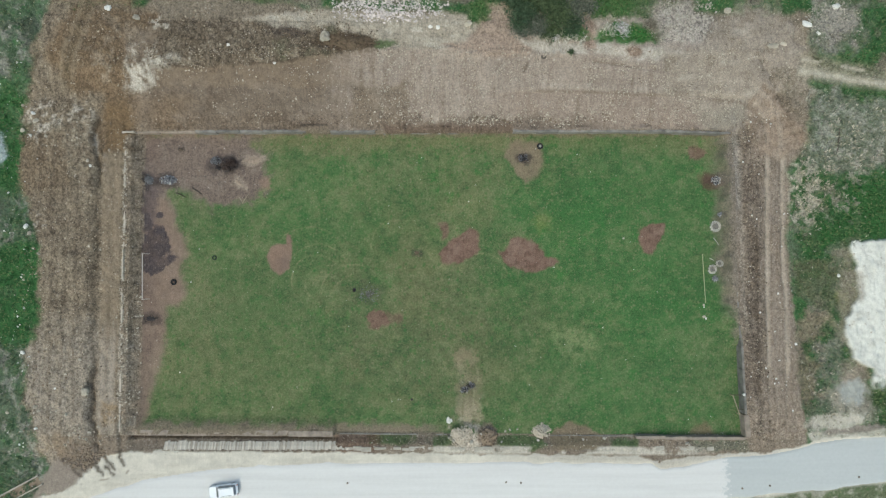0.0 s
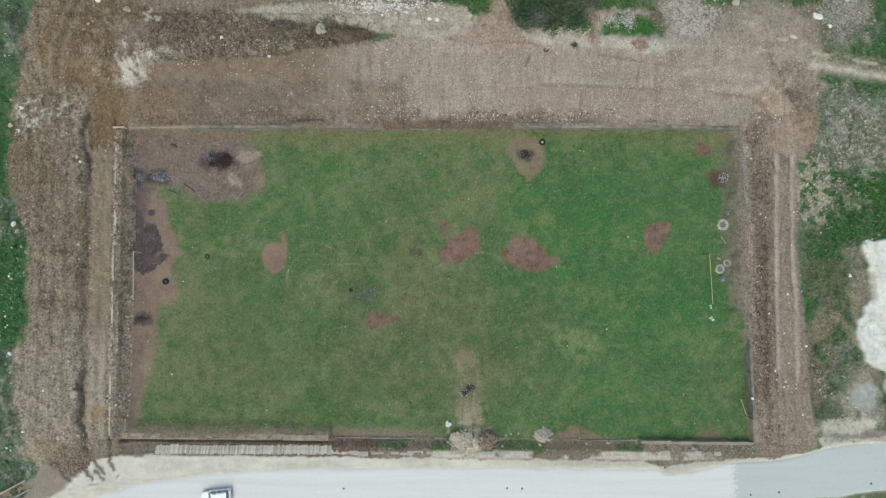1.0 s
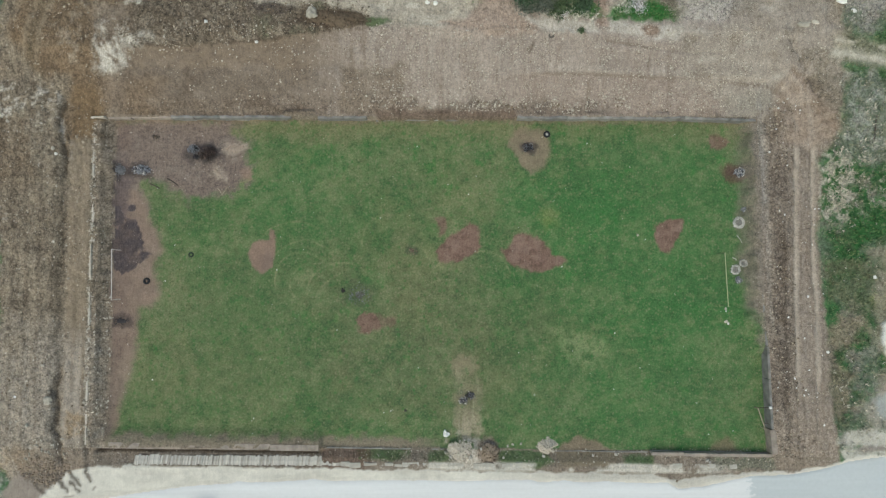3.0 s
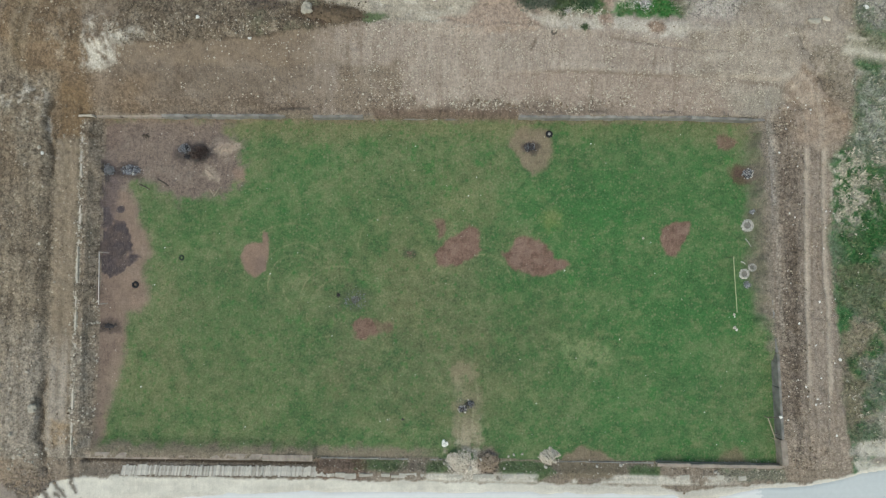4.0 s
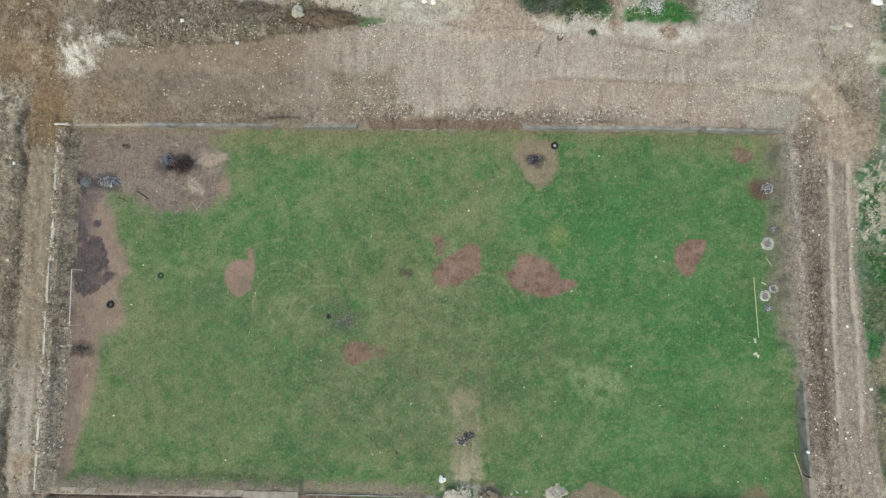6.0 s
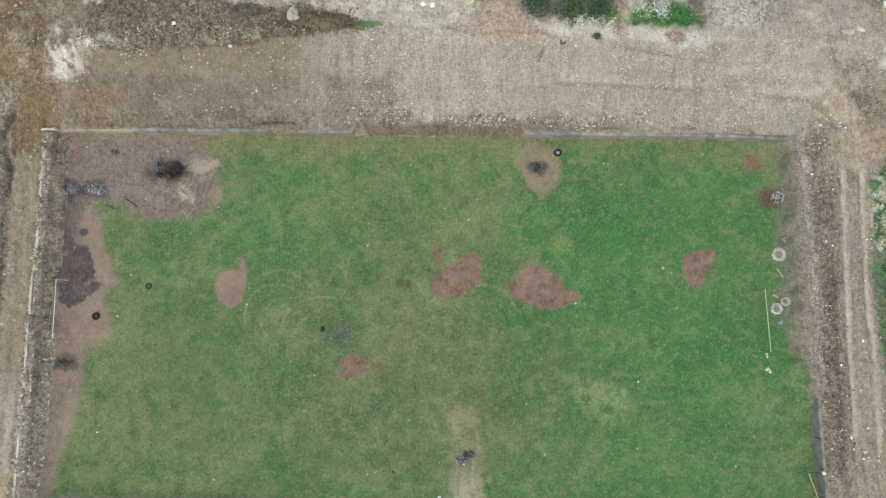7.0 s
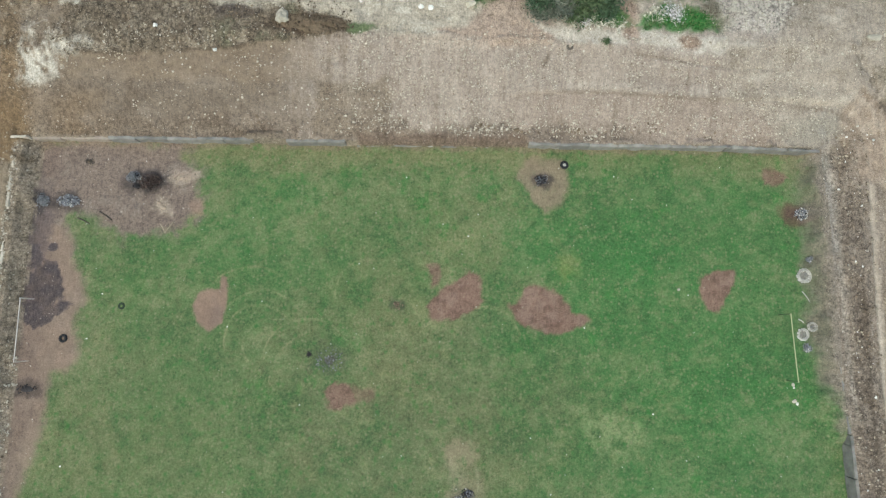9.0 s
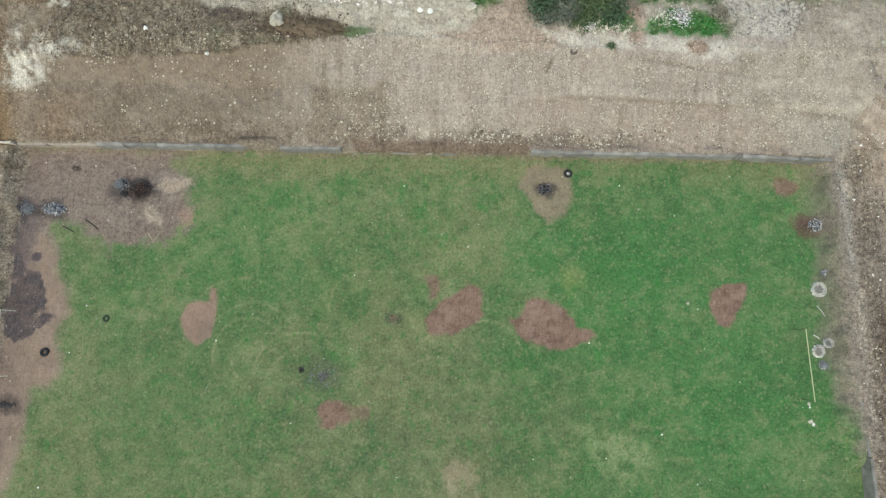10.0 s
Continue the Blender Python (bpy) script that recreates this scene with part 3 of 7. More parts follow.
def tints(x, y, z):
    """Base colour, partly painted shade, and cover (stony, grassy, dusty) of each spot of the ground."""
    n_broad, n_mid, n_small = fbm(x, y, 14, 4, 41), fbm(x, y, 4.0, 4, 42), fbm(x, y, 1.2, 3, 43)
    n_clod = fbm(x, y, 0.75, 3, 310, 0.7)
    ridge = fbm(x, y * 0.22, 1.1, 4, 183, 0.65)
    blotch = fbm(x, y, 1.9, 4, 184, 0.7)
    ys = south(x)
    xe = x + EAST - wall_e(y)
    inside = (x > -48.2) & (xe < EAST + 0.2) & (y < 21.8) & (y > ys)
    C = lambda *c: np.array(rgb(*c)[:3])
    col = np.zeros(x.shape + (3,)) + C(130, 117, 99)
    stony, grassy, dusty = np.full(x.shape, 0.7), np.zeros(x.shape), np.zeros(x.shape)

    def lay(mask, c, st=None, gr=None, du=None):
        nonlocal col, stony, grassy, dusty
        mask = np.clip(mask, 0, 1)
        col = lerp(col, C(*c), mask[..., None])
        if st is not None:
            stony = lerp(stony, st, mask)
        if gr is not None:
            grassy = lerp(grassy, gr, mask)
        if du is not None:
            dusty = lerp(dusty, du, mask)

    # --- wild land all round
    wl = step(0.7, -0.7, x + 0.7 * n_mid + 0.5 * n_small - green_w(y))
    we = step(-0.5, 0.6, x + 0.5 * n_mid + 0.35 * n_small - green_e(y))
    far = np.maximum(np.maximum(wl, we), np.maximum(step(-0.6, 0.8, y + 0.8 * n_mid - np.interp(x, [-60, -57, -46, -44, -35, -32, -28, -14, 0, 8, 60], [43, 40.6, 40.4, 43.8, 43.8, 41.6, 41, 40, 39.5, 39, 39.5])), step(-38.5, -39.5, y)))
    lay(far, (62, 98, 58), 0.25, 1.0)
    lay(far * step(0.0, 0.7, n_mid + 0.5 * n_small), (90, 104, 80), 0.5, 0.8)
    lay(far * (1 - wl) * step(0.25, 0.7, fbm(x, y, 3.5, 5, 44)), (120, 114, 98), 0.9, 0.3)
    # grey-green weeds and rubble west of the bank, in belts between lush green
    grey = np.clip(step(26, 31, y + n_mid) + step(14, 10, y + n_mid) * step(2.2, 4.5, y + n_mid) + step(-10.5, -14, y + n_mid), 0, 1)
    lay(wl * grey * (0.55 + 0.45 * blotch), (96, 106, 88), 0.6, 0.7)
    lay(wl * grey * step(0.1, 0.6, fbm(x, y, 1.5, 4, 311, 0.7)) * 0.75, (146, 142, 130), 0.9, 0.3)
    lay(wl * grey * step(0.15, 0.7, -fbm(x, y, 1.5, 4, 312, 0.7)) * 0.45, (68, 84, 62), 0.3, 0.8)
    lay(wl * (1 - grey) * 0.6, (58, 99, 54), 0.1, 1.0)
    lay(trail(x, y, [(-70, -10), (-66.8, -18), (-64.2, -24), (-63, -29)], 0.45, 0.5, 313) * 0.6, (150, 146, 132), 0.8, 0.3)
    lay(blob(x, y, -63.5, 36.3, 1.5, 2.6, 10, 0.5, 0.6, 314, 1.4) * 0.7, (72, 76, 66), 0.5, 0.6)
    lay(blob(x, y, -69.6, 18.5, 1.1, 2.2, 0, 0.3, 0.5, 315, 1.2) * 0.8, (170, 178, 180), 0.6, 0)
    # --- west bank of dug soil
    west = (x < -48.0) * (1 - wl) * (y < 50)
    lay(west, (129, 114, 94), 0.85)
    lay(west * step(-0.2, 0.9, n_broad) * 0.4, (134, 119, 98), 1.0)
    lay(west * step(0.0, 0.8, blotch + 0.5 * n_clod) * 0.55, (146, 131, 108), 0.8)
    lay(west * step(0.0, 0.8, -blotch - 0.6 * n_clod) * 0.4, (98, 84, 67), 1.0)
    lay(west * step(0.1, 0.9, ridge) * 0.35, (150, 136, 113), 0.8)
    # dark streaks: the shade of the bank's crevices, put into its colour
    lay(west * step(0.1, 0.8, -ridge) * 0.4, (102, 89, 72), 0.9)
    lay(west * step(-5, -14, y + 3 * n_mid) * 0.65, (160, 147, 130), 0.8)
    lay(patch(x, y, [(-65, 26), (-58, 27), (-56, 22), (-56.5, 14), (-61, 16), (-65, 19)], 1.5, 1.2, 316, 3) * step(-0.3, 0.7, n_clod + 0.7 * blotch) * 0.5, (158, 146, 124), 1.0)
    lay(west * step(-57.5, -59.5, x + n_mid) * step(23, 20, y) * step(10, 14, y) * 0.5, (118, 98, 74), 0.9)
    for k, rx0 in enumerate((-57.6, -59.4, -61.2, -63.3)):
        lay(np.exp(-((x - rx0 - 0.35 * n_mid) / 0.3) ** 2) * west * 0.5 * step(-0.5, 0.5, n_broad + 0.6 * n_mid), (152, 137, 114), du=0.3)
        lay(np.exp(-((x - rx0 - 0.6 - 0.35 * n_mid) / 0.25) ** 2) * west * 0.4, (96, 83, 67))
    # smooth strip between the gully and the wall crest
    lay(step(-50.5, -50.9, x) * step(-54.0, -53.2, x) * step(20, 17, y) * step(-26, -24, y), (138, 122, 101), 0.55, 0, 0.4)
    lay(step(-50.6, -51.4, x + 0.3 * n_small) * step(-53.8, -53.2, x) * step(-7, -14, y) * step(-26, -24, y) * 0.7, (166, 154, 139), 0.6)
    lay(np.exp(-((x + 52.4 + 0.2 * n_mid) / 0.35) ** 2) * step(20, 17, y) * step(-0.6, 0.4, n_broad) * 0.4, (118, 102, 82))
    # gully darker where it is deep, its shade painted into the soil colour
    g = np.exp(-((x - gully_w(y) - 0.35 * fbm(x, y, 2.5, 4, 18)) / 0.4) ** 2) * step(26, 23, y) * step(-29, -27.5, y)
    lay(g * (0.35 + 0.4 * step(12, 16, y) + 0.4 * step(-13, -17, y)), (86, 73, 58), 0.8)
    lay(trail(x, y, [(-55.0, 21.5), (-54.0, 18.5), (-53.8, 16)], 0.7, 0.4, 317, 1.2) * step(-0.2, 0.5, n_clod) * 0.7, (160, 153, 142), 0.8)
    # --- orange soil at the north-west corner
    orange = patch(x, y, [(-61.5, 33), (-57, 40), (-50, 40.2), (-44, 39.5), (-43.5, 34), (-46, 27), (-49, 22.6), (-50, 18), (-53.6, 18), (-54, 27), (-58, 29)], 1.2, 1.2, 318, 3)
    lay(orange * 0.88, (116, 95, 70), 0.65)
    lay(orange * step(0.0, 0.8, blotch) * 0.35, (146, 121, 92), 0.6)
    lay(orange * step(0.1, 0.8, -blotch - 0.4 * n_clod) * 0.4, (104, 85, 64), 0.9)
    lay(patch(x, y, [(-53.4, 26), (-50, 26), (-48.5, 22.4), (-50.6, 19), (-53.2, 19)], 0.6, 0.5, 319) * 0.65, (122, 99, 70), 0.4, 0, 0.2)
    trk = x + 59.6 - 0.36 * (y - 27) - 0.4 * n_mid
    lay((np.exp(-((trk - 1.0) / 0.5) ** 2) + np.exp(-((trk + 1.0) / 0.5) ** 2)) * step(27, 31, y) * 0.5, (144, 128, 104), 0.5, 0, 0.3)
    lay(np.exp(-(trk / 0.6) ** 2) * step(27, 31, y) * 0.4, (104, 94, 74), 0.7, 0.2)
    for cx, cy, rx, ry in ((-62.3, 23.2, 2.2, 2.4), (-63.2, 21.2, 1.4, 1.0), (-62.6, 6.4, 1.5, 1.3), (-57.6, 24.4, 1.7, 1.4)):
        lay(blob(x, y, cx, cy, rx, ry, 20, 0.6, 0.9, 323 + int(cy), 1.3) * step(0.0, 0.6, n_clod + 0.5 * blotch) * 0.6, (190, 180, 164), 1.0)
    # --- north slope
    slope = step(21.9, 22.4, y) * step(37, 35.5, y + 1.2 * n_mid + 0.02 * x) * step(-50, -44, x) * step(56, 52, x)
    lay(slope, (151, 136, 122), 0.5, 0, 0.4)
    dark = step(-6, -24, x + 2.0 * n_mid)
    lay(slope * dark, (118, 104, 89), 0.5, 0, 0.35)
    lay(slope * dark * step(28.0, 28.9, y + 0.35 * n_small) * 0.75, (128, 111, 92), 0.35, 0, 0.4)
    lay(slope * dark * step(25.6, 24.0, y + 0.9 * n_mid) * 0.7, (114, 98, 81), 0.9, 0, 0.1)
    lay(slope * step(-37, -43, x + 1.5 * n_mid) * step(28.5, 26, y) * 0.6, (122, 101, 77), 0.7)
    lay(slope * dark * step(0.1, 0.8, fbm(x * 0.5, y, 2.2, 4, 324)) * 0.35, (146, 131, 116))
    lay(slope * dark * step(0.15, 0.8, -fbm(x, y, 2.6, 4, 325, 0.65)) * 0.4, (106, 90, 73), 0.8)
    streak = fbm(x * 1.0, y * 0.16, 0.9, 3, 53)
    comb = fbm(x * 1.0, y * 0.12, 0.45, 3, 326, 0.7)
    lay(slope * step(-20, -10, x) * step(-0.3, 1.0, streak) * 0.45, (166, 152, 137))
    lay(slope * step(0.0, 1.1, -streak) * 0.3, (114, 99, 83))
    lay(slope * step(-22, -12, x) * step(0.2, 0.9, comb) * 0.3, (178, 164, 148))
    lay(slope * step(-22, -12, x) * step(0.2, 0.9, -comb) * 0.25, (124, 109, 94))
    lay(patch(x, y, [(-14, 28.9), (-11.5, 28.4), (-5.2, 29), (-5.2, 25.6), (-5.6, 22.4), (-15, 22.4)], 0.5, 0.5, 327, 1.5) * 0.65, (116, 100, 81), 0.7, 0, 0.1)
    lay(patch(x, y, [(-11, 29), (-9, 29), (-9, 23), (-11, 23)], 0.7, 0.5, 328, 1.5) * 0.5, (142, 128, 112))
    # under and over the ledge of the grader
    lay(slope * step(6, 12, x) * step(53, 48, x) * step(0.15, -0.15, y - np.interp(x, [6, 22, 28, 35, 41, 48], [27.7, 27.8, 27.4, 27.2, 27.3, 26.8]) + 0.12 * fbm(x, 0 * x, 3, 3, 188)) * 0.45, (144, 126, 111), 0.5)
    # thin dark line: the step's shadow, painted along the ledge
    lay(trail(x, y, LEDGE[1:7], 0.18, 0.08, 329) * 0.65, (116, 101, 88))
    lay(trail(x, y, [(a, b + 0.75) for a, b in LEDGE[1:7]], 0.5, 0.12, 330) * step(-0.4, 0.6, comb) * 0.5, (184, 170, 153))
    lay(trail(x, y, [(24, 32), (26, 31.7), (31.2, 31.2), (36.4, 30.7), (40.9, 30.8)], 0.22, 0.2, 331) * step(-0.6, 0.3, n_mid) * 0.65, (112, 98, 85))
    lay(slope * step(18, 30, x) * step(31.6, 32.4, y - 0.12 * (31 - x)) * 0.3, (166, 155, 145))
    # rough bank on top, with a sharp foot
    rb = step(-0.1, 0.25, y - rough_foot(x) - 0.3 * n_small) * step(-60, -52, x) * step(-9, -11, x) * step(39.5, 38, y + n_mid)
    lay(rb * (1 - 0.8 * orange), (110, 97, 80), 1.0, 0, 0)
    lay(rb * step(0.05, 0.7, -blotch - 0.4 * n_clod) * 0.38, (92, 79, 63), 1.0)
    lay(rb * step(0.05, 0.7, blotch + 0.4 * n_clod) * 0.4, (150, 136, 116), 1.0)
    lay(rb * step(0.1, 0.6, fbm(x, y, 2.6, 4, 332)) * step(-28, -24, x) * 0.4, (98, 102, 78), 0.6, 0.3)
    lay(np.exp(-((y - rough_foot(x) - 0.05 - 0.2 * n_small) / 0.16) ** 2) * step(-47, -43, x) * step(-13, -16, x) * step(-0.6, 0.2, n_mid) * 0.7, (84, 71, 57), 0.8)
    # crumbled chalk on the orange soil
    chalk = patch(x, y, [(-47.9, 35.2), (-44.3, 35), (-44.2, 33.2), (-41.4, 32.8), (-41.6, 31.6), (-44.6, 31), (-44.8, 28.8), (-47, 28), (-50, 27.9), (-49, 30.8), (-48.6, 32.6)], 0.9, 0.8, 320, 1.4)
    lay(chalk * step(-0.35, 0.35, fbm(x + 0.5 * y, (y - 0.4 * x) * 0.6, 1.1, 5, 49, 0.72)) * 0.8, (198, 189, 172), 0.7)
    lay(patch(x, y, [(-45.5, 39.4), (-43, 39), (-41.5, 37.6), (-42.2, 37), (-45, 37.6)], 0.4, 0.5, 321) * step(-0.3, 0.4, n_clod) * 0.8, (196, 187, 170), 0.5)
    lay(patch(x, y, [(-53.5, 31.6), (-51.4, 31.4), (-51.2, 28.6), (-53, 28.8)], 0.5, 0.6, 322) * step(-0.2, 0.5, n_clod) * 0.4, (166, 152, 130), 0.8)
    # pale trodden path along the top
    path = patch(x, y, [(-31, 38.6), (-26, 37.2), (-21, 37.1), (-17, 37.4), (-14.9, 36.7), (-11.1, 36.2), (-9, 34.4), (-4.5, 34.1), (-0.6, 34), (3.9, 35), (6, 37.4), (2, 39.8), (-4, 39.3), (-12, 39.8), (-20, 40.4)], 0.5, 0.5, 333, 2)
    lay(path, (168, 156, 137), 0.6, 0, 0.2)
    lay(path * step(0.1, 0.8, fbm(x * 0.4, y, 1.3, 4, 334)) * 0.5, (148, 136, 117), 0.8)
    lay(path * step(0.2, 0.9, fbm(x * 0.5, y, 1.0, 4, 335)) * 0.5, (196, 187, 170))
    lay(step(34.8, 35.8, y + 1.0 * n_mid) * step(10, 12, x) * step(40, 36, x) * step(40.4, 39, y + n_mid - 0.03 * x), (164, 151, 135), 0.6, 0, 0.2)
    lay(patch(x, y, [(-0.6, 34.8), (3.9, 34.9), (5.2, 37), (6.5, 41), (10.6, 41), (10.3, 36), (14.3, 34.9), (14.9, 33.5), (8.4, 32.7), (2, 33)], 0.5, 0.5, 336, 1.6) * 0.85, (162, 140, 121), 0.65, 0, 0.1)
    lay(blob(x, y, 1.6, 33.0, 3.4, 0.8, 0, 0.5, 0.5, 56, 1.2) * 0.55, (176, 160, 143), 0.8)
    lay(blob(x, y, -14.6, 35.0, 5.0, 1.3, -4, 0.25, 0.3, 54, 1.5), (94, 78, 62), 0.9)
    lay(blob(x, y, -9.0, 34.6, 1.6, 0.6, 0, 0.4, 0.5, 55, 1), (92, 102, 72), 0.4, 0.6)
    lay(blob(x, y, -23.6, 36.6, 2.4, 0.9, 0, 0.5, 0.6, 337, 1.2) * 0.8, (84, 74, 66), 0.8)
    lay(patch(x, y, [(11.5, 35.7), (14.9, 35.1), (19, 35), (22.2, 35), (22.6, 33.3), (18, 33.2), (14.6, 33.4)], 0.35, 0.4, 338, 1.2) * 0.75, (190, 180, 164), 0.5, 0, 0.2)
    lay(patch(x, y, [(23.7, 35), (26.5, 34.6), (33, 34.4), (38.7, 33.2), (40, 32.5), (33.7, 32.3), (28.8, 32.8), (24, 33.4)], 0.4, 0.45, 339, 1.2) * 0.75, (190, 180, 165), 0.5, 0, 0.2)
    lay(blob(x, y, 30.1, 33.5, 1.2, 0.9, 0, 0.35, 0.3, 59, 1) * 0.9, (134, 111, 93), 0.8)
    lay(blob(x, y, 22.9, 36.8, 1.2, 3.0, 0, 0.5, 0.4, 60, 1.2), (152, 130, 113), 0.8)
    lay(blob(x, y, 13.2, 31.4, 0.35, 1.0, -25, 0.5, 0.5, 196, 0.9) * 0.75, (104, 90, 77), 0.6)
    lay(blob(x, y, 21.7, 25.0, 0.3, 1.2, 0, 0.6, 0.6, 340, 0.9) * 0.6, (128, 114, 98), 0.6)
    # ragged foot of the slope: dark clods with pale stones
    foot = step(22.0, 22.5, y) * step(24.6, 23.1, y + 1.0 * n_small + 0.5 * n_mid)
    lay(foot * step(-1.5, 3, x) * step(29, 21, x) * 0.62, (92, 80, 68), 1.0)
    lay(foot * step(-12, -9, x) * step(1, -2, x) * 0.6, (108, 92, 76), 1.0)
    lay(foot * step(26, 31, x) * step(48, 44, x) * step(0.0, 0.6, n_small + n_mid) * 0.5, (122, 106, 91), 1.0)
    lay(step(21.3, 21.9, y) * step(23.4, 22.5, y + 0.2 * n_small) * step(-9.6, -9, x) * step(11.6, 11, x), (112, 95, 80), 0.6)
    for cx, cy, rx, ry in ((5.6, 39.6, 1.7, 1.6), (27.6, 36.6, 3.0, 1.5), (32.2, 36.3, 2.6, 1.4), (27.5, 40.6, 4.5, 2.2), (20.5, 36.4, 2.6, 1.0)):
        lay(blob(x, y, cx, cy, rx, ry, 0, 0.4, 0.6, 170 + int(cx), 1.2), (72, 106, 62), 0.2, 1.0)
    lay(patch(x, y, [(23.7, 35.3), (24.6, 36.6), (28, 37.2), (32.4, 36.8), (33.2, 34.7), (29, 35)], 0.5, 0.7, 341) * 0.85, (58, 112, 54), 0.1, 1.0)
    # --- north-east corner and the eastern track
    ne = blob(x, y, 47, 30, 11, 9, 0, 0.3, 0.3, 62, 4)
    lay(ne, (152, 139, 124), 0.5, 0, 0.35)
    lay(ne * step(0.0, 0.8, fbm(x * 0.35 + y * 0.2, y - 0.3 * x, 1.4, 4, 27)) * 0.4, (176, 164, 147))
    lay(ne * step(0.1, 0.8, -fbm(x * 0.5, y * 0.8, 1.6, 4, 342, 0.7)) * 0.45, (122, 109, 92), 0.8)
    lay(blob(x, y, 37.5, 38.0, 4.5, 3.4, 0, 0.4, 0.4, 63, 2) * 0.9, (160, 150, 140), 1.0)
    lay(blob(x, y, 46.0, 24.0, 3.6, 1.8, 0, 0.5, 0.4, 64, 2) * 0.6, (140, 132, 117), 0.6)
    eb = step(EAST, EAST + 0.4, xe) * (1 - we) * step(24, 20, y) * step(-0.4, 0.4, y + 0.4 * n_small - shoulder_edge(x) - 0.3)
    lay(eb, (136, 121, 105), 0.8)
    lay(eb * step(0.0, 0.7, ridge + 0.4 * n_clod) * 0.5, (158, 143, 125), 0.8)
    lay(eb * step(0.0, 0.7, -ridge - 0.4 * n_clod) * 0.4, (104, 91, 77), 0.9)
    lay(eb * np.exp(-((x - 49.15 - 0.012 * (y + 10) - 0.3 * n_mid) / 1.25) ** 4) * step(18, 12, y) * (0.6 + 0.35 * blotch), (96, 83, 70), 1.0)
    lay(eb * np.exp(-((x - 49.9 - 0.3 * n_mid) / 0.35) ** 2) * step(8, 2, y) * 0.5, (80, 69, 57), 0.9)
    lay(eb * step(0.55, 0.9, xe - EAST + 0.2 * n_small) * step(1.5, 1.0, xe - EAST + 0.2 * n_small) * step(-12, -8, y) * 0.35, (154, 144, 129), 0.9)
    lay(eb * step(51.0, 51.5, x + 0.25 * n_mid) * step(20, 17, y) * 0.75, (148, 133, 117), 0.5, 0, 0.25)
    for k in (0, 1):
        lay(eb * np.exp(-((x - rut_e(y, k) - 0.1 * n_mid) / 0.3) ** 2) * step(19, 16.5, y) * step(-21, -15, y) * 0.8, (176, 162, 144), 0.3, 0, 0.6)
        for d in (-0.62, 0.62):
            lay(eb * np.exp(-((x - rut_e(y, k) - d - 0.15 * n_mid) / 0.16) ** 2) * step(19, 16.5, y) * step(-0.5, 0.4, n_mid + 0.6 * n_small) * 0.6, (110, 96, 81), 0.7)
    lay(eb * np.exp(-((x - 53.3 - 0.2 * n_mid) / 0.35) ** 2) * step(-0.2, 0.6, n_mid) * 0.6, (122, 106, 90), 1.0)
    lay(eb * step(-19, -23, y + n_mid) * 0.5, (150, 134, 116), 0.8)
    lay(eb * step(-23.5, -26, y + 1.2 * n_small) * step(0.0, 0.6, -blotch) * 0.7, (104, 88, 72), 1.0)
    fan = patch(x, y, [(48.8, 22.4), (49.4, 26.2), (51, 28.8), (53.6, 27.2), (55.2, 25.2), (57, 22.2), (58.4, 19.4), (55, 17.6), (51, 17.4)], 0.8, 0.5, 343, 2)
    lay(fan * 0.9, (150, 131, 112), 0.5, 0, 0.3)
    lay(fan * step(0.0, 0.8, fbm(x * 0.6 - y * 0.3, y * 0.4, 0.9, 4, 344)) * 0.4, (172, 156, 138))
    lay(fan * step(57.0, 58.0, x + 0.6 * y - 10.6 + 0.5 * n_small) * step(-0.2, 0.5, n_clod) * 0.5, (118, 97, 78), 0.9)
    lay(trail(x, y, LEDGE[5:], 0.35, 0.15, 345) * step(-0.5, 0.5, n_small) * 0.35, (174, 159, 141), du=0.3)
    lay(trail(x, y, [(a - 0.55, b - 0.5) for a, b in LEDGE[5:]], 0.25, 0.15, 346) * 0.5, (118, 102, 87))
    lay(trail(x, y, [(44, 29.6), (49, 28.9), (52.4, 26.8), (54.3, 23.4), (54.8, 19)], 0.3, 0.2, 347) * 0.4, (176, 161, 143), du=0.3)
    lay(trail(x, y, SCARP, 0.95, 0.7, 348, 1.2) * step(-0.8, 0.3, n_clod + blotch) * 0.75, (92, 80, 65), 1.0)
    lay(patch(x, y, [(52.4, 30.4), (55, 27), (57.6, 24.4), (59.4, 26), (57.4, 30), (54.5, 31.6)], 0.6, 0.6, 349, 1.4) * step(-0.4, 0.4, blotch) * 0.6, (126, 114, 96), 1.0, 0.15)
    lay(blob(x, y, 49.0, 20.6, 1.6, 1.6, 0, 0.5, 0.6, 350, 1.2) * 0.7, (112, 97, 81), 1.0)
    lay(blob(x, y, 46.95, 14.0, 0.85, 8.5, 0, 0.4, 0.4, 180, 1.2) * 0.55, (140, 134, 125), 0.7, 0, 0)
    lay(blob(x, y, 44.0, 20.2, 3.2, 1.2, 0, 0.5, 0.5, 181, 1.2) * 0.6, (114, 110, 95), 0.5, 0.4, 0)
    # --- wild land east: dry stems among the green, a two-rut path
    stem = fbm(x + 0.3 * y, y - 0.3 * x, 0.9, 4, 351, 0.72)
    lay(we * patch(x, y, [(58.5, 29), (72, 27), (72, 16), (63, 15), (58.5, 16)], 1.4, 1.2, 352, 2.4) * 0.85, (128, 130, 114), 0.9, 0.5)
    lay(we * patch(x, y, [(58.5, 29), (72, 27), (72, 15), (62, 14), (58, 16)], 1.2, 1.2, 353, 2.4) * step(0.0, 0.5, stem) * 0.6, (164, 161, 149), 1.0, 0.3)
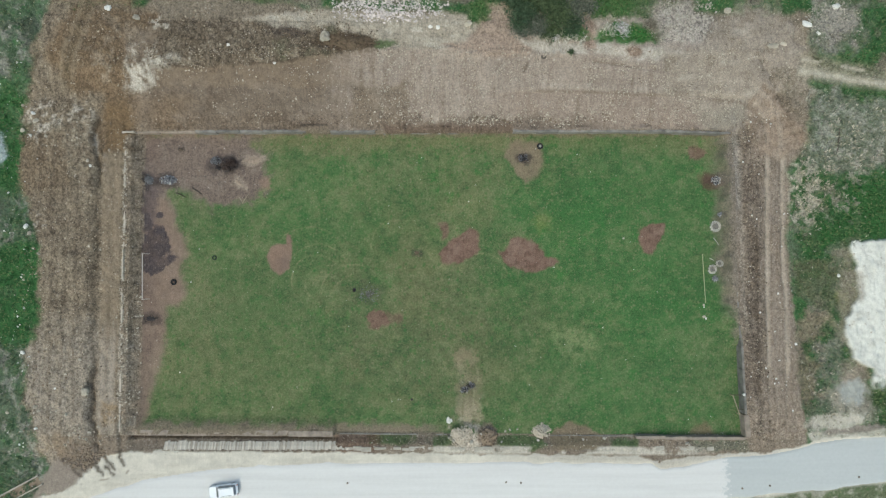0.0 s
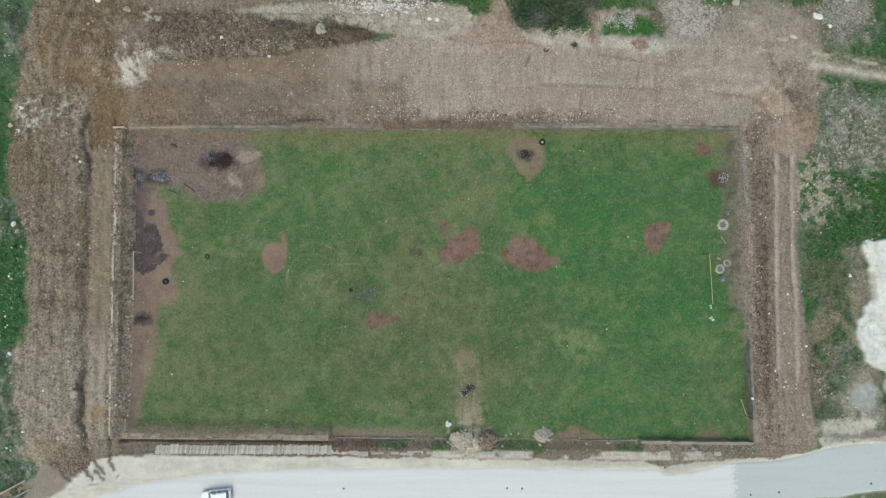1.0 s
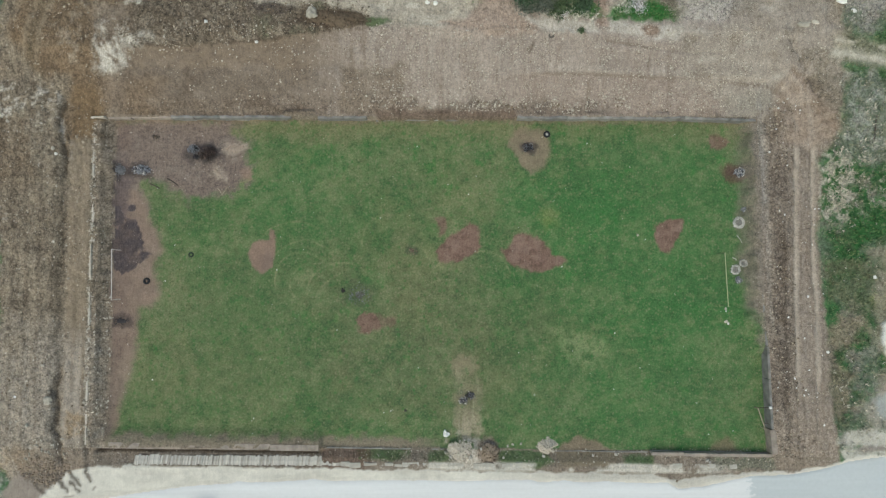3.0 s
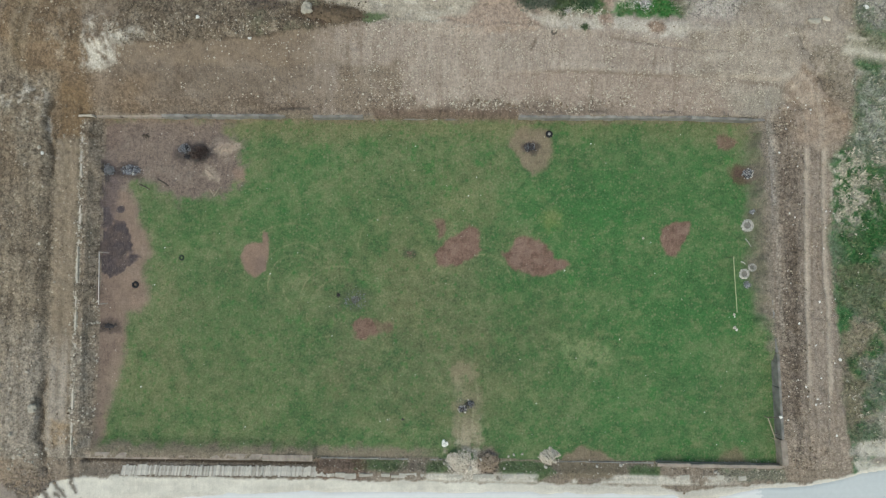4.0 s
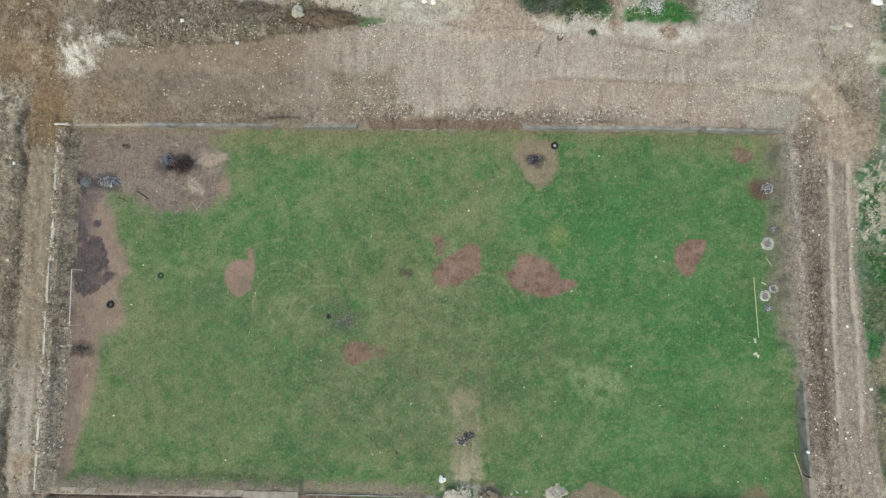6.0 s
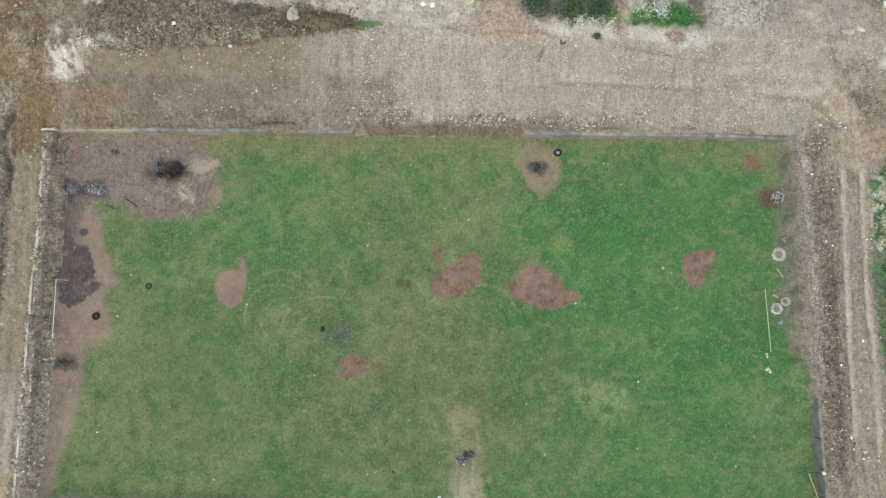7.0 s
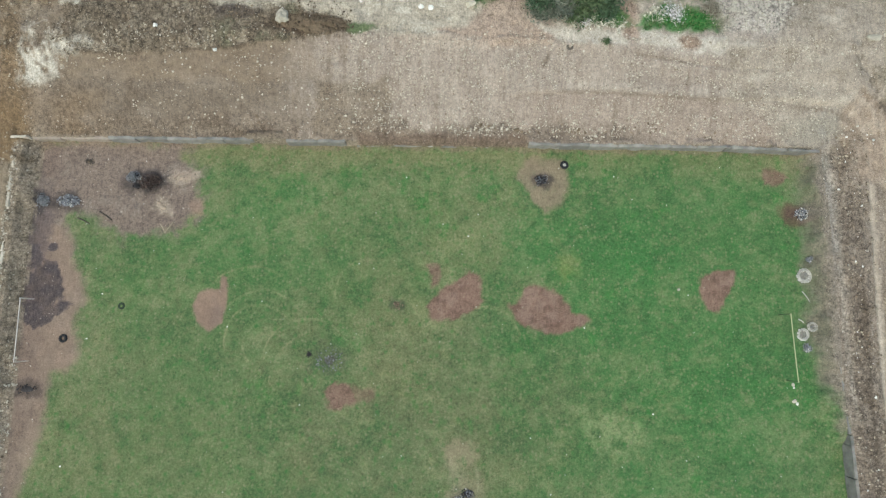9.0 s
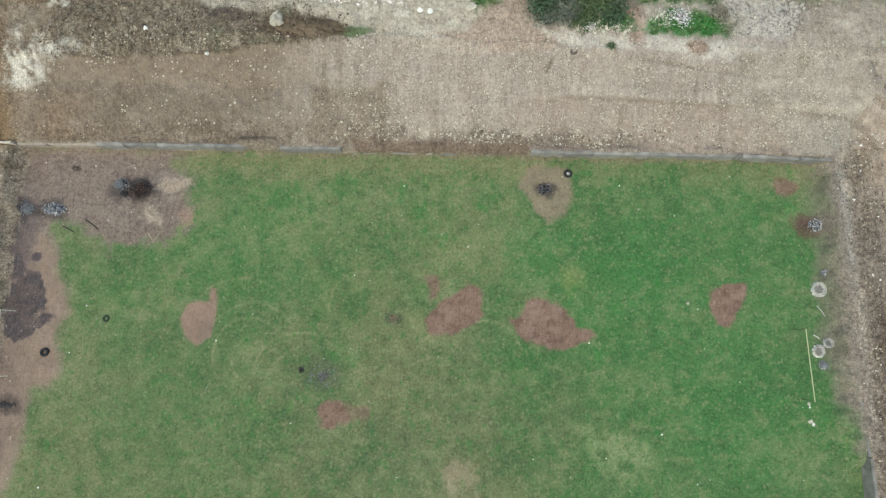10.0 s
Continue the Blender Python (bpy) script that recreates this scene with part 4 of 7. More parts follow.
    lay(we * patch(x, y, [(58.5, 29), (72, 27), (72, 16), (62, 15), (58, 17)], 1.2, 1.2, 354, 2.4) * step(0.15, 0.6, -stem) * 0.45, (82, 94, 74), 0.5, 0.7)
    lay(we * patch(x, y, [(62.5, 29), (72, 28.4), (72, 26), (63.5, 26.4)], 0.5, 0.6, 355, 1.5) * 0.85, (52, 98, 48), 0.1, 1.0)
    lay(we * blob(x, y, 59.4, 28.6, 1.7, 1.0, -20, 0.4, 0.5, 356, 1.2) * 0.8, (64, 104, 58), 0.2, 1.0)
    lay(we * patch(x, y, [(55.4, 16), (60.4, 15.6), (60.8, 10.5), (59.6, 6.2), (56.4, 5.6), (55, 9)], 0.6, 0.9, 357, 1.8) * step(-0.25, 0.3, stem) * 0.9, (182, 172, 153), 1.0, 0.2)
    lay(we * patch(x, y, [(62.8, 18), (71, 18.6), (71, 15.4), (64, 14.8)], 0.6, 0.8, 358, 1.5) * step(-0.2, 0.4, stem) * 0.75, (172, 164, 149), 1.0, 0.3)
    lay(we * patch(x, y, [(65, 14.5), (72, 15), (72, 4.6), (66, 4.4), (61, 3), (60, 1), (57.5, 2), (56.5, 4), (61, 6), (63.5, 8)], 0.6, 0.8, 359, 2) * 0.75, (54, 96, 50), 0.1, 1.0)
    lay(we * patch(x, y, [(60, 17), (68, 17), (67, 8), (62, 5.6), (60, 7)], 0.8, 0.9, 398, 1.8) * step(0.1, 0.5, stem) * 0.7, (160, 153, 136), 1.0, 0.3)
    lay(we * patch(x, y, [(56, 1), (65, 0.6), (65.5, -6), (61, -7.4), (56.5, -5)], 0.8, 0.9, 360, 2) * (0.55 + 0.4 * blotch), (104, 106, 80), 0.6, 0.7)
    lay(we * blob(x, y, 58.4, -9.5, 3.2, 1.6, 20, 0.5, 0.7, 361, 1.6) * 0.8, (144, 128, 108), 0.9, 0.1)
    lay(we * blob(x, y, 57.4, -16.5, 2.2, 3.8, 0, 0.5, 0.8, 362, 1.6) * 0.75, (132, 116, 98), 0.9, 0.2)
    lay(we * blob(x, y, 61.4, -16, 2.6, 4.4, 0, 0.5, 0.8, 363, 1.6) * (0.5 + 0.4 * stem), (138, 134, 122), 0.9, 0.4)
    lay(we * blob(x, y, 63.6, -5.2, 0.9, 1.5, 0, 0.5, 0.6, 364, 1.2) * 0.7, (126, 134, 74), 0.3, 0.9)
    lay(we * blob(x, y, 61.5, 38, 4.0, 4.0, 0, 0.6, 0.5, 74, 1.8) * 0.8, (158, 148, 140), 1.0, 0.2)
    pth = y - (31.4 - 0.18 * (x - 57)) - 0.3 * fbm(x, 0 * y, 9, 2, 75)
    lay(step(55.5, 57.5, x) * np.exp(-(pth / 1.9) ** 4) * 0.75, (140, 132, 112), 0.8, 0.2)
    lay(step(55.5, 57, x) * np.exp(-((pth - 1.0) / 0.4) ** 2) * step(-0.5, 0.3, n_mid + n_small) * 0.8, (180, 170, 152), 0.4, 0, 0.5)
    lay(step(55.5, 57, x) * np.exp(-((pth + 0.75) / 0.75) ** 2) * 0.9, (186, 176, 157), 0.4, 0, 0.5)
    lime = lime_mask(x, y)
    lay(blob(x, y, 65.0, -6.5, 2.0, 10, 0, 0.5, 0.6, 76, 2) * we * 0.7, (150, 138, 120), 0.6, 0.1)
    lay(lime, (216, 214, 203), 0.05, 0, 0.9)
    lay(lime * step(0.0, 0.8, fbm(x, y * 0.3, 1.2, 4, 23)) * 0.4, (196, 194, 184))
    lay(lime * step(0.25, 0.7, fbm(x, y, 2.0, 5, 365, 0.7)) * 0.45, (178, 172, 158), 0.4)
    lay(lime * blob(x, y, 66.2, -3.0, 0.7, 1.6, 0, 0.5, 0.8, 24, 1.2) * 0.5, (160, 148, 130), 0.8)
    lay(blob(x, y, 64.6, -21.0, 4.2, 3.4, 0, 0.5, 0.5, 25, 2) * 0.8, (160, 150, 136), 0.2, 0, 0.5)
    lay(blob(x, y, 65.4, -17.4, 1.8, 1.3, 20, 0.4, 0.6, 366, 1.4) * 0.8, (150, 136, 118), 0.6, 0, 0.2)
    lay(blob(x, y, 64.6, -20.2, 2.7, 2.0, 0, 0.25, 0.4, 77, 2), (164, 164, 156), 0.05, 0, 0.9)
    lay(blob(x, y, 61.5, -24.6, 5.0, 1.3, 8, 0.4, 0.6, 78, 1.6) * 0.9, (188, 180, 165), 0.2, 0, 0.6)
    lay(patch(x, y, [(57.6, -26.2), (61, -25.6), (70, -25.4), (70, -27.2), (64, -27.2), (58.4, -28)], 0.3, 0.4, 397) * 0.85, (184, 176, 162), 0.2, 0, 0.6)
    lay(blob(x, y, 64.5, -26.0, 3.8, 0.6, 6, 0.3, 0.5, 79, 1.6), (136, 127, 115), 0.3, 0, 0.4)
    lay(blob(x, y, 69.3, -21.5, 2.2, 2.4, 0, 0.4, 0.5, 367, 1.6), (74, 96, 60), 0.3, 0.9)
    # --- south verge and road shoulder
    verge = (y < ys - 0.3) & (y > bend(x) - 2) & (x > -60) & (x < 56)
    lay(verge * 1.0, (130, 115, 98), 0.6)
    lay(verge * step(0.0, 0.7, blotch) * 0.4, (150, 137, 119), 0.8)
    lay(verge * patch(x, y, [(-12, -26.2), (1.6, -26.4), (1.6, -28.2), (-5, -28), (-11.5, -27.7)], 0.3, 0.35, 368) * step(-0.7, 0.1, n_mid + 0.4 * n_small), (86, 95, 66), 0.4, 0.8)
    lay(verge * patch(x, y, [(8, -26.6), (14, -26.4), (16.4, -28.3), (12, -29.3), (8.6, -28.4)], 0.4, 0.4, 369) * 0.85, (80, 99, 62), 0.3, 0.9)
    lay(verge * patch(x, y, [(26.6, -27.3), (31, -27.4), (30.8, -28.9), (26.8, -28.8)], 0.3, 0.35, 370) * 0.85, (78, 100, 62), 0.3, 0.9)
    lay(verge * patch(x, y, [(39, -27.6), (48, -27.6), (48.6, -29.2), (40, -29.3)], 0.3, 0.35, 371) * 0.8, (112, 110, 92), 0.8, 0.3)
    lay(verge * step(-17.4, -16.6, x) * step(-9, -11, x) * 0.8, (112, 90, 74), 0.6)
    # trench floor tinted dark: painted shade, not only its soil colour
    trench = step(-49.8, -48.8, x) * step(-17, -18, x) * step(-0.4, -0.5, y - ys) * step(-1.12, -0.95, y - ys)
    lay(trench * 0.9, (86, 74, 61), 0.6)
    lay(step(-27.9, -28.3, y + 0.012 * x) * step(-29.5, -29.1, y + 0.012 * x) * step(-6, -4, x) * step(44, 36, x) * step(-0.25, 0.15, n_mid + 0.3 * n_small), (188, 179, 162), 0.4, 0, 0.3)
    shoulder = step(0.15, -0.15, y - shoulder_edge(x) + 0.25 * n_small + 0.15 * n_clod) * step(bend_south(x) - 2.0, bend_south(x) - 0.5, y) * step(-66, -62, x)
    lay(shoulder, (203, 196, 181), 0.05, 0, 0.85)
    lay(shoulder * step(0.1, 0.9, fbm(x * 0.15, y, 0.7, 3, 372)) * 0.45, (182, 173, 157))
    lay(shoulder * step(4, 22, x) * step(0.0, 0.5, y - bend(x) + 0.2 * n_small) * 0.6, (172, 163, 149), 0.3, 0, 0.4)
    lay(trail(x, y, [(x0, shoulder_edge(x0) + 0.05) for x0 in (-44, -30, -12, 1, 19, 30)], 0.16, 0.12, 373) * step(-0.3, 0.4, n_mid) * 0.6, (140, 128, 112))
    # the washed-out south-west corner
    lay(patch(x, y, [(-60.2, -29.4), (-55.7, -31.2), (-57.6, -33.6), (-59.6, -34.6), (-64.2, -35.6), (-62, -32)], 0.35, 0.4, 374) * 0.95, (148, 135, 121), 0.3, 0, 0.4)
    claw = patch(x, y, [(-57.8, -27.4), (-53, -27.4), (-52.6, -29.2), (-54, -30.2), (-55.4, -31.6), (-57.6, -31.2), (-60.4, -29.6)], 0.3, 0.45, 375)
    lay(claw * 0.85, (112, 99, 86), 1.0, 0, 0)
    lay(claw * step(0.0, 0.5, fbm((x + y) * 0.8, (x - y) * 0.25, 1.0, 4, 376, 0.7)) * 0.7, (140, 125, 108), 0.7)
    for pts in ([(-53.4, -28.2), (-52.4, -30), (-51.4, -31.2)], [(-50.6, -28.4), (-50.4, -29.6), (-49.7, -30.7)], [(-55.2, -30), (-53.8, -31), (-53.2, -32)], [(-52.6, -31), (-51.4, -32.2)], [(-57.5, -31), (-56.4, -32.4)]):
        lay(trail(x, y, pts, 0.26, 0.25, 377 + int(pts[0][0]), 0.9) * 0.9, (92, 81, 69), 0.6, 0, 0)
    lay(trail(x, y, [(-57, -33.6), (-53.4, -32.9), (-50.4, -32.5), (-49, -31.4)], 0.15, 0.2, 380) * step(-0.2, 0.4, n_small) * 0.7, (132, 120, 106))
    lay(patch(x, y, [(-60, -24.6), (-57.8, -26), (-59.2, -28.8), (-61.6, -29.6), (-62.8, -27.6)], 0.9, 0.8, 381) * step(-0.7, 0.4, blotch) * 0.5, (146, 122, 92), 0.8)
    lay(patch(x, y, [(-49.3, -20.8), (-49.4, -23.8), (-53.2, -24.4), (-53, -20.8)], 0.5, 0.5, 382) * step(-0.7, 0.3, blotch) * 0.7, (150, 124, 90), 0.7)
    lay(step(44, 48, x) * step(bend_south(x) + 0.3, bend_south(x) - 0.5, y + 0.4 * n_mid) * step(-45, -43, y), (104, 112, 84), 0.6, 0.8)
    lay(step(44, 48, x) * step(bend_south(x) + 0.3, bend_south(x) - 0.3, y) * step(-45, -43, y) * step(-0.2, 0.4, blotch + 0.5 * n_clod) * 0.8, (172, 166, 150), 0.8, 0.2)

    # --- the pitch
    gr = inside * 1.0
    lay(gr, (84, 105, 67), 0.0, 1.0)
    lay(gr * step(-0.5, 0.9, n_broad + 0.4 * n_mid + 0.6 * n_small), (92, 109, 72))
    lay(gr * step(-0.2, 0.9, fbm(x, y, 6, 6, 85, 0.68)) * 0.55, (72, 106, 60))
    lush = blob(x, y, 33, -6, 15, 15, 0, 0.7, 0.5, 86, 6) + blob(x, y, 17, 9, 9, 5, 0, 0.7, 0.5, 87, 5) + blob(x, y, -21, 12, 11, 6, 0, 0.7, 0.5, 88, 5) + blob(x, y, -32, 6, 8, 5, 0, 0.8, 0.5, 89, 5)
    lay(gr * lush * 0.5, (62, 108, 58))
    lay(gr * blob(x, y, -3, -9, 14, 10, 0, 0.7, 0.5, 90, 5) * 0.55, (97, 97, 72))
    lay(gr * blob(x, y, 14, -11, 8, 7, 0, 0.8, 0.6, 383, 4) * 0.35, (92, 95, 68))
    lay(gr * blob(x, y, -4, 9, 9, 8, 0, 0.8, 0.6, 91, 4) * 0.3, (112, 112, 80))
    lay(gr * blob(x, y, -6, 0, 6, 6, 0, 0.8, 0.6, 384, 4) * 0.35, (112, 110, 78))
    lay(gr * blob(x, y, -33, -18, 12, 7, 0, 0.8, 0.6, 92, 4) * 0.3, (100, 114, 72))
    lay(gr * patch(x, y, [(17.5, -10), (22, -9.6), (24.6, -11.5), (24, -14.4), (20.5, -15.2), (18, -13)], 0.8, 0.8, 93, 1.6) * step(-0.6, 0.3, n_clod + 0.5 * n_small) * 0.7, (138, 143, 102))
    lay(gr * blob(x, y, 30, -16, 9, 5, 0, 0.8, 0.7, 94, 3) * 0.25, (98, 118, 78))
    lay(gr * blob(x, y, 4.2, 9.8, 3.2, 2.4, 0, 0.6, 0.7, 95, 1.6) * 0.4, (128, 128, 90))
    lay(gr * blob(x, y, 16.3, 6.9, 1.6, 1.4, 0, 0.6, 0.6, 96, 1.2) * 0.5, (132, 134, 80))
    lay(gr * step(17.2, 20.4, y + 1.2 * n_mid + 0.8 * n_small) * 0.6, (120, 113, 83))
    lay(gr * step(0.2, 1.1, n_mid + 0.8 * n_small) * 0.35, (116, 118, 86))
    lay(gr * step(0.2, 1.0, -n_mid - 0.7 * n_small) * 0.35, (62, 97, 58))
    soft = fbm(x, y, 5.0, 6, 191, 0.72)
    lay(gr * step(0.05, 0.75, soft) * (0.42 - 0.3 * step(4, 18, x)), (112, 112, 80))
    lay(gr * step(6, 24, x) * step(45, 38, x) * 0.15, (64, 112, 60))
    lay(gr * step(0.1, 0.8, -soft) * 0.38, (58, 103, 55))
    fleck = fbm(x, y, 1.5, 5, 192, 0.78)
    lay(gr * step(0.2, 0.65, fleck) * step(-0.6, 0.4, n_broad) * 0.36, (130, 131, 92))
    lay(gr * step(0.25, 0.7, -fleck) * 0.4, (54, 98, 50))
    wisp = fbm(x * 0.6 + y * 0.5, y * 1.2 - x * 0.4, 1.0, 4, 385, 0.7)
    lay(gr * step(0.25, 0.7, wisp) * 0.3, (126, 126, 92))
    weed = fbm(x, y, 0.9, 3, 386, 0.6)
    lay(gr * step(0.45, 0.8, weed) * step(-0.2, 0.6, fbm(x, y, 8, 3, 387)) * 0.45, (52, 112, 50))
    lay(gr * step(-8, -34, x + 4 * n_mid) * (0.22 + 0.14 * n_small), (118, 112, 84))
    # wheel circles pressed into the grass
    for k, (cx, cy, r, a0, a1) in enumerate(((-14.5, -4.5, 5.2, 60, 190), (-14.0, -5.5, 4.2, 65, 170), (-20.2, -2.2, 4.2, 20, 200), (-20.0, -1.6, 5.4, 10, 170), (-19.0, -2.5, 3.0, 60, 230),
                                             (-7.3, 3.6, 4.2, 70, 200), (-6.5, -1.5, 5.5, 20, 110), (6.5, -1.8, 4.0, 0, 120), (4.0, -4.0, 6.2, 95, 160), (-21.5, 0.4, 6.2, 20, 140))):
        lay(gr * ring(x, y, cx, cy, r, 0.17, a0, a1, 100 + k) * 0.5, (148, 142, 105), 0.1, 0.6)
    # bare ground
    bare = patch(x, y, [(-31.2, 22), (-28.2, 18.5), (-28.5, 16), (-27.9, 14.3), (-28.3, 12.8), (-29.7, 12.4), (-30.2, 11.2), (-32.3, 10.6), (-36.1, 10.6), (-38.2, 10.3), (-40.1, 10.8), (-40.8, 12.2), (-43.6, 12.4), (-44.6, 11.2), (-43.4, 9.3), (-42.9, 7.2), (-49, 7), (-49, 22)], 1.5, 1.0, 388, 2.2)
    bare = np.clip(bare * 1.25 - 0.25 * step(0.0, 0.6, n_clod + 0.6 * n_small) * (1 - bare) * 4, 0, 1)
    strip = patch(x, y, [(-44.5, 11.2), (-43.4, 9.3), (-42.9, 7.2), (-41.6, 5.1), (-41.2, 3.5), (-41.2, 1.5), (-42.2, -0.6), (-41.3, -2.6), (-41.2, -4.4), (-42.3, -5.8), (-44, -6), (-44.5, -8.3), (-44.1, -10.9), (-45.1, -15.1), (-46.2, -19.3), (-47.2, -23.4), (-49, -26), (-49.5, 11)], 0.7, 0.5, 389, 1.2)
    lay(gr * bare, (126, 109, 96), 0.6, 0, 0.1)
    lay(gr * bare * step(-0.3, 0.9, n_mid + 0.5 * n_small) * 0.5, (110, 95, 85))
    lay(gr * bare * step(0.1, 0.8, fbm(x, y, 1.8, 4, 193, 0.7)) * 0.4, (142, 129, 116))
    lay(gr * strip, (132, 112, 96), 0.3, 0, 0.3)
    lay(gr * strip * step(0.1, 0.9, fbm(x, y, 1.6, 4, 390)) * 0.4, (144, 126, 110))
    lay(gr * strip * step(-9, -18, y) * 0.5, (142, 128, 108), 0.4)
    lay(gr * np.maximum(strip, bare) * step(-44.0, -47.5, x + n_mid) * 0.6, (116, 98, 87), 0.4)
    lay(gr * patch(x, y, [(-33.6, 17.4), (-31, 18.4), (-28.8, 18.2), (-28.4, 17.2), (-30, 16.6), (-32.4, 16.8)], 0.35, 0.45, 394, 0.9) * 0.9, (160, 143, 126), 0.4, 0, 0.3)
    lay(gr * blob(x, y, -32.9, 13.8, 1.3, 0.8, -40, 0.4, 0.6, 395, 0.9) * 0.8, (154, 138, 120), 0.5)
    lay(gr * blob(x, y, -28.8, 13.6, 0.8, 1.1, 0, 0.4, 0.5, 396, 0.9) * 0.7, (146, 120, 102), 0.3)
    burnt = patch(x, y, [(-49, 9), (-47.1, 8.7), (-46, 7.1), (-44.9, 6.7), (-44, 4.5), (-43.6, 2.9), (-42.6, 1.9), (-43.7, 0.9), (-44.7, 0.2), (-46.2, -1.1), (-48, -0.6), (-49, 2)], 0.12, 0.42, 391, 0.9)
    burnt = burnt * step(-1.1, -0.45, fbm(x, y, 1.3, 4, 182)) + blob(x, y, -45.5, 8.6, 0.6, 0.5, 0, 0.2, 0.3, 112, 0.8)
    lay(gr * burnt * (0.9 + 0.25 * n_small), (78, 69, 69), 0.5, 0, 0)
    lay(gr * blob(x, y, -47.4, 11.5, 1.5, 3.6, 0, 0.6, 0.5, 113, 1.6) * 0.6, (88, 78, 78), 0.3)
    lay(gr * blob(x, y, -46.6, -8.0, 2.2, 1.0, 0, 0.5, 0.6, 114, 1.2) * 0.75, (80, 70, 64), 0.4)
    for cx, cy, rx, ry, deep in ((-44.6, 14.2, 2.0, 1.2, 0.7), (-48.0, 14.0, 1.4, 1.5, 0.8), (-36.3, 17.1, 1.5, 1.5, 0.75), (-34.2, 16.6, 1.9, 1.5, 0.85), (13.2, 17.7, 1.1, 1.1, 0.8), (3.9, -19.2, 1.3, 1.0, 0.7), (-12.0, -4.1, 2.1, 1.8, 0.22), (-4.0, 2.3, 0.9, 0.7, 0.4), (44.8, 13.9, 1.7, 1.3, 0.8), (45.3, 8.4, 0.7, 0.6, 0.5), (44.2, -2.0, 0.6, 0.6, 0.5)):
        burn = blob(x, y, cx, cy, rx, ry, 0, 0.4, 0.45, 115 + int(cx) % 40, 1.0)
        lay(gr * burn * deep, (66, 60, 60), 0.5, 0.1)
    lay(gr * blob(x, y, 43.9, 13.8, 1.7, 1.5, 0, 0.4, 0.4, 130, 1.2) * 0.7, (98, 72, 60), 0.3, 0)
    lay(gr * patch(x, y, [(11, 20.6), (15.5, 20.6), (16.6, 17), (15.4, 14.6), (13.6, 13.6), (12, 15), (10.4, 18)], 0.5, 0.5, 131, 1.4) * 0.85, (136, 117, 96), 0.3, 0.1)
    lay(gr * blob(x, y, 13.2, 17.7, 1.1, 1.0, 0, 0.5, 0.5, 132, 1) * 0.75, (72, 66, 62), 0.4, 0.1)
    red = np.zeros(x.shape)
    for k, (share, pts) in enumerate(((1.0, [(-0.7, 2.2), (1.5, 4.6), (4.6, 6.4), (5.8, 5.9), (6.1, 2.7), (3.5, 0.8), (0.3, 0.6)]), (0.85, [(-0.5, 6.9), (0.5, 7.4), (1.2, 6.3), (0.7, 5.1), (0.1, 4.3)]),
                                      (1.0, [(9.3, 2.2), (11.5, 4.8), (13.4, 4.7), (15.4, 3.5), (16.6, 1.7), (18.3, 1.5), (18.8, 0.9), (17.7, 0), (15.5, -0.7), (12.1, -0.6), (10.2, 0.6)]), (1.0, [(32.1, 6.1), (34.3, 7.1), (36.3, 7), (35.9, 5.2), (34.6, 2.9), (33.5, 2), (32.3, 2.6), (32, 4.5)]),
                                      (0.95, [(-12.3, -7.6), (-11.1, -6.9), (-9.2, -7), (-8.6, -8.8), (-10.3, -10), (-11.9, -9.4)]), (0.55, [(-9.4, -7), (-6.4, -7.5), (-6.3, -8.6), (-9, -9.2)]), (0.8, [(40.1, 19.3), (42.1, 19.6), (43.4, 18.7), (42.3, 17.6), (40.3, 17.6)]))):
        red = np.maximum(red, share * patch(x, y, pts, 0.28, 0.34, 140 + k, 0.9))
    lay(gr * red * 0.95, (126, 97, 83), 0.3, 0, 0.0)
    lay(gr * red * step(0.1, 0.6, fbm(x, y, 0.7, 3, 155, 0.7)) * 0.6, (100, 75, 64))
    lay(gr * red * step(0.2, 0.7, fbm(x, y, 1.2, 3, 392)) * 0.4, (142, 116, 101))
    tan_ = patch(x, y, [(-25.1, 5.5), (-24.3, 5.4), (-24.3, 2.2), (-24.7, -0.2), (-26.3, -1.1), (-27.7, -0.1), (-28.3, 1.8), (-27.7, 3.4), (-26.3, 3.8), (-25.3, 4)], 0.2, 0.22, 156, 1.0)
    lay(gr * tan_, (136, 112, 95), 0.2, 0, 0.3)
    lay(gr * tan_ * blob(x, y, -25.4, 1.0, 0.9, 1.5, 0, 0.6, 0.4, 157, 1) * 0.5, (116, 98, 88))
    pathway = blob(x, y, 3.9, -21.5, 1.9, 7.0, 0, 0.5, 0.5, 158, 1.2)
    lay(gr * pathway * 0.7, (130, 121, 95), 0.3, 0.6)
    lay(gr * pathway * step(0.0, 0.8, fbm(x, y * 0.15, 0.5, 3, 28)) * 0.55, (162, 153, 124))
    lay(gr * pathway * step(0.1, 0.8, -fbm(x, y * 0.15, 0.4, 3, 393)) * 0.4, (98, 90, 66))
    lay(gr * pathway * step(-20, -23.5, y + n_small) * step(-0.6, 0.5, fbm(x, y * 0.12, 0.6, 3, 29)) * 0.65, (172, 157, 134))
    lay(gr * blob(x, y, 3.6, -14.2, 1.7, 1.2, 0, 0.5, 0.5, 159, 1) * 0.7, (140, 126, 100), 0.2, 0.4)
    lay(patch(x, y, [(16.9, -27.4), (17.4, -26.2), (18.7, -25.4), (20.4, -24.6), (22.9, -25.4), (25, -26.7), (26.8, -27.8), (23.5, -28.9), (17.5, -28.8)], 0.35, 0.35, 160), (128, 113, 91), 0.4, 0.1)
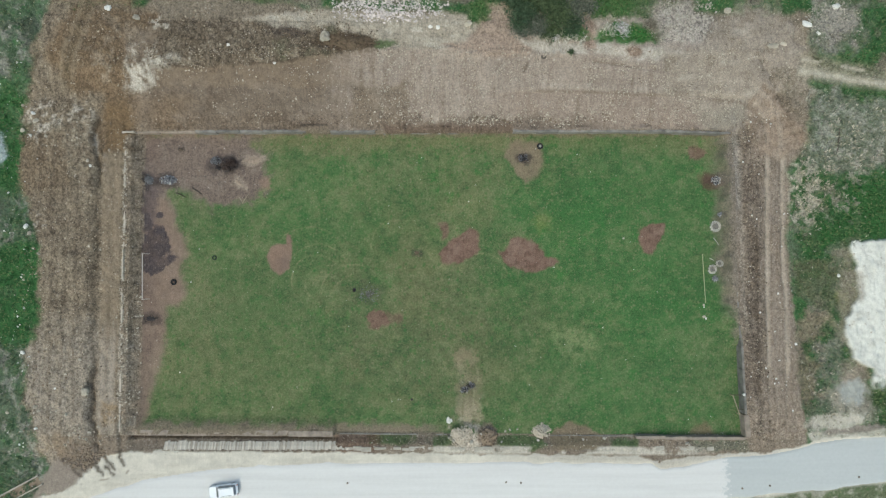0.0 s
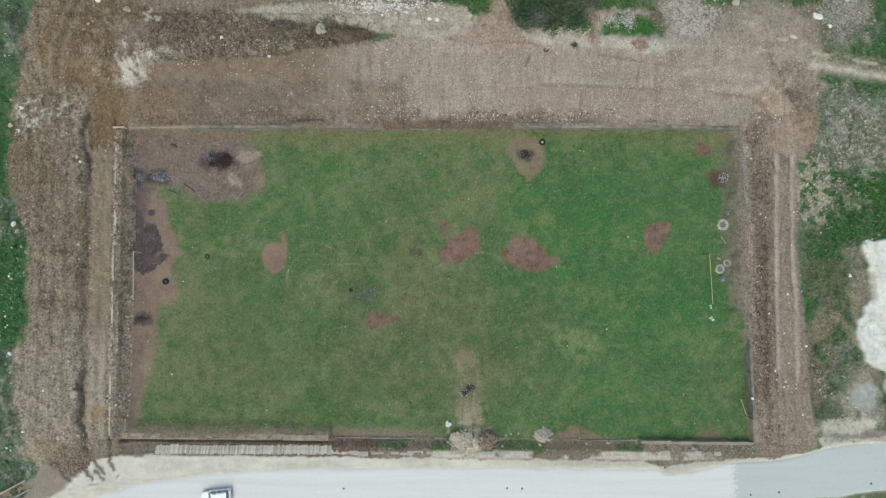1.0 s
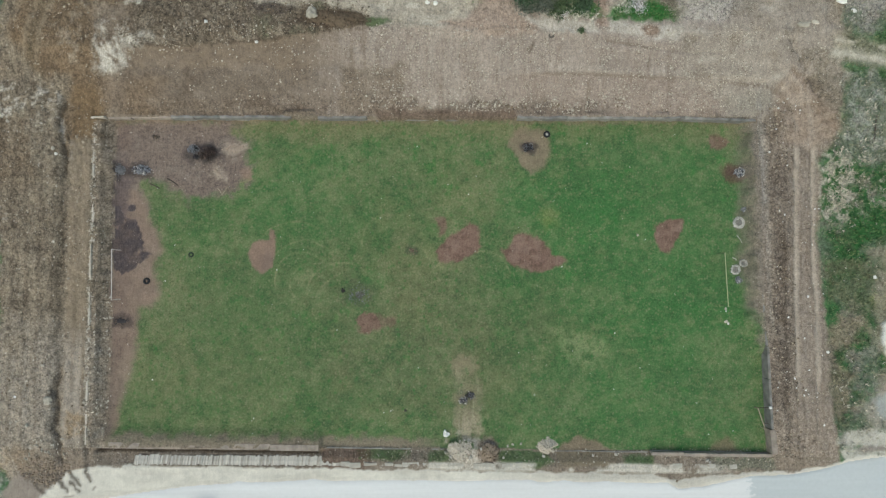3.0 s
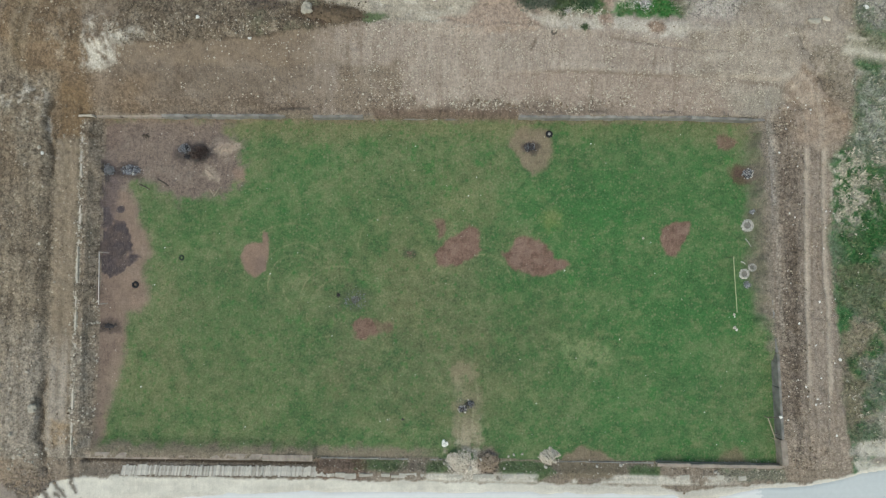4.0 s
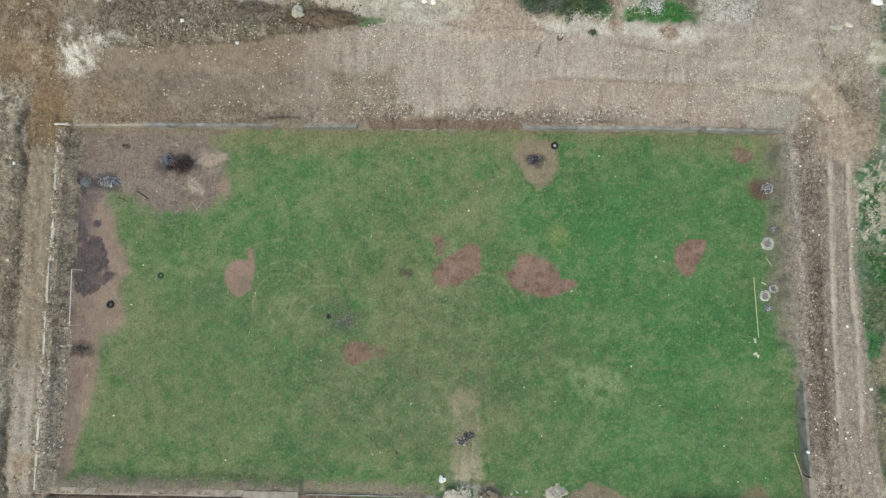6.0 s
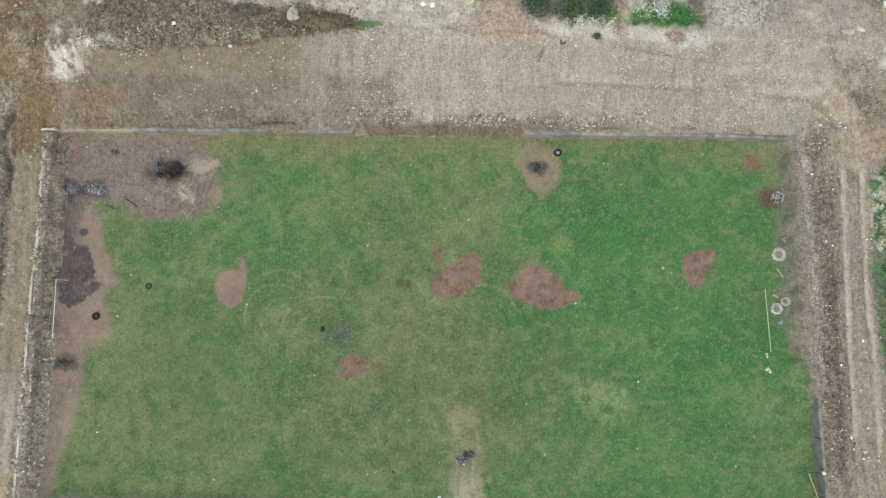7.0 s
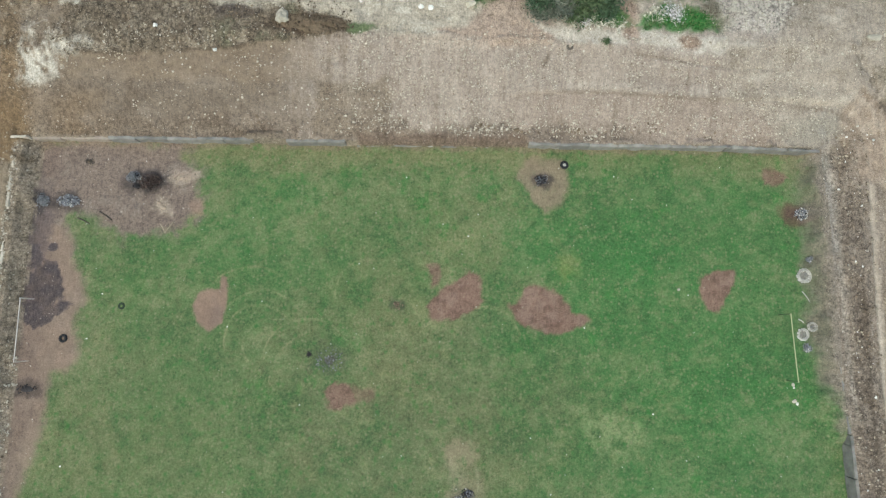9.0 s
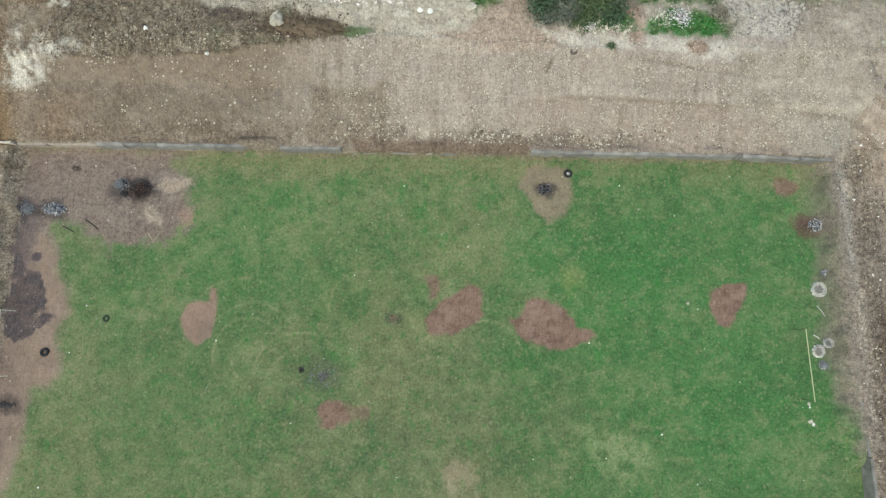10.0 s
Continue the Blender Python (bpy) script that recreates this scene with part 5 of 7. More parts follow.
    lay(gr * patch(x, y, [(38.6, -27.4), (39.5, -26.1), (41.7, -24.8), (43, -25.8), (44, -27.4)], 0.5, 0.4, 161) * 0.75, (126, 110, 86), 0.3, 0.2)
    lay(gr * step(ys + 1.9, ys + 0.9, y + 0.6 * n_small) * step(2, -4, x) * 0.85, (132, 116, 99), 0.5, 0.1)
    er = step(43.7, 46.3, xe + 0.9 * n_mid + 0.5 * n_small - 0.05 * np.abs(y - 5)) * step(-10, -4, y + 2 * n_mid)
    lay(gr * er * 0.85, (120, 109, 95), 0.4, 0.1)
    lay(gr * step(46.3, 47.2, xe + 0.4 * n_small) * step(-14, -9, y), (128, 116, 101), 0.7, 0)
    lay(gr * step(21.0, 21.5, y + 0.3 * n_small) * 0.6, (116, 98, 82), 0.4, 0.1)
    lay(((x < -47.9) & (x > WEST) & (y < 21.8) & (y > ys)) * step(-0.9, 0.3, n_small + n_clod) * 0.8, (138, 122, 103), 0.9)
    lay(blob(x, y, 3.8, -26.8, 2.6, 2.0, 0, 0.3, 0.5, 162, 1.1) * step(-0.6, 0.2, blotch + 0.5 * n_clod), (190, 177, 157), 0.7, 0, 0.1)
    lay(blob(x, y, 6.9, -26.6, 1.4, 1.6, 0, 0.3, 0.4, 163, 1.2), (142, 124, 105), 0.9, 0, 0)
    v = 1.0 + 0.08 * n_small + 0.05 * n_mid + 0.05 * n_clod
    col = lerp(col, col.mean(-1, keepdims=True), (0.13 * (1 - grassy) * (1 - dusty))[..., None]) * v[..., None]
    return np.clip(col, 0.004, 0.95), stony, grassy, dusty


def build_ground():
    xs, yy = axis(-75, 75, 0.17, 3200), axis(-45, 49, 0.17, 3200)
    X, Y = np.meshgrid(xs, yy)
    Z = height(X, Y)
    Z = np.where((np.abs(X) > 90) | (np.abs(Y) > 70), 1.5 + np.where(Y > 50, 3.5, 0), Z)
    # the road bed lies a little under the road
    bed = (Y < bend(X) - 0.25) & (Y > bend_south(X) + 0.25) & (X > -74) & (X < 75)
    Z = np.where(bed, 0.93, Z)
    nx, ny = len(xs), len(yy)
    idx = np.arange(nx * ny).reshape(ny, nx)
    faces = np.stack([idx[:-1, :-1], idx[:-1, 1:], idx[1:, 1:], idx[1:, :-1]], -1).reshape(-1, 4)
    me = mesh_from("ground", np.stack([X, Y, Z], -1).reshape(-1, 3), faces, GROUND, smooth=True)
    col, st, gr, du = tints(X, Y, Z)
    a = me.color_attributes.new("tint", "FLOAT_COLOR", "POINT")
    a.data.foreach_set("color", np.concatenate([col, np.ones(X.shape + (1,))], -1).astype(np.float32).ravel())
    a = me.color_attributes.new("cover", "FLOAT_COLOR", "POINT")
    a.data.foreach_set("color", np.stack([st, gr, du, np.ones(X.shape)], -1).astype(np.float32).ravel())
    return tagged(new("ground", me), "sunken grass pitch with bare red soil patches among dug earth banks", "ground", kind="structure")


build_ground()


# ---------------------------------------------------------------- road
def road_material():
    m, nt, p = nodes_of("crushed_limestone_road")
    tc = nt.nodes.new("ShaderNodeTexCoord")
    mp = nt.nodes.new("ShaderNodeMapping")
    mp.inputs["Scale"].default_value = (0.05, 1.0, 1.0)
    nt.links.new(tc.outputs["Object"], mp.inputs[0])
    lanes = node(nt, "ShaderNodeTexNoise", Scale=0.9, Detail=5.0, Roughness=0.6)
    nt.links.new(mp.outputs[0], lanes.inputs["Vector"])
    fine = node(nt, "ShaderNodeTexNoise", Scale=2.0, Detail=8.0, Roughness=0.7)
    nt.links.new(tc.outputs["Object"], fine.inputs["Vector"])
    sepx = nt.nodes.new("ShaderNodeSeparateXYZ")
    nt.links.new(tc.outputs["Object"], sepx.inputs[0])
    # the damp eastern stretch is greyer, with a ragged edge
    e = math_node(nt, "ADD", sepx.outputs[0], math_node(nt, "MULTIPLY", math_node(nt, "SUBTRACT", fine.outputs["Fac"], 0.5), 7.0))
    damp = nt.nodes.new("ShaderNodeMapRange")
    damp.inputs["From Min"].default_value, damp.inputs["From Max"].default_value = 44.2, 44.9
    nt.links.new(e, damp.inputs["Value"])
    col = mix_node(nt, lanes.outputs["Fac"], rgb(201, 198, 193), rgb(229, 227, 223))
    wet = mix_node(nt, lanes.outputs["Fac"], rgb(180, 183, 181), rgb(197, 199, 196))
    col = mix_node(nt, damp.outputs[0], col, wet)
    col = mix_node(nt, 0.22, col, fine.outputs["Fac"], "SOFT_LIGHT")
    nt.links.new(col, p.inputs["Base Color"])
    p.inputs["Roughness"].default_value = 0.9
    p.inputs["Specular IOR Level"].default_value = 0.2
    b = node(nt, "ShaderNodeBump", Strength=0.15, Distance=0.03)
    nt.links.new(fine.outputs["Fac"], b.inputs["Height"])
    nt.links.new(b.outputs[0], p.inputs["Normal"])
    return m


def build_road():
    xs = np.arange(-73, 74.6, 0.4)
    u = np.linspace(0, 1, 22)
    X = np.repeat(xs[:, None], len(u), 1)
    yn = bend(xs) + 0.28 * fbm(xs, 0 * xs, 3.0, 4, 201)
    yso = bend_south(xs) + 0.35 * fbm(xs, 0 * xs + 9, 3.5, 4, 202)
    Y = yn[:, None] * (1 - u) + yso[:, None] * u
    Z = 1.06 + 0.06 * np.sin(np.pi * u)[None] + 0.015 * fbm(X, Y, 2.5, 3, 203)
    Z[:, 0] = Z[:, -1] = 0.9
    n, k = X.shape
    idx = np.arange(n * k).reshape(n, k)
    faces = np.stack([idx[:-1, 1:], idx[:-1, :-1], idx[1:, :-1], idx[1:, 1:]], -1).reshape(-1, 4)
    me = mesh_from("road", np.stack([X, Y, Z], -1).reshape(-1, 3), faces, road_material(), smooth=True)
    tagged(new("road", me), "white crushed limestone road, damp and grey at one end", "road", kind="structure")


build_road()


# ---------------------------------------------------------------- retaining walls
def slab(length, thick, tall, seed):
    """A cast wall panel with worn edges, its length along x."""
    bm = bmesh.new()
    box(bm, length, thick, tall, (0, 0, tall / 2), bevel=0.025)
    bmesh.ops.subdivide_edges(bm, edges=[e for e in bm.edges if e.calc_length() > 1.2], cuts=9)
    for v in bm.verts:
        n = noise.fractal(Vector((v.co.x * 0.8 + seed, v.co.y * 2, v.co.z)), 1.0, 2.0, 3)
        v.co.y += 0.08 * n
        if v.co.z > tall * 0.6:
            v.co.z += 0.13 * n
    return bm


def wall_line(name, a, b, thick, tall, base, material, label, skip=(), step_m=4.8, seed=1):
    """A wall of cast panels from a to b; skip: stretches in metres along it where it is missing."""
    rng = random.Random(seed)
    a, b = Vector(a), Vector(b)
    length = (b - a).length
    turn = math.degrees(math.atan2(b.y - a.y, b.x - a.x))
    root = thing(name, a.x, a.y, 0, turn, label, "retaining wall", kind="structure")
    s = 0.0
    while s < length - 0.2:
        d = min(step_m * rng.uniform(0.85, 1.1), length - s)
        if not any(lo < s + d / 2 < hi for lo, hi in skip):
            ob = part("wall_panel", slab(d - 0.02, thick, tall * rng.uniform(0.93, 1.06), rng.random() * 50), material, root)
            ob.matrix_local = pose(s + d / 2, rng.uniform(-0.03, 0.03), base, rng.uniform(-1.2, 1.2), rng.uniform(-0.4, 0.4), rng.uniform(-0.3, 0.3))
        s += d
    return root


wall_line("wall_north_corner", (-48.8, 21.9, 0), (-39.5, 21.9, 0), 0.3, 1.22, -0.1, DUSTY, "low dusty concrete wall half buried in brown soil", seed=2, step_m=3.2)
wall_line("wall_north", (-39.4, 21.9, 0), (36.0, 21.88, 0), 0.34, 1.62, -0.1, CONCRETE, "weathered grey concrete retaining wall, partly buried under slumped soil", skip=((17.0, 21.4), (29.1, 50.1)), seed=3, step_m=3.6)
wall_line("wall_north_bend", (36.1, 21.88, 0), (46.7, 21.5, 0), 0.34, 1.58, -0.1, CONCRETE, "weathered grey concrete retaining wall bending to the pit corner", seed=18, step_m=3.6)
wall_line("wall_north_low", (-9.5, 21.75, 0), (11.0, 21.75, 0), 0.22, 0.55, -0.1, CONCRETE, "low concrete footing almost buried under slumped soil", seed=4)
wall_line("wall_east_end", (48.05, -27.0, 0), (47.85, -23.5, 0), 0.85, 1.62, -0.1, DUSTY, "thick dusty concrete wall end at the pit corner", step_m=4, seed=15)
wall_line("wall_east", (47.7, -23.4, 0), (47.4, -11.6, 0), 0.34, 1.7, -0.1, CONCRETE, "leaning grey concrete retaining wall beside the pitch", step_m=3.6, seed=5)
wall_line("wall_east_buried", (47.35, -11.5, 0), (47.0, -2.6, 0), 0.34, 1.5, -0.1, CONCRETE, "grey concrete wall crest showing through heaped earth", seed=6, step_m=4.5)
wall_line("wall_east_crest", (47.0, -2.5, 0), (47.0, 15.5, 0), 0.34, 1.36, -0.1, CONCRETE, "grey concrete wall crest almost lost under heaped earth", seed=16, step_m=5.5)
wall_line("wall_east_corner", (47.0, 15.6, 0), (46.65, 21.6, 0), 0.36, 1.4, -0.1, CONCRETE, "grey concrete wall crest at the pit corner", seed=17, step_m=3.0)
wall_line("wall_south_west", (-49.4, south(-49.4) - 0.06, 0), (-17.4, south(-17.4) - 0.06, 0), 0.84, 1.58, -0.65, DUSTY, "dusty concrete retaining wall with an open trench behind it", seed=7, step_m=9.0)
wall_line("wall_south_middle", (-17.0, south(-17) - 0.2, 0), (1.0, south(1) - 0.2, 0), 0.2, 0.32, -0.1, CONCRETE, "low concrete footing with soil and grass up to its top", seed=8)
wall_line("wall_south_east", (30.5, south(30.5) - 0.25, 0), (48.4, south(48.4) - 0.25, 0), 0.45, 1.12, -0.1, DUSTY, "pale concrete retaining wall with weedy soil behind it", seed=9)
wall_line("wall_south_patch", (16.5, south(16.5) - 0.2, 0), (30.3, south(30.3) - 0.2, 0), 0.2, 0.3, -0.1, CONCRETE, "low concrete footing under a fan of brown soil", seed=10)
wall_line("wall_west", (WEST, -25.3, 0), (WEST, 21.4, 0), 0.24, 1.95, -0.1, CREST, "narrow pale concrete wall crest showing through dug earth", seed=11, step_m=5.0)
wall_line("wall_west_return", (-51.2, 21.6, 0), (-48.9, 21.75, 0), 0.25, 2.0, -0.1, CREST, "short pale concrete wall return at the pit corner", seed=12)


# ---------------------------------------------------------------- goals
def goal(x, y0, y1, tall, material, label, lean=0.0, posts=None):
    g = thing("goal_frame", x, (y0 + y1) / 2, 0, lean, label, "goal", "goals on the pitch")
    half = abs(y1 - y0) / 2
    for s in (-1, 1):
        bm = bmesh.new()
        tube(bm, [(0, s * half, -0.1), (0, s * half, tall)], [0.05, 0.05], 12)
        part("post", bm, posts or material, g, "dull weathered post" if posts else "")
        bm = bmesh.new()
        tube(bm, [(0, s * half, tall - 0.05), (0, s * half, tall + 0.065)], [0.058, 0.055], 12)
        part("corner_joint", bm, material, g)
    bm = bmesh.new()
    tube(bm, [(0, -half, tall), (0, 0, tall - 0.015), (0, half, tall)], [0.052, 0.052, 0.052], 12)
    part("crossbar", bm, material, g)
    return g


DULL_POST = plain("weathered_post_paint", rgb(86, 104, 72), 0.8, 0.25, 4.0, 0.3)
goal(-46.95, -4.8, 2.4, 2.2, WHITE_PAINT, "bare white steel goal frame on burnt soil", 1.2)
goal(41.28, -5.78, 1.83, 2.3, CREAM_PAINT, "bare steel goal frame with cream-painted crossbar on grass", 2.2, DULL_POST)


# ---------------------------------------------------------------- tyres, burnt wire, ash
def tyre(x, y, r, label, seed, filled=False, rubber=RUBBER, sink=0.0):
    t = thing("old_tyre", x, y, ground_z(x, y) + r * 0.22 - sink, seed * 47.0, label, "tyre", "old tyres")
    w = r * 0.30
    bm = bmesh.new()
    torus(bm, r - w, w, seg=32, sides=12, flat=0.85)
    part("tread", bm, rubber, t)
    for s in (-1, 1):
        bm = bmesh.new()
        torus(bm, r - w * 1.85, w * 0.16, (0, 0, s * w * 0.5), seg=28, sides=6)
        part("bead", bm, rubber, t)
    if filled:
        bm = bmesh.new()
        bmesh.ops.create_icosphere(bm, subdivisions=3, radius=r * 0.5)
        for v in bm.verts:
            v.co.z = v.co.z * 0.45 + 0.04 * noise.noise(v.co * 9)
        part("ash_fill", bm, PALE_ASH, t, "white ash inside the tyre")
    return t


tyre(16.0, 19.7, 0.52, "black tyre filled with white ash", 1, True)
tyre(-43.05, -2.15, 0.5, "black tyre lying on bare red soil", 2)
tyre(-36.65, 1.72, 0.42, "dark tyre half sunk in grass", 3, rubber=GREEN_RUBBER, sink=0.1)
tyre(15.9, 32.8, 0.42, "dusty tyre at the edge of the dirt slope", 4, rubber=DUSTY_RUBBER, sink=0.06)


def wire_ring(x, y, r, material, label, seed):
    """The steel wire left of a burnt tyre, in a ring of ash."""
    w = thing("burnt_wire_ring", x, y, ground_z(x, y), seed * 31.0, label, "wire ring", "burnt wire rings")
    rng = random.Random(seed)
    for k in range(7):
        bm = bmesh.new()
        torus(bm, r * rng.uniform(0.72, 1.0), 0.035, (rng.uniform(-0.06, 0.06), rng.uniform(-0.06, 0.06), 0.03 + 0.035 * k), (rng.uniform(-4, 4), rng.uniform(-4, 4), rng.uniform(0, 360)), 30, 5, 1, 0.10, seed * 10 + k)
        part("wire_loop", bm, material, w)
    bm = bmesh.new()
    torus(bm, r * 0.84, 0.2 * r / 0.8, (0, 0, 0.0), seg=44, sides=8, flat=0.4, wobble=0.3, seed=seed)
    part("ash_ring", bm, WHITE_ASH, w)
    bm = bmesh.new()
    bmesh.ops.create_icosphere(bm, subdivisions=3, radius=r * 0.78)
    for v in bm.verts:
        v.co.z = v.co.z * 0.05 + 0.03 * noise.noise(v.co * 7)
    part("ash_bed", bm, MID_ASH, w, "grey ash inside the ring")
    bm = bmesh.new()
    for _ in range(70):
        a, f = rng.uniform(0, 2 * math.pi), rng.uniform(0.0, 1.35)
        q = rng.uniform(0.02, 0.07)
        box(bm, q * rng.uniform(1, 2.5), q, q * 0.5, (r * f * math.cos(a), r * f * math.sin(a), 0.03), (rng.uniform(-20, 20), rng.uniform(-20, 20), rng.uniform(0, 360)))
    tagged(part("flake_layer", bm, ASH, w), kind="stuff")
    return w


wire_ring(44.5, 6.5, 0.82, PALE_ASH, "ring of pale ash and scorched tyre wire", 1)
wire_ring(43.8, -0.5, 0.66, PALE_ASH, "ring of pale ash and scorched tyre wire", 2)
wire_ring(44.95, 0.45, 0.52, PALE_ASH, "small ring of pale ash and scorched tyre wire", 3)


def ash_heap(x, y, rx, ry, tall, bed, bits, label, seed, wires=14, pale=0.0, scraps=130):
    """A burnt heap: a low uneven mound, charred scraps and curls of wire."""
    h = thing("burnt_heap", x, y, ground_z(x, y), 0, label, "burnt heap", "burnt heaps")
    rng = random.Random(seed)
    n, rings_n = 36, 9
    bm = bmesh.new()
    rows = []
    for i in range(rings_n + 1):
        f = i / rings_n
        row = []
        for k in range(n):
            a = 2 * math.pi * k / n
            rim = 1 + 0.28 * noise.fractal(Vector((math.cos(a) * 1.5 + seed * 5, math.sin(a) * 1.5, 0)), 1.0, 2.0, 3)
            px, py = rx * f * rim * math.cos(a), ry * f * rim * math.sin(a)
            lump = noise.fractal(Vector((px * 1.8, py * 1.8, seed * 7.0)), 1.0, 2.0, 4)
            row.append(bm.verts.new((px, py, (tall * (1 - f * f) + 0.45 * tall * lump * (1 - f)) - 0.05 * f)))
        rows.append(row)
    for r0, r1 in zip(rows, rows[1:]):
        for k in range(n):
            bm.faces.new((r0[k], r1[k], r1[(k + 1) % n], r0[(k + 1) % n]))
    bmesh.ops.remove_doubles(bm, verts=bm.verts, dist=0.001)
    bmesh.ops.scale(bm, vec=(0.78, 0.78, 1.0), verts=bm.verts)
    part("mound", bm, bed, h)
    for mat_, share, name in ((bits, 1.0 - pale, "char_layer"), (WHITE_ASH, pale, "flake_layer")):
        count = int(scraps * share)
        if count < 3:
            continue
        bm = bmesh.new()
        for _ in range(count):
            a, f = rng.uniform(0, 2 * math.pi), rng.random() ** 0.6
            s = rng.uniform(0.03, 0.11)
            box(bm, s * rng.uniform(0.8, 2.4), s, s * rng.uniform(0.3, 0.9), (rx * f * math.cos(a), ry * f * math.sin(a), max(tall * (1 - f * f), 0) + 0.04), (rng.uniform(-30, 30), rng.uniform(-30, 30), rng.uniform(0, 360)))
        tagged(part(name, bm, mat_, h), kind="stuff")
    if wires:
        bm = bmesh.new()
        for k in range(wires):
            a, f = rng.uniform(0, 2 * math.pi), rng.random() ** 0.7
            torus(bm, rng.uniform(0.12, 0.34), 0.02, (rx * 0.8 * f * math.cos(a), ry * 0.8 * f * math.sin(a), tall * (1 - f * f) + 0.07), (rng.uniform(-40, 40), rng.uniform(-40, 40), 0), 14, 4, 1, 0.25, seed * 40 + k)
        tagged(part("wire_tangle", bm, WIRE, h, "scorched grey steel wire"), kind="stuff")
    return h


ash_heap(-44.2, 14.3, 1.5, 0.75, 0.26, CHAR, WIRE, "burnt heap with tangled blue-grey tyre wire", 1, 30, 0.22, 170)
ash_heap(-47.6, 14.3, 1.2, 0.95, 0.14, ASH, ASH, "flat burnt heap of grey ash and char", 2, 8)
ash_heap(-36.6, 17.4, 0.85, 0.8, 0.42, CHAR, ASH, "charred heap of grey rubbish", 3, 16)
ash_heap(-36.2, 16.3, 0.55, 0.4, 0.22, CHAR, CHAR, "small black charred heap", 4, 0, scraps=50)
ash_heap(13.2, 17.75, 0.9, 0.8, 0.12, CHAR, CHAR, "burnt black patch with charred straw", 5, 8)
ash_heap(3.4, -19.6, 0.75, 0.6, 0.12, CHAR, CHAR, "dark burnt heap with pale scraps", 6, 6, 0.3, 90)
ash_heap(4.4, -18.8, 0.7, 0.65, 0.14, CHAR, CHAR, "dark blue-grey burnt heap", 7, 10, 0.08, 80)
ash_heap(-11.8, -4.2, 1.7, 1.5, 0.03, GREEN_ASH, ASH, "thin spread of grey ash on grass", 8, 0, scraps=120)
ash_heap(-14.2, -3.6, 0.4, 0.35, 0.14, CHAR, CHAR, "small black charred heap", 9, 0, scraps=40)
ash_heap(-4.0, 2.3, 0.6, 0.5, 0.03, CLOD, CLOD, "small grey ash patch on grass", 10, 0, scraps=70)
ash_heap(44.8, 13.95, 1.05, 0.8, 0.24, CHAR, WIRE, "burnt heap with white ash flakes", 11, 14, 0.5, 120)
ash_heap(45.3, 8.4, 0.5, 0.42, 0.10, ASH, WIRE, "small bluish ash patch with wire", 12, 8, 0.3, 50)
ash_heap(44.2, -2.0, 0.5, 0.5, 0.12, ASH, WIRE, "small bluish ash patch with wire", 13, 8, 0.3, 50)
ash_heap(-46.6, -8.0, 1.3, 0.6, 0.08, CHAR, CHAR, "dark scorched spread on bare soil", 14, 0, scraps=60)
ash_heap(-42.2, 19.3, 0.6, 0.4, 0.08, CLOD, BARK, "small heap of dark twigs on bare soil", 15, 0, 0.0, 50)
ash_heap(-5.0, -21.0, 0.22, 0.18, 0.08, CHAR, CHAR, "tiny black burnt spot on grass", 16, 0, scraps=15)


# ---------------------------------------------------------------- heaps of loose material
def heap(name, x, y, rx, ry, tall, material, label, category, seed, turn=0.0, hollow=None, sharp=1.4, lumps=STONE):
    """A tipped heap with an uneven foot and lumpy sides."""
    n, m = 48, 16
    bm = bmesh.new()
    rows = []
    z0 = ground_z(x, y)
    for i in range(m + 1):
        f = i / m
        row = []
        for k in range(n):
            a = 2 * math.pi * k / n
            rim = 1 + 0.4 * noise.fractal(Vector((math.cos(a) * 1.3 + seed * 5, math.sin(a) * 1.3, 1)), 1.0, 2.0, 3)
            px, py = rx * f * rim * math.cos(a), ry * f * rim * math.sin(a)
            lump = noise.fractal(Vector((px * 1.5, py * 1.5, seed * 7.0)), 1.0, 2.0, 5)
            z = tall * (1 - f ** sharp) + 0.45 * tall * lump * (1.1 - f) + 0.1 * tall * noise.noise(Vector((px * 6, py * 6, seed))) - 0.08 * f
            if hollow:
                z -= tall * 0.9 * math.exp(-((px - hollow[0]) ** 2 + (py - hollow[1]) ** 2) / hollow[2] ** 2)
            row.append(bm.verts.new((px, py, max(z, -0.1))))
        rows.append(row)
    for r0, r1 in zip(rows, rows[1:]):
        for k in range(n):
            bm.faces.new((r0[k], r1[k], r1[(k + 1) % n], r0[(k + 1) % n]))
    bmesh.ops.remove_doubles(bm, verts=bm.verts, dist=0.001)
    ob = part(name, bm, material)
    ob.matrix_world = pose(x, y, z0, 0, 0, turn)
    # loose lumps lying on the heap
    r = np.random.default_rng(seed)
    k = int(80 * rx * ry)
    a, f = r.uniform(0, 2 * math.pi, k), np.sqrt(r.random(k)) * 1.15
    px, py = rx * f * np.cos(a), ry * f * np.sin(a)
    me = pebbles("lump_layer", px, py, 0.03 + 0.15 * r.random(k) ** 3, lumps, seed, base=np.clip(tall * (1 - f ** sharp), 0, None) * 0.95)
    o = new("lump_layer", me)
    o.parent = ob
    tagged(o, kind="stuff")
    return tagged(ob, label, category)


heap("spoil_mound", 15.7, -26.3, 1.4, 1.35, 0.95, RUBBLE, "pale heap of crushed rubble with a hollow side", "rubble heap", 31, 0, (0.85, -0.55, 0.55))
heap("sand_heap", -30.7, 17.5, 1.5, 0.7, 0.16, SAND, "pale sand heap on bare soil", "sand heap", 32, 6, lumps=SAND)
heap("sand_heap", -32.9, 13.8, 0.7, 0.4, 0.12, SAND, "small pale sand heap on bare soil", "sand heap", 33, -30, lumps=SAND)
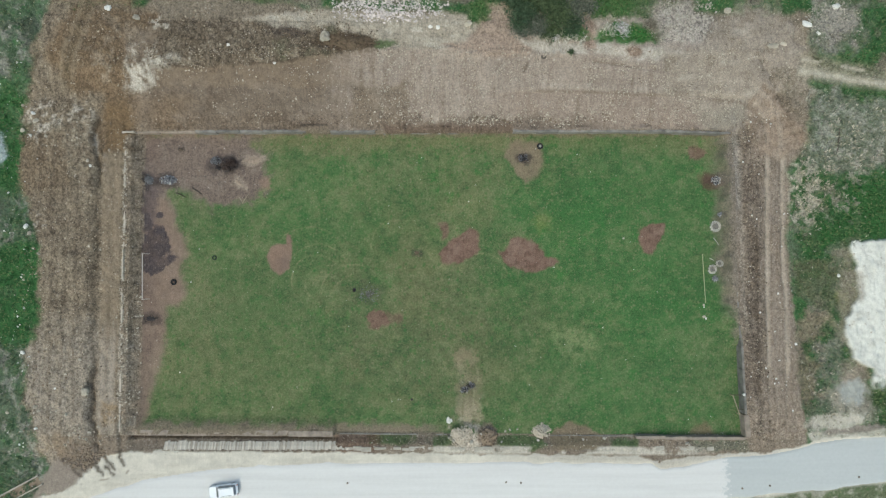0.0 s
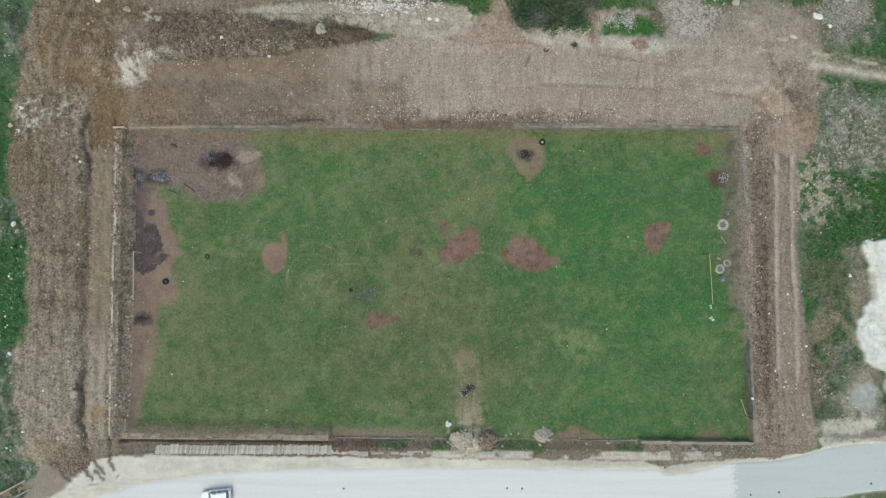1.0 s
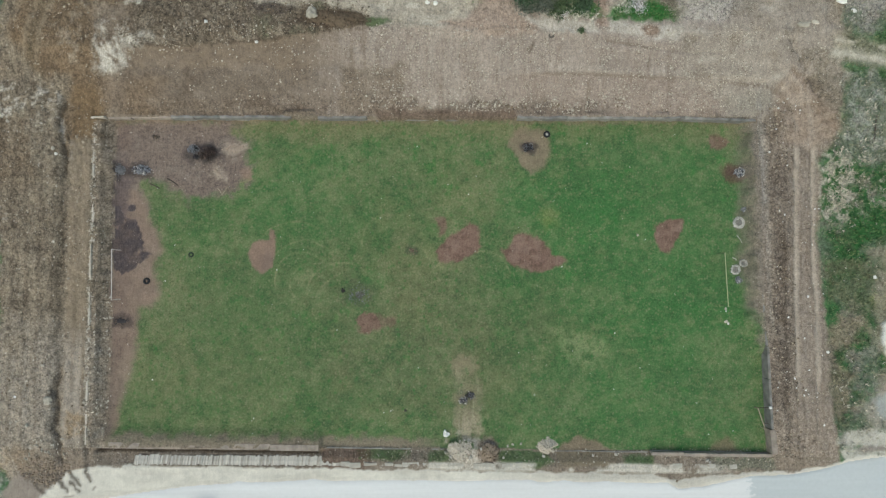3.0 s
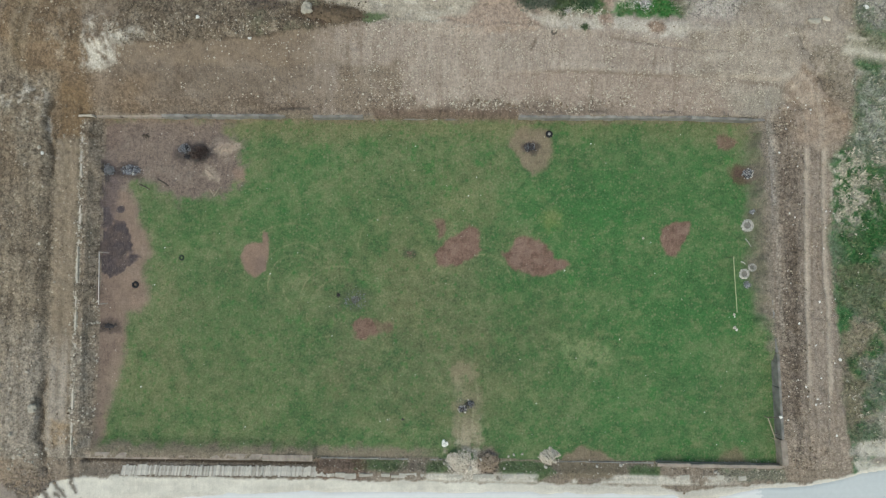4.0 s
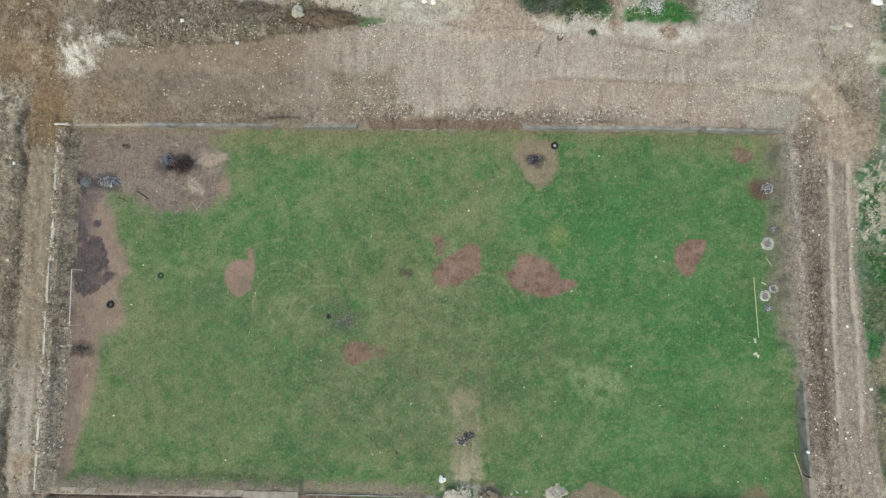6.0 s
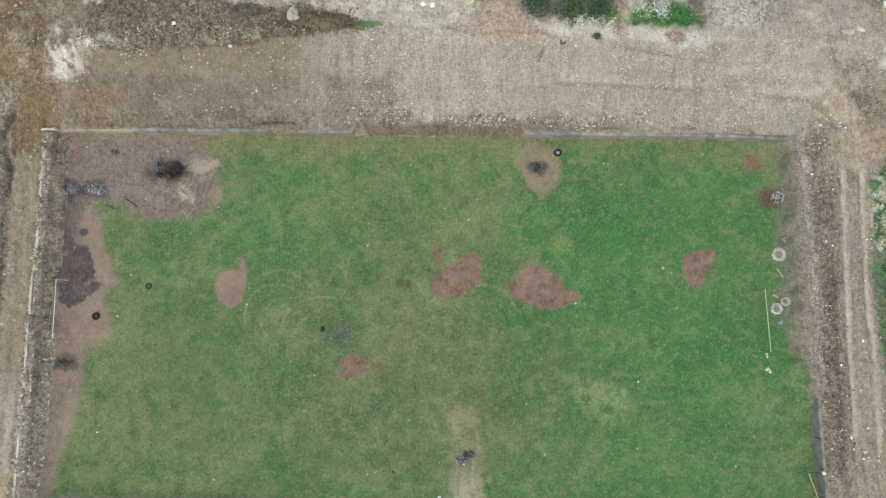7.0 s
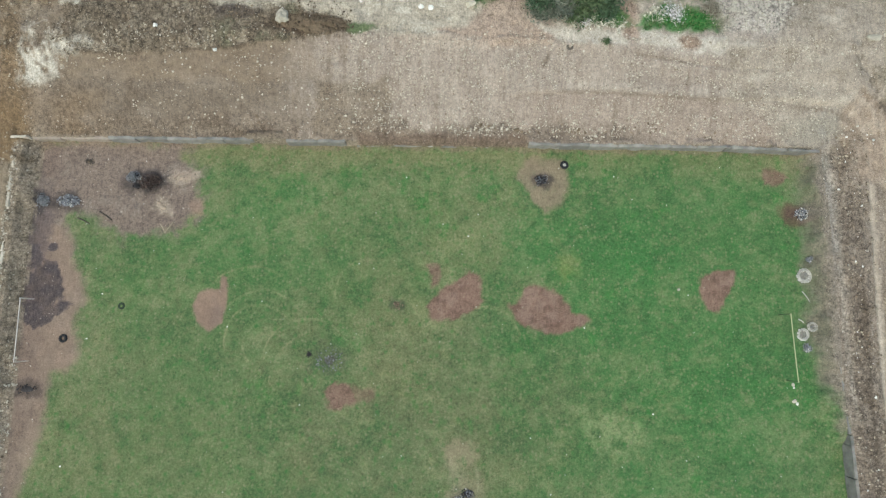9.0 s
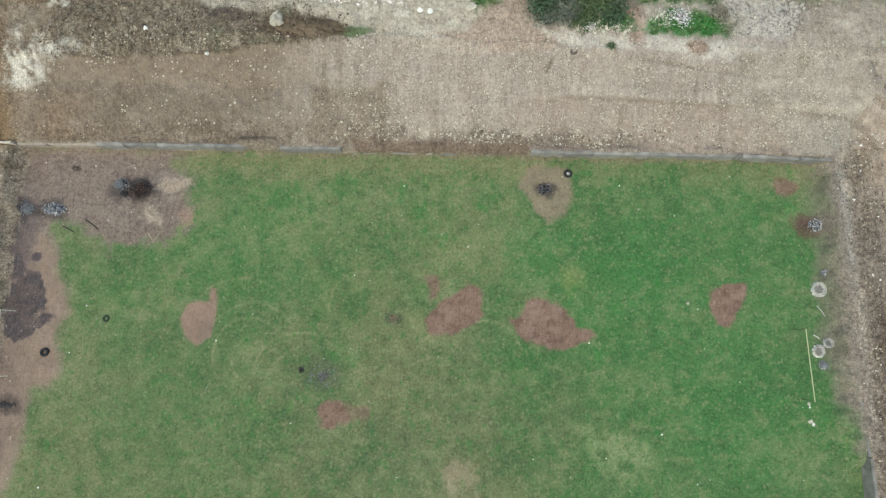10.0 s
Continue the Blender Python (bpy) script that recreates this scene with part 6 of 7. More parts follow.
heap("spoil_mound", 3.0, -26.6, 1.9, 1.5, 0.22, RUBBLE, "pale heap of crushed rubble on the ramp", "rubble heap", 34, 10)
heap("spoil_mound", 6.9, -26.9, 1.6, 1.3, 0.3, SOIL, "brown heap of soil and rubble beside the ramp", "rubble heap", 35, 0, lumps=CLOD)
heap("soil_mound", -14.6, 35.0, 4.4, 1.0, 0.4, DARK_CLOD, "low dark brown heap of clods at the slope's top", "soil heap", 36, -3, lumps=DARK_CLOD)


# ---------------------------------------------------------------- single rocks
rock("white_stone", 1.0, -24.45, 0.5, 0.32, 0.26, WHITE_STONE, "bright white limestone block on grass", "stone", 1, 15)
rock("white_stone", 0.75, -24.1, 0.22, 0.34, 0.22, WHITE_STONE, "bright white limestone lump on grass", "stone", 2, -20)
rock("white_stone", 42.2, -6.25, 0.17, 0.2, 0.14, STONE, "pale stone beside the goal post", "stone", 3)
rock("white_stone", 42.28, -6.6, 0.12, 0.13, 0.1, WHITE_STONE, "small pale stone beside the goal post", "stone", 23)
rock("white_stone", 42.5, -8.45, 0.2, 0.13, 0.12, WHITE_STONE, "pale broken stone on grass", "stone", 24, 70)
rock("white_stone", 42.2, -8.15, 0.26, 0.2, 0.15, STONE, "pale broken stone on grass", "stone", 4, 30)
rock("white_stone", 29.4, 4.6, 0.18, 0.14, 0.12, STONE, "pale stone lying on grass", "stone", 5, 30)
rock("boulder", -18.05, 35.7, 0.75, 0.85, 0.6, STONE, "grey-white boulder beside dark soil", "boulder", 6, 20)
rock("boulder", 4.1, 37.7, 0.6, 0.42, 0.35, STONE, "pale boulder at the edge of the path", "boulder", 7, 10)
rock("boulder", -0.6, 37.2, 0.34, 0.28, 0.24, WHITE_STONE, "white boulder on the pale path", "boulder", 8)
rock("boulder", -1.8, 37.3, 0.34, 0.26, 0.22, WHITE_STONE, "white boulder on the pale path", "boulder", 9)
rock("boulder", 51.9, 34.4, 0.85, 0.45, 0.25, STONE, "flat pale slab of stone on dirt", "boulder", 10, 10)
rock("boulder", 53.6, 34.7, 0.55, 0.25, 0.2, STONE, "flat pale slab of stone on dirt", "boulder", 11, -15)
rock("boulder", 57.2, 37.7, 0.75, 0.42, 0.3, WHITE_STONE, "white stone slab among weeds", "boulder", 12, -15)
rock("boulder", 59.0, 36.3, 0.42, 0.22, 0.2, WHITE_STONE, "white stone slab among weeds", "boulder", 13, -40)
rock("boulder", 61.9, 40.6, 0.6, 0.45, 0.3, WHITE_STONE, "white stone slab among weeds", "boulder", 14, 30)
rock("boulder", -55.2, -18.9, 0.6, 0.5, 0.4, STONE, "pale boulder on the dug earth bank", "boulder", 15)
rock("boulder", -51.5, 40.2, 0.5, 0.45, 0.3, WHITE_STONE, "white stone at the edge of the grass", "boulder", 16)
rock("boulder", -47.1, 38.7, 0.55, 0.4, 0.3, STONE, "pale stone on orange soil", "boulder", 17)
rock("boulder", -33.0, 34.5, 0.26, 0.24, 0.2, WHITE_STONE, "white stone on brown soil", "boulder", 18)
rock("boulder", -26.0, 31.8, 0.26, 0.2, 0.2, WHITE_STONE, "white stone on brown soil", "boulder", 19)
rock("boulder", 63.2, -1.6, 0.28, 0.28, 0.22, WHITE_STONE, "white stone among green weeds", "boulder", 20)
rock("boulder", 55.9, -12.4, 0.2, 0.18, 0.16, WHITE_STONE, "white stone beside the wheel ruts", "boulder", 21)
rock("boulder", 44.8, 39.9, 0.5, 0.5, 0.3, STONE, "pale stone on the dirt", "boulder", 22)
for k, (x, y, s) in enumerate(((-64.0, 24.4, 0.55), (-63.7, 23.2, 0.75), (-65.8, 21.8, 0.6), (-64.4, 20.9, 0.4), (-62.0, 20.8, 0.42), (-66.0, 25.8, 0.45), (-64.6, 6.6, 0.7), (-64.0, 5.6, 0.6), (-63.4, 6.9, 0.45), (-64.6, -12.8, 0.6), (-62.3, -21.0, 0.6), (-61.8, -21.6, 0.5), (-59.5, -18.3, 0.32), (-57.8, -22.3, 0.42), (-56.0, -14.0, 0.4), (-62.2, -24.3, 0.45), (-60.0, -21.9, 0.35), (-55.7, 17.0, 0.45), (-55.3, 16.2, 0.4), (-57.4, 20.6, 0.3), (-69.0, 1.4, 0.4), (-68.0, 12.0, 0.3), (-66.7, -4.0, 0.3), (-67.0, -22.0, 0.4))):
    rock("boulder", x, y, s * 0.62, s * 0.45, s * 0.4, STONE if k % 3 else WHITE_STONE, "pale limestone block on the dug earth bank", "boulder", 40 + k, k * 37, group="blocks on the west bank")
for k, (x, y, s) in enumerate(((2.0, -26.0, 0.3), (4.4, -27.4, 0.35), (5.9, -26.3, 0.24), (1.6, -27.3, 0.28), (6.9, -26.9, 0.3), (9.9, -26.1, 0.2), (10.6, -25.9, 0.2), (11.8, -25.8, 0.18), (9.2, -27.6, 0.2), (22.2, -27.4, 0.22), (25.6, -27.3, 0.3), (38.5, -28.0, 0.28), (38.9, -28.2, 0.22), (15.0, -27.4, 0.26))):
    rock("concrete_chunk", x, y, s, s * 0.75, s * 0.55, PALE_CONCRETE, "broken lump of pale concrete beside the pitch", "concrete chunk", 80 + k, k * 53, group="concrete chunks")


for k, (x, y, s) in enumerate(((9.9, 23.5, 0.45), (10.6, 23.3, 0.3), (17.4, 23.6, 0.4), (18.2, 23.3, 0.28), (-21.4, 24.6, 0.35), (-21.2, 23.9, 0.3), (5.6, 24.0, 0.35), (12.6, 23.2, 0.3))):
    rock("soil_lump", x, y, s * 0.75, s * 0.45, s * 0.4, CLOD, "dark lump of soil at the foot of the slope", "soil lump", 160 + k, k * 41, group="lumps at the slope foot")
for k, (x, y) in enumerate(((-15.0, -33.6), (9.8, -33.7), (12.1, -33.8), (47.0, -35.0), (51.4, -34.6), (34.0, -30.8), (65.6, -33.4))):
    rock("dark_stone", x, y, 0.16, 0.13, 0.1, CLOD, "small dark stone on the white road", "stone", 140 + k, k * 40, z=1.1, group="stones on the road")


# ---------------------------------------------------------------- sticks, pole, broken frame
def stick(name, a, b, r, material, label, category):
    bm = bmesh.new()
    a, b = Vector(a), Vector(b)
    mid = (a + b) / 2 + Vector((0.05, 0.03, 0.02))
    tube(bm, [a - a, mid - a, b - a], [r, r * 0.9, r * 0.6], 8)
    ob = part(name, bm, material)
    ob.location = a
    return tagged(ob, label, category)


stick("branch", (-32.3, 10.5, 0.06), (-31.4, 11.9, 0.10), 0.07, WOOD, "bleached branch lying on bare soil", "branch")
stick("branch", (-32.9, 11.6, 0.06), (-32.3, 10.7, 0.12), 0.06, WOOD, "bleached branch lying on bare soil", "branch")
stick("branch", (-40.4, 13.0, 0.06), (-38.8, 12.0, 0.08), 0.10, BARK, "dark branch lying on bare soil", "branch")
stick("branch", (-42.9, 12.2, 0.06), (-41.4, 11.5, 0.08), 0.08, BARK, "dark branch lying on bare soil", "branch")
stick("wooden_pole", (63.1, 23.4, ground_z(63.1, 23.4) + 0.1), (63.0, 18.0, ground_z(63, 18) + 0.1), 0.11, BARK, "dark wooden pole fallen among dry weeds", "pole")
stick("branch", (44.1, 4.6, 0.05), (44.9, 3.4, 0.09), 0.06, PALE_ASH, "pale burnt stick beside wire rings", "branch")
stick("branch", (43.4, 1.3, 0.05), (44.0, 0.9, 0.08), 0.07, PALE_ASH, "pale burnt stick beside wire rings", "branch")

bf = thing("broken_frame", 46.75, -22.0, 0, 0, "broken pale timber frame leaning on the wall", "broken frame")
for nm, a, b, r, mt in (("rail", (-0.75, 1.45, 1.05), (0.25, -1.55, 1.0), 0.075, WOOD), ("leg", (-0.7, 1.4, -0.05), (-0.75, 1.45, 1.1), 0.07, WOOD), ("leg", (0.2, -1.5, -0.05), (0.25, -1.55, 1.05), 0.07, WOOD),
                        ("brace", (-0.75, 1.5, 1.0), (1.5, 1.65, 1.3), 0.06, BARK), ("brace", (-0.1, -0.6, 1.0), (1.55, -0.95, 1.35), 0.06, BARK)):
    bm = bmesh.new()
    tube(bm, [a, b], [r, r], 8)
    part(nm, bm, mt, bf)
rock("white_stone", 47.4, -20.3, 0.22, 0.2, 0.16, WHITE_STONE, "white stone on top of the wall", "stone", 120, z=1.62)


# ---------------------------------------------------------------- kerb and drain
kb = thing("kerb", 0, 0, 0, 0, "broken line of pale kerb stones along the road", "kerb", kind="structure")
rng = random.Random(5)
x = -13.5
while x < 46:
    d = rng.uniform(0.8, 1.7)
    if rng.random() < (0.85 if x < 12 else 0.4):
        bm = bmesh.new()
        box(bm, d - 0.04, 0.6 * rng.uniform(0.6, 1.3), 0.3, bevel=0.05)
        o = part("kerb_stone", bm, PALE_CONCRETE, kb)
        o.matrix_local = pose(x, -28.5 - 0.006 * x + rng.uniform(-0.1, 0.1), 0.9 + rng.uniform(-0.05, 0.05), rng.uniform(-4, 4), rng.uniform(-3, 3), rng.uniform(-4, 4))
    x += d

sf = thing("stone_facing", 0, 0, 0, 0, "sloping row of pale upright facing stones behind the trench", "stone facing", kind="structure")
blocks = []
for k in range(8):
    bm = bmesh.new()
    box(bm, 0.16 + 0.025 * k, 1.15 + 0.07 * (k % 4), 0.16, bevel=0.02)
    for v in bm.verts:
        v.co += 0.03 * noise.noise_vector(v.co * 3 + Vector((k * 5.0, 0, 0)))
    me = bpy.data.meshes.new("facing_stone")
    bm.to_mesh(me)
    bm.free()
    me.materials.append(FACING_PALE if k % 3 else FACING_GREY)
    blocks.append(me)
x = -43.7
while x < -13.6:
    k = rng.randrange(8)
    d = 0.12 + 0.025 * k
    o = new("facing_stone", blocks[k])
    o.parent = sf
    o.matrix_local = pose(x + d / 2, south(x) - 1.95 + 0.008 * (x + 28) + rng.uniform(-0.1, 0.1), 0.8 + rng.uniform(-0.05, 0.05), -21 + rng.uniform(-3, 3), rng.uniform(-5, 5), rng.uniform(-4, 4))
    x += d + rng.uniform(-0.02, 0.03)

dr = thing("drain_channel", -66.2, -34.6, 0.9, 28.0, "long pale concrete drain channel beside the road", "drain channel")
for y0, w, h, mt in ((0.75, 0.24, 0.55, PALE_CONCRETE), (-0.75, 0.15, 0.5, PALE_CONCRETE), (0.0, 1.3, 0.2, SOIL)):
    bm = bmesh.new()
    box(bm, 9.6, w, h, (-0.6 if y0 else -0.4, y0, h / 2 - 0.1), bevel=0.03)
    part("side_wall" if y0 else "channel_floor", bm, mt, dr)


# ---------------------------------------------------------------- car
CAR_PAINT = plain("white_car_paint", rgb(236, 238, 240), 0.3, 0.03, 1.0, 0.0)
# the grey base stands in for overcast sky mirrored in the glass
GLASS_SKY = plain("sky_grey_car_glass", rgb(112, 116, 120), 0.06, 0.1, 1.0, 0.0)
GLASS_SKY.node_tree.nodes["Principled BSDF"].inputs["Specular IOR Level"].default_value = 1.0
TRIM = plain("black_trim", rgb(28, 28, 30), 0.5, 0.1, 3.0, 0.1)
CHROME = plain("grey_alloy", rgb(150, 152, 156), 0.35, 0.1, 4.0, 0.0, metal=0.8)
LAMP = plain("clear_lamp", rgb(210, 214, 218), 0.15, 0.05, 2.0, 0.0)
REDLAMP = plain("red_lamp", rgb(140, 24, 22), 0.2, 0.1, 2.0, 0.0)


def loft(bm, sections):
    """Skin over rings of (x, [(y, z), ...])."""
    rings_ = [[bm.verts.new((sx, a, b)) for a, b in ring_] for sx, ring_ in sections]
    n = len(rings_[0])
    for r0, r1 in zip(rings_, rings_[1:]):
        for k in range(n):
            bm.faces.new((r0[k], r0[(k + 1) % n], r1[(k + 1) % n], r1[k]))
    bm.faces.new(rings_[0][::-1])
    bm.faces.new(rings_[-1])
    bmesh.ops.recalc_face_normals(bm, faces=bm.faces)


def car(x, y, z, turn):
    c = thing("car", x, y, z, turn, "white estate car driving on the limestone road", "car")
    hull = lambda w, lo, hi: [(-w, lo + 0.08), (-w * 0.96, lo), (w * 0.96, lo), (w, lo + 0.08), (w, hi - 0.14), (w * 0.9, hi), (-w * 0.9, hi), (-w, hi - 0.14)]
    bm = bmesh.new()
    loft(bm, [(2.22, hull(0.66, 0.32, 0.62)), (2.1, hull(0.82, 0.24, 0.74)), (1.6, hull(0.88, 0.2, 0.86)), (0.9, hull(0.9, 0.2, 0.95)), (-1.0, hull(0.9, 0.2, 0.98)), (-1.9, hull(0.87, 0.22, 0.96)), (-2.15, hull(0.8, 0.3, 0.86)), (-2.22, hull(0.7, 0.36, 0.7))])
    body = part("body", bm, CAR_PAINT, c)
    cab = lambda w, t, lo, hi: [(-w, lo), (w, lo), (w, lo + 0.05), (t, hi - 0.06), (t * 0.88, hi), (-t * 0.88, hi), (-t, hi - 0.06), (-w, lo + 0.05)]
    bm = bmesh.new()
    loft(bm, [(1.0, cab(0.80, 0.76, 0.88, 0.99)), (0.35, cab(0.84, 0.66, 0.9, 1.40)), (-0.6, cab(0.84, 0.67, 0.9, 1.45)), (-1.55, cab(0.82, 0.64, 0.9, 1.40)), (-1.98, cab(0.76, 0.7, 0.9, 1.0))])
    part("windows", bm, GLASS_SKY, c, "glass all round the cabin, the sky's grey painted in")
    bm = bmesh.new()
    box(bm, 2.3, 1.3, 0.06, (-0.65, 0, 1.44), bevel=0.02)
    part("roof", bm, CAR_PAINT, c)
    for s in (-1, 1):
        bm = bmesh.new()
        tube(bm, [(0.2, s * 0.56, 1.46), (0.1, s * 0.56, 1.53), (-1.4, s * 0.56, 1.52), (-1.5, s * 0.56, 1.45)], [0.02] * 4, 6)
        part("roof_rail", bm, TRIM, c)
        for px in (0.75, -0.2, -1.15):
            bm = bmesh.new()
            tube(bm, [(px, s * 0.845, 0.9), (px - 0.22, s * 0.68, 1.42)], [0.04, 0.035], 6)
            part("pillar", bm, CAR_PAINT, c)
        bm = bmesh.new()
        box(bm, 0.14, 0.2, 0.12, (0.72, s * 1.0, 0.98), bevel=0.03)
        part("mirror", bm, CAR_PAINT, c)
        bm = bmesh.new()
        box(bm, 0.28, 0.3, 0.14, (2.08, s * 0.6, 0.66), (0, 0, -18 * s), bevel=0.03)
        part("headlight", bm, LAMP, c)
        bm = bmesh.new()
        box(bm, 0.16, 0.16, 0.3, (-2.14, s * 0.68, 0.74), bevel=0.03)
        part("tail_light", bm, REDLAMP, c)
        for px in (1.35, -1.35):
            w = thing("wheel", 0, 0)
            w.parent = c
            w.matrix_world = c.matrix_world @ pose(px, s * 0.8, 0.31, 90, 0, 0)
            w.matrix_parent_inverse = Matrix()
            w.matrix_local = pose(px, s * 0.8, 0.31, 90, 0, 0)
            bm = bmesh.new()
            torus(bm, 0.22, 0.09, seg=24, sides=8, flat=1.1)
            part("tyre", bm, RUBBER, w)
            bm = bmesh.new()
            bmesh.ops.create_cone(bm, cap_ends=True, segments=20, radius1=0.17, radius2=0.17, depth=0.14)
            part("rim", bm, CHROME, w)
    for px, nm, ln in ((2.2, "bumper", 0.12), (-2.2, "bumper", 0.12)):
        bm = bmesh.new()
        box(bm, ln, 1.4, 0.16, (px, 0, 0.42), bevel=0.04)
        part(nm, bm, TRIM, c)
    return c


car(-34.0, -34.35, 1.11, 186.5)


# ---------------------------------------------------------------- shrubs
def leaf_cloud(points, size, seed, up=0.3):
    """Small leaves, two triangles each, about the given points."""
    rng = np.random.default_rng(seed)
    n = len(points)
    d1 = rng.normal(size=(n, 3))
    d1[:, 2] = d1[:, 2] * 0.5 + up
    d1 /= np.linalg.norm(d1, axis=1)[:, None]
    d2 = np.cross(d1, rng.normal(size=(n, 3)))
    d2 /= np.linalg.norm(d2, axis=1)[:, None]
    s = (size * rng.uniform(0.6, 1.5, n))[:, None]
    v = np.stack([points - d1 * s, points + d2 * s * 0.35, points + d1 * s, points - d2 * s * 0.35], 1)
    f = np.arange(n * 4).reshape(n, 4)
    return v.reshape(-1, 3), f


def shrub(x, y, r, tall, material, label, seed, leaves=2600, size=0.13, bare=False, name="shrub"):
    """A many-stemmed shrub: stems from one foot, clumps of leaves at their ends."""
    z = ground_z(x, y)
    t = thing(name, x, y, z, 0, label, "shrub", "shrubs")
    rng = random.Random(seed)
    nr = np.random.default_rng(seed)
    tips = []
    bm = bmesh.new()
    for k in range(16 if not bare else 34):
        a, f = rng.uniform(0, 2 * math.pi), rng.uniform(0.25, 1.0)
        h = tall * math.sqrt(max(0.1, 1 - 0.75 * f * f)) * rng.uniform(0.75, 1.1)
        top = Vector((r * 0.82 * f * math.cos(a), r * 0.82 * f * math.sin(a), h * 0.85))
        mid = top * 0.5 + Vector((rng.uniform(-0.15, 0.15), rng.uniform(-0.15, 0.15), h * 0.12))
        tube(bm, [(0.1 * math.cos(a), 0.1 * math.sin(a), -0.1), mid, top], [0.05, 0.03, 0.012], 5)
        tips += [top, mid.lerp(top, 0.5)]
        for j in range(3):
            q = mid.lerp(top, rng.uniform(0.1, 0.9))
            e = q + Vector((rng.uniform(-0.5, 0.5) * r * 0.4, rng.uniform(-0.5, 0.5) * r * 0.4, rng.uniform(0.05, 0.3) * tall))
            tube(bm, [q, e], [0.018, 0.006], 4)
            tips.append(e)
    part("stems", bm, BARK, t)
    if leaves:
        tips_a = np.array([p_[:] for p_ in tips])
        pick = tips_a[nr.integers(0, len(tips_a), leaves)]
        pts = pick + nr.normal(size=(leaves, 3)) * np.array([0.24 * r, 0.24 * r, 0.14 * tall])
        pts[:, 2] = np.clip(pts[:, 2], 0.05, None)
        v, f = leaf_cloud(pts, size, seed)
        o = new("crown", mesh_from("crown", v, f, material))
        o.parent = t
    return t


for k, (x, y, r, h, n) in enumerate(((12.4, 39.0, 2.3, 1.8, 3600), (14.9, 37.9, 2.0, 1.5, 2800), (17.6, 39.3, 2.6, 2.0, 4000), (19.6, 37.6, 1.8, 1.4, 2400), (21.4, 40.2, 2.2, 1.8, 3000), (15.2, 41.0, 2.4, 2.0, 3200), (11.2, 41.5, 1.8, 1.6, 2000), (13.2, 36.9, 1.5, 1.0, 1800), (16.8, 36.6, 1.4, 0.9, 1500))):
    shrub(x, y, r * 1.2, h, (LEAF_DARK, LEAF_GREY, LEAF_OLIVE)[k % 3], ("dark green shrub beside the dirt slope", "grey-green shrub beside the dirt slope", "olive-green shrub beside the dirt slope")[k % 3], 300 + k, int(n * 0.7), 0.2)
shrub(32.5, 37.5, 1.5, 0.9, LEAF_DRY, "brown leafless shrub beside pale rubble", 340, 900, 0.12, bare=True)
shrub(20.1, 33.4, 0.55, 0.4, LEAF_OLIVE, "small green weed clump on the pale strip", 343, 260, 0.12)
shrub(28.1, 36.9, 1.5, 0.6, BLOSSOM, "low bush covered in white blossom", 344, 620, 0.09)
shrub(17.4, 35.9, 1.1, 0.5, BLOSSOM, "low weeds with white blossom below the shrubs", 345, 420, 0.08)
shrub(-34.3, 16.5, 1.25, 1.0, TWIG, "dark scorched leafless shrub on bare soil", 341, 520, 0.14, bare=True)
shrub(-33.9, 16.9, 0.9, 0.7, TWIG, "dark scorched leafless shrub on bare soil", 342, 260, 0.12, bare=True)


# ---------------------------------------------------------------- scattered stuff
def scatter(n, x0, x1, y0, y1, seed, keep=None):
    r = np.random.default_rng(seed)
    x, y = r.uniform(x0, x1, n), r.uniform(y0, y1, n)
    if keep is not None:
        k = keep(x, y) > r.random(n)
        x, y = x[k], y[k]
    return x, y


def stones(name, label, n, zone, lo, hi, material, seed, keep=None, skew=3.5, flat=0.6):
    x, y = scatter(n, *zone, seed, keep)
    s = lo + (hi - lo) * np.random.default_rng(seed + 1).random(len(x)) ** skew
    tagged(new(name, pebbles(name, x, y, s, material, seed + 2, flat=flat)), label, "stones", kind="stuff")


lumpy = lambda x, y: np.clip(0.3 + 1.5 * fbm(x, y, 2.6, 4, 400, 0.7), 0.02, 1)
wb = (-65, -48.2, -28, 24)
stones("loose_stones", "pale limestone pieces strewn over dug earth", 4200, wb, 0.025, 0.15, EARTHY_STONE, 401, lumpy)
stones("loose_stones", "white limestone pieces scattered over dug earth", 260, wb, 0.05, 0.2, STONE, 460, lumpy, 2.5)
stones("soil_clods", "brown clods strewn over dug earth", 1300, wb, 0.05, 0.16, CLOD, 402, lumpy)
eb_ = (47.9, 55.8, -28, 24)
stones("loose_stones", "pale limestone pieces strewn beside wheel ruts", 2400, eb_, 0.025, 0.14, EARTHY_STONE, 403, lumpy)
stones("loose_stones", "white limestone pieces beside wheel ruts", 160, eb_, 0.05, 0.17, WHITE_STONE, 461, lumpy, 2.5)
stones("soil_clods", "brown clods strewn beside wheel ruts", 1500, (48.4, 52.2, -28, 24), 0.04, 0.13, CLOD, 404, lumpy)
stones("soil_clods", "brown clods strewn in wheel ruts", 400, (52.2, 56.8, -28, 24), 0.04, 0.11, CLOD, 405, lumpy)
foot_ = lambda x, y: np.exp(-((y - 23.5 - 0.6 * fbm(x, 0 * x, 4, 3, 406)) / 0.6) ** 2) * (0.3 + 0.7 * ((x > -2) & (x < 28))) * np.clip(0.5 + 1.2 * fbm(x, y, 1.6, 3, 425), 0.08, 1)
stones("loose_stones", "pale stones along the foot of the dirt slope", 11000, (-12, 44, 22.2, 26), 0.035, 0.14, STONE, 407, foot_)
stones("loose_stones", "white chips along the wall crest", 900, (-50.55, -49.85, -25, 21), 0.03, 0.13, STONE, 426)
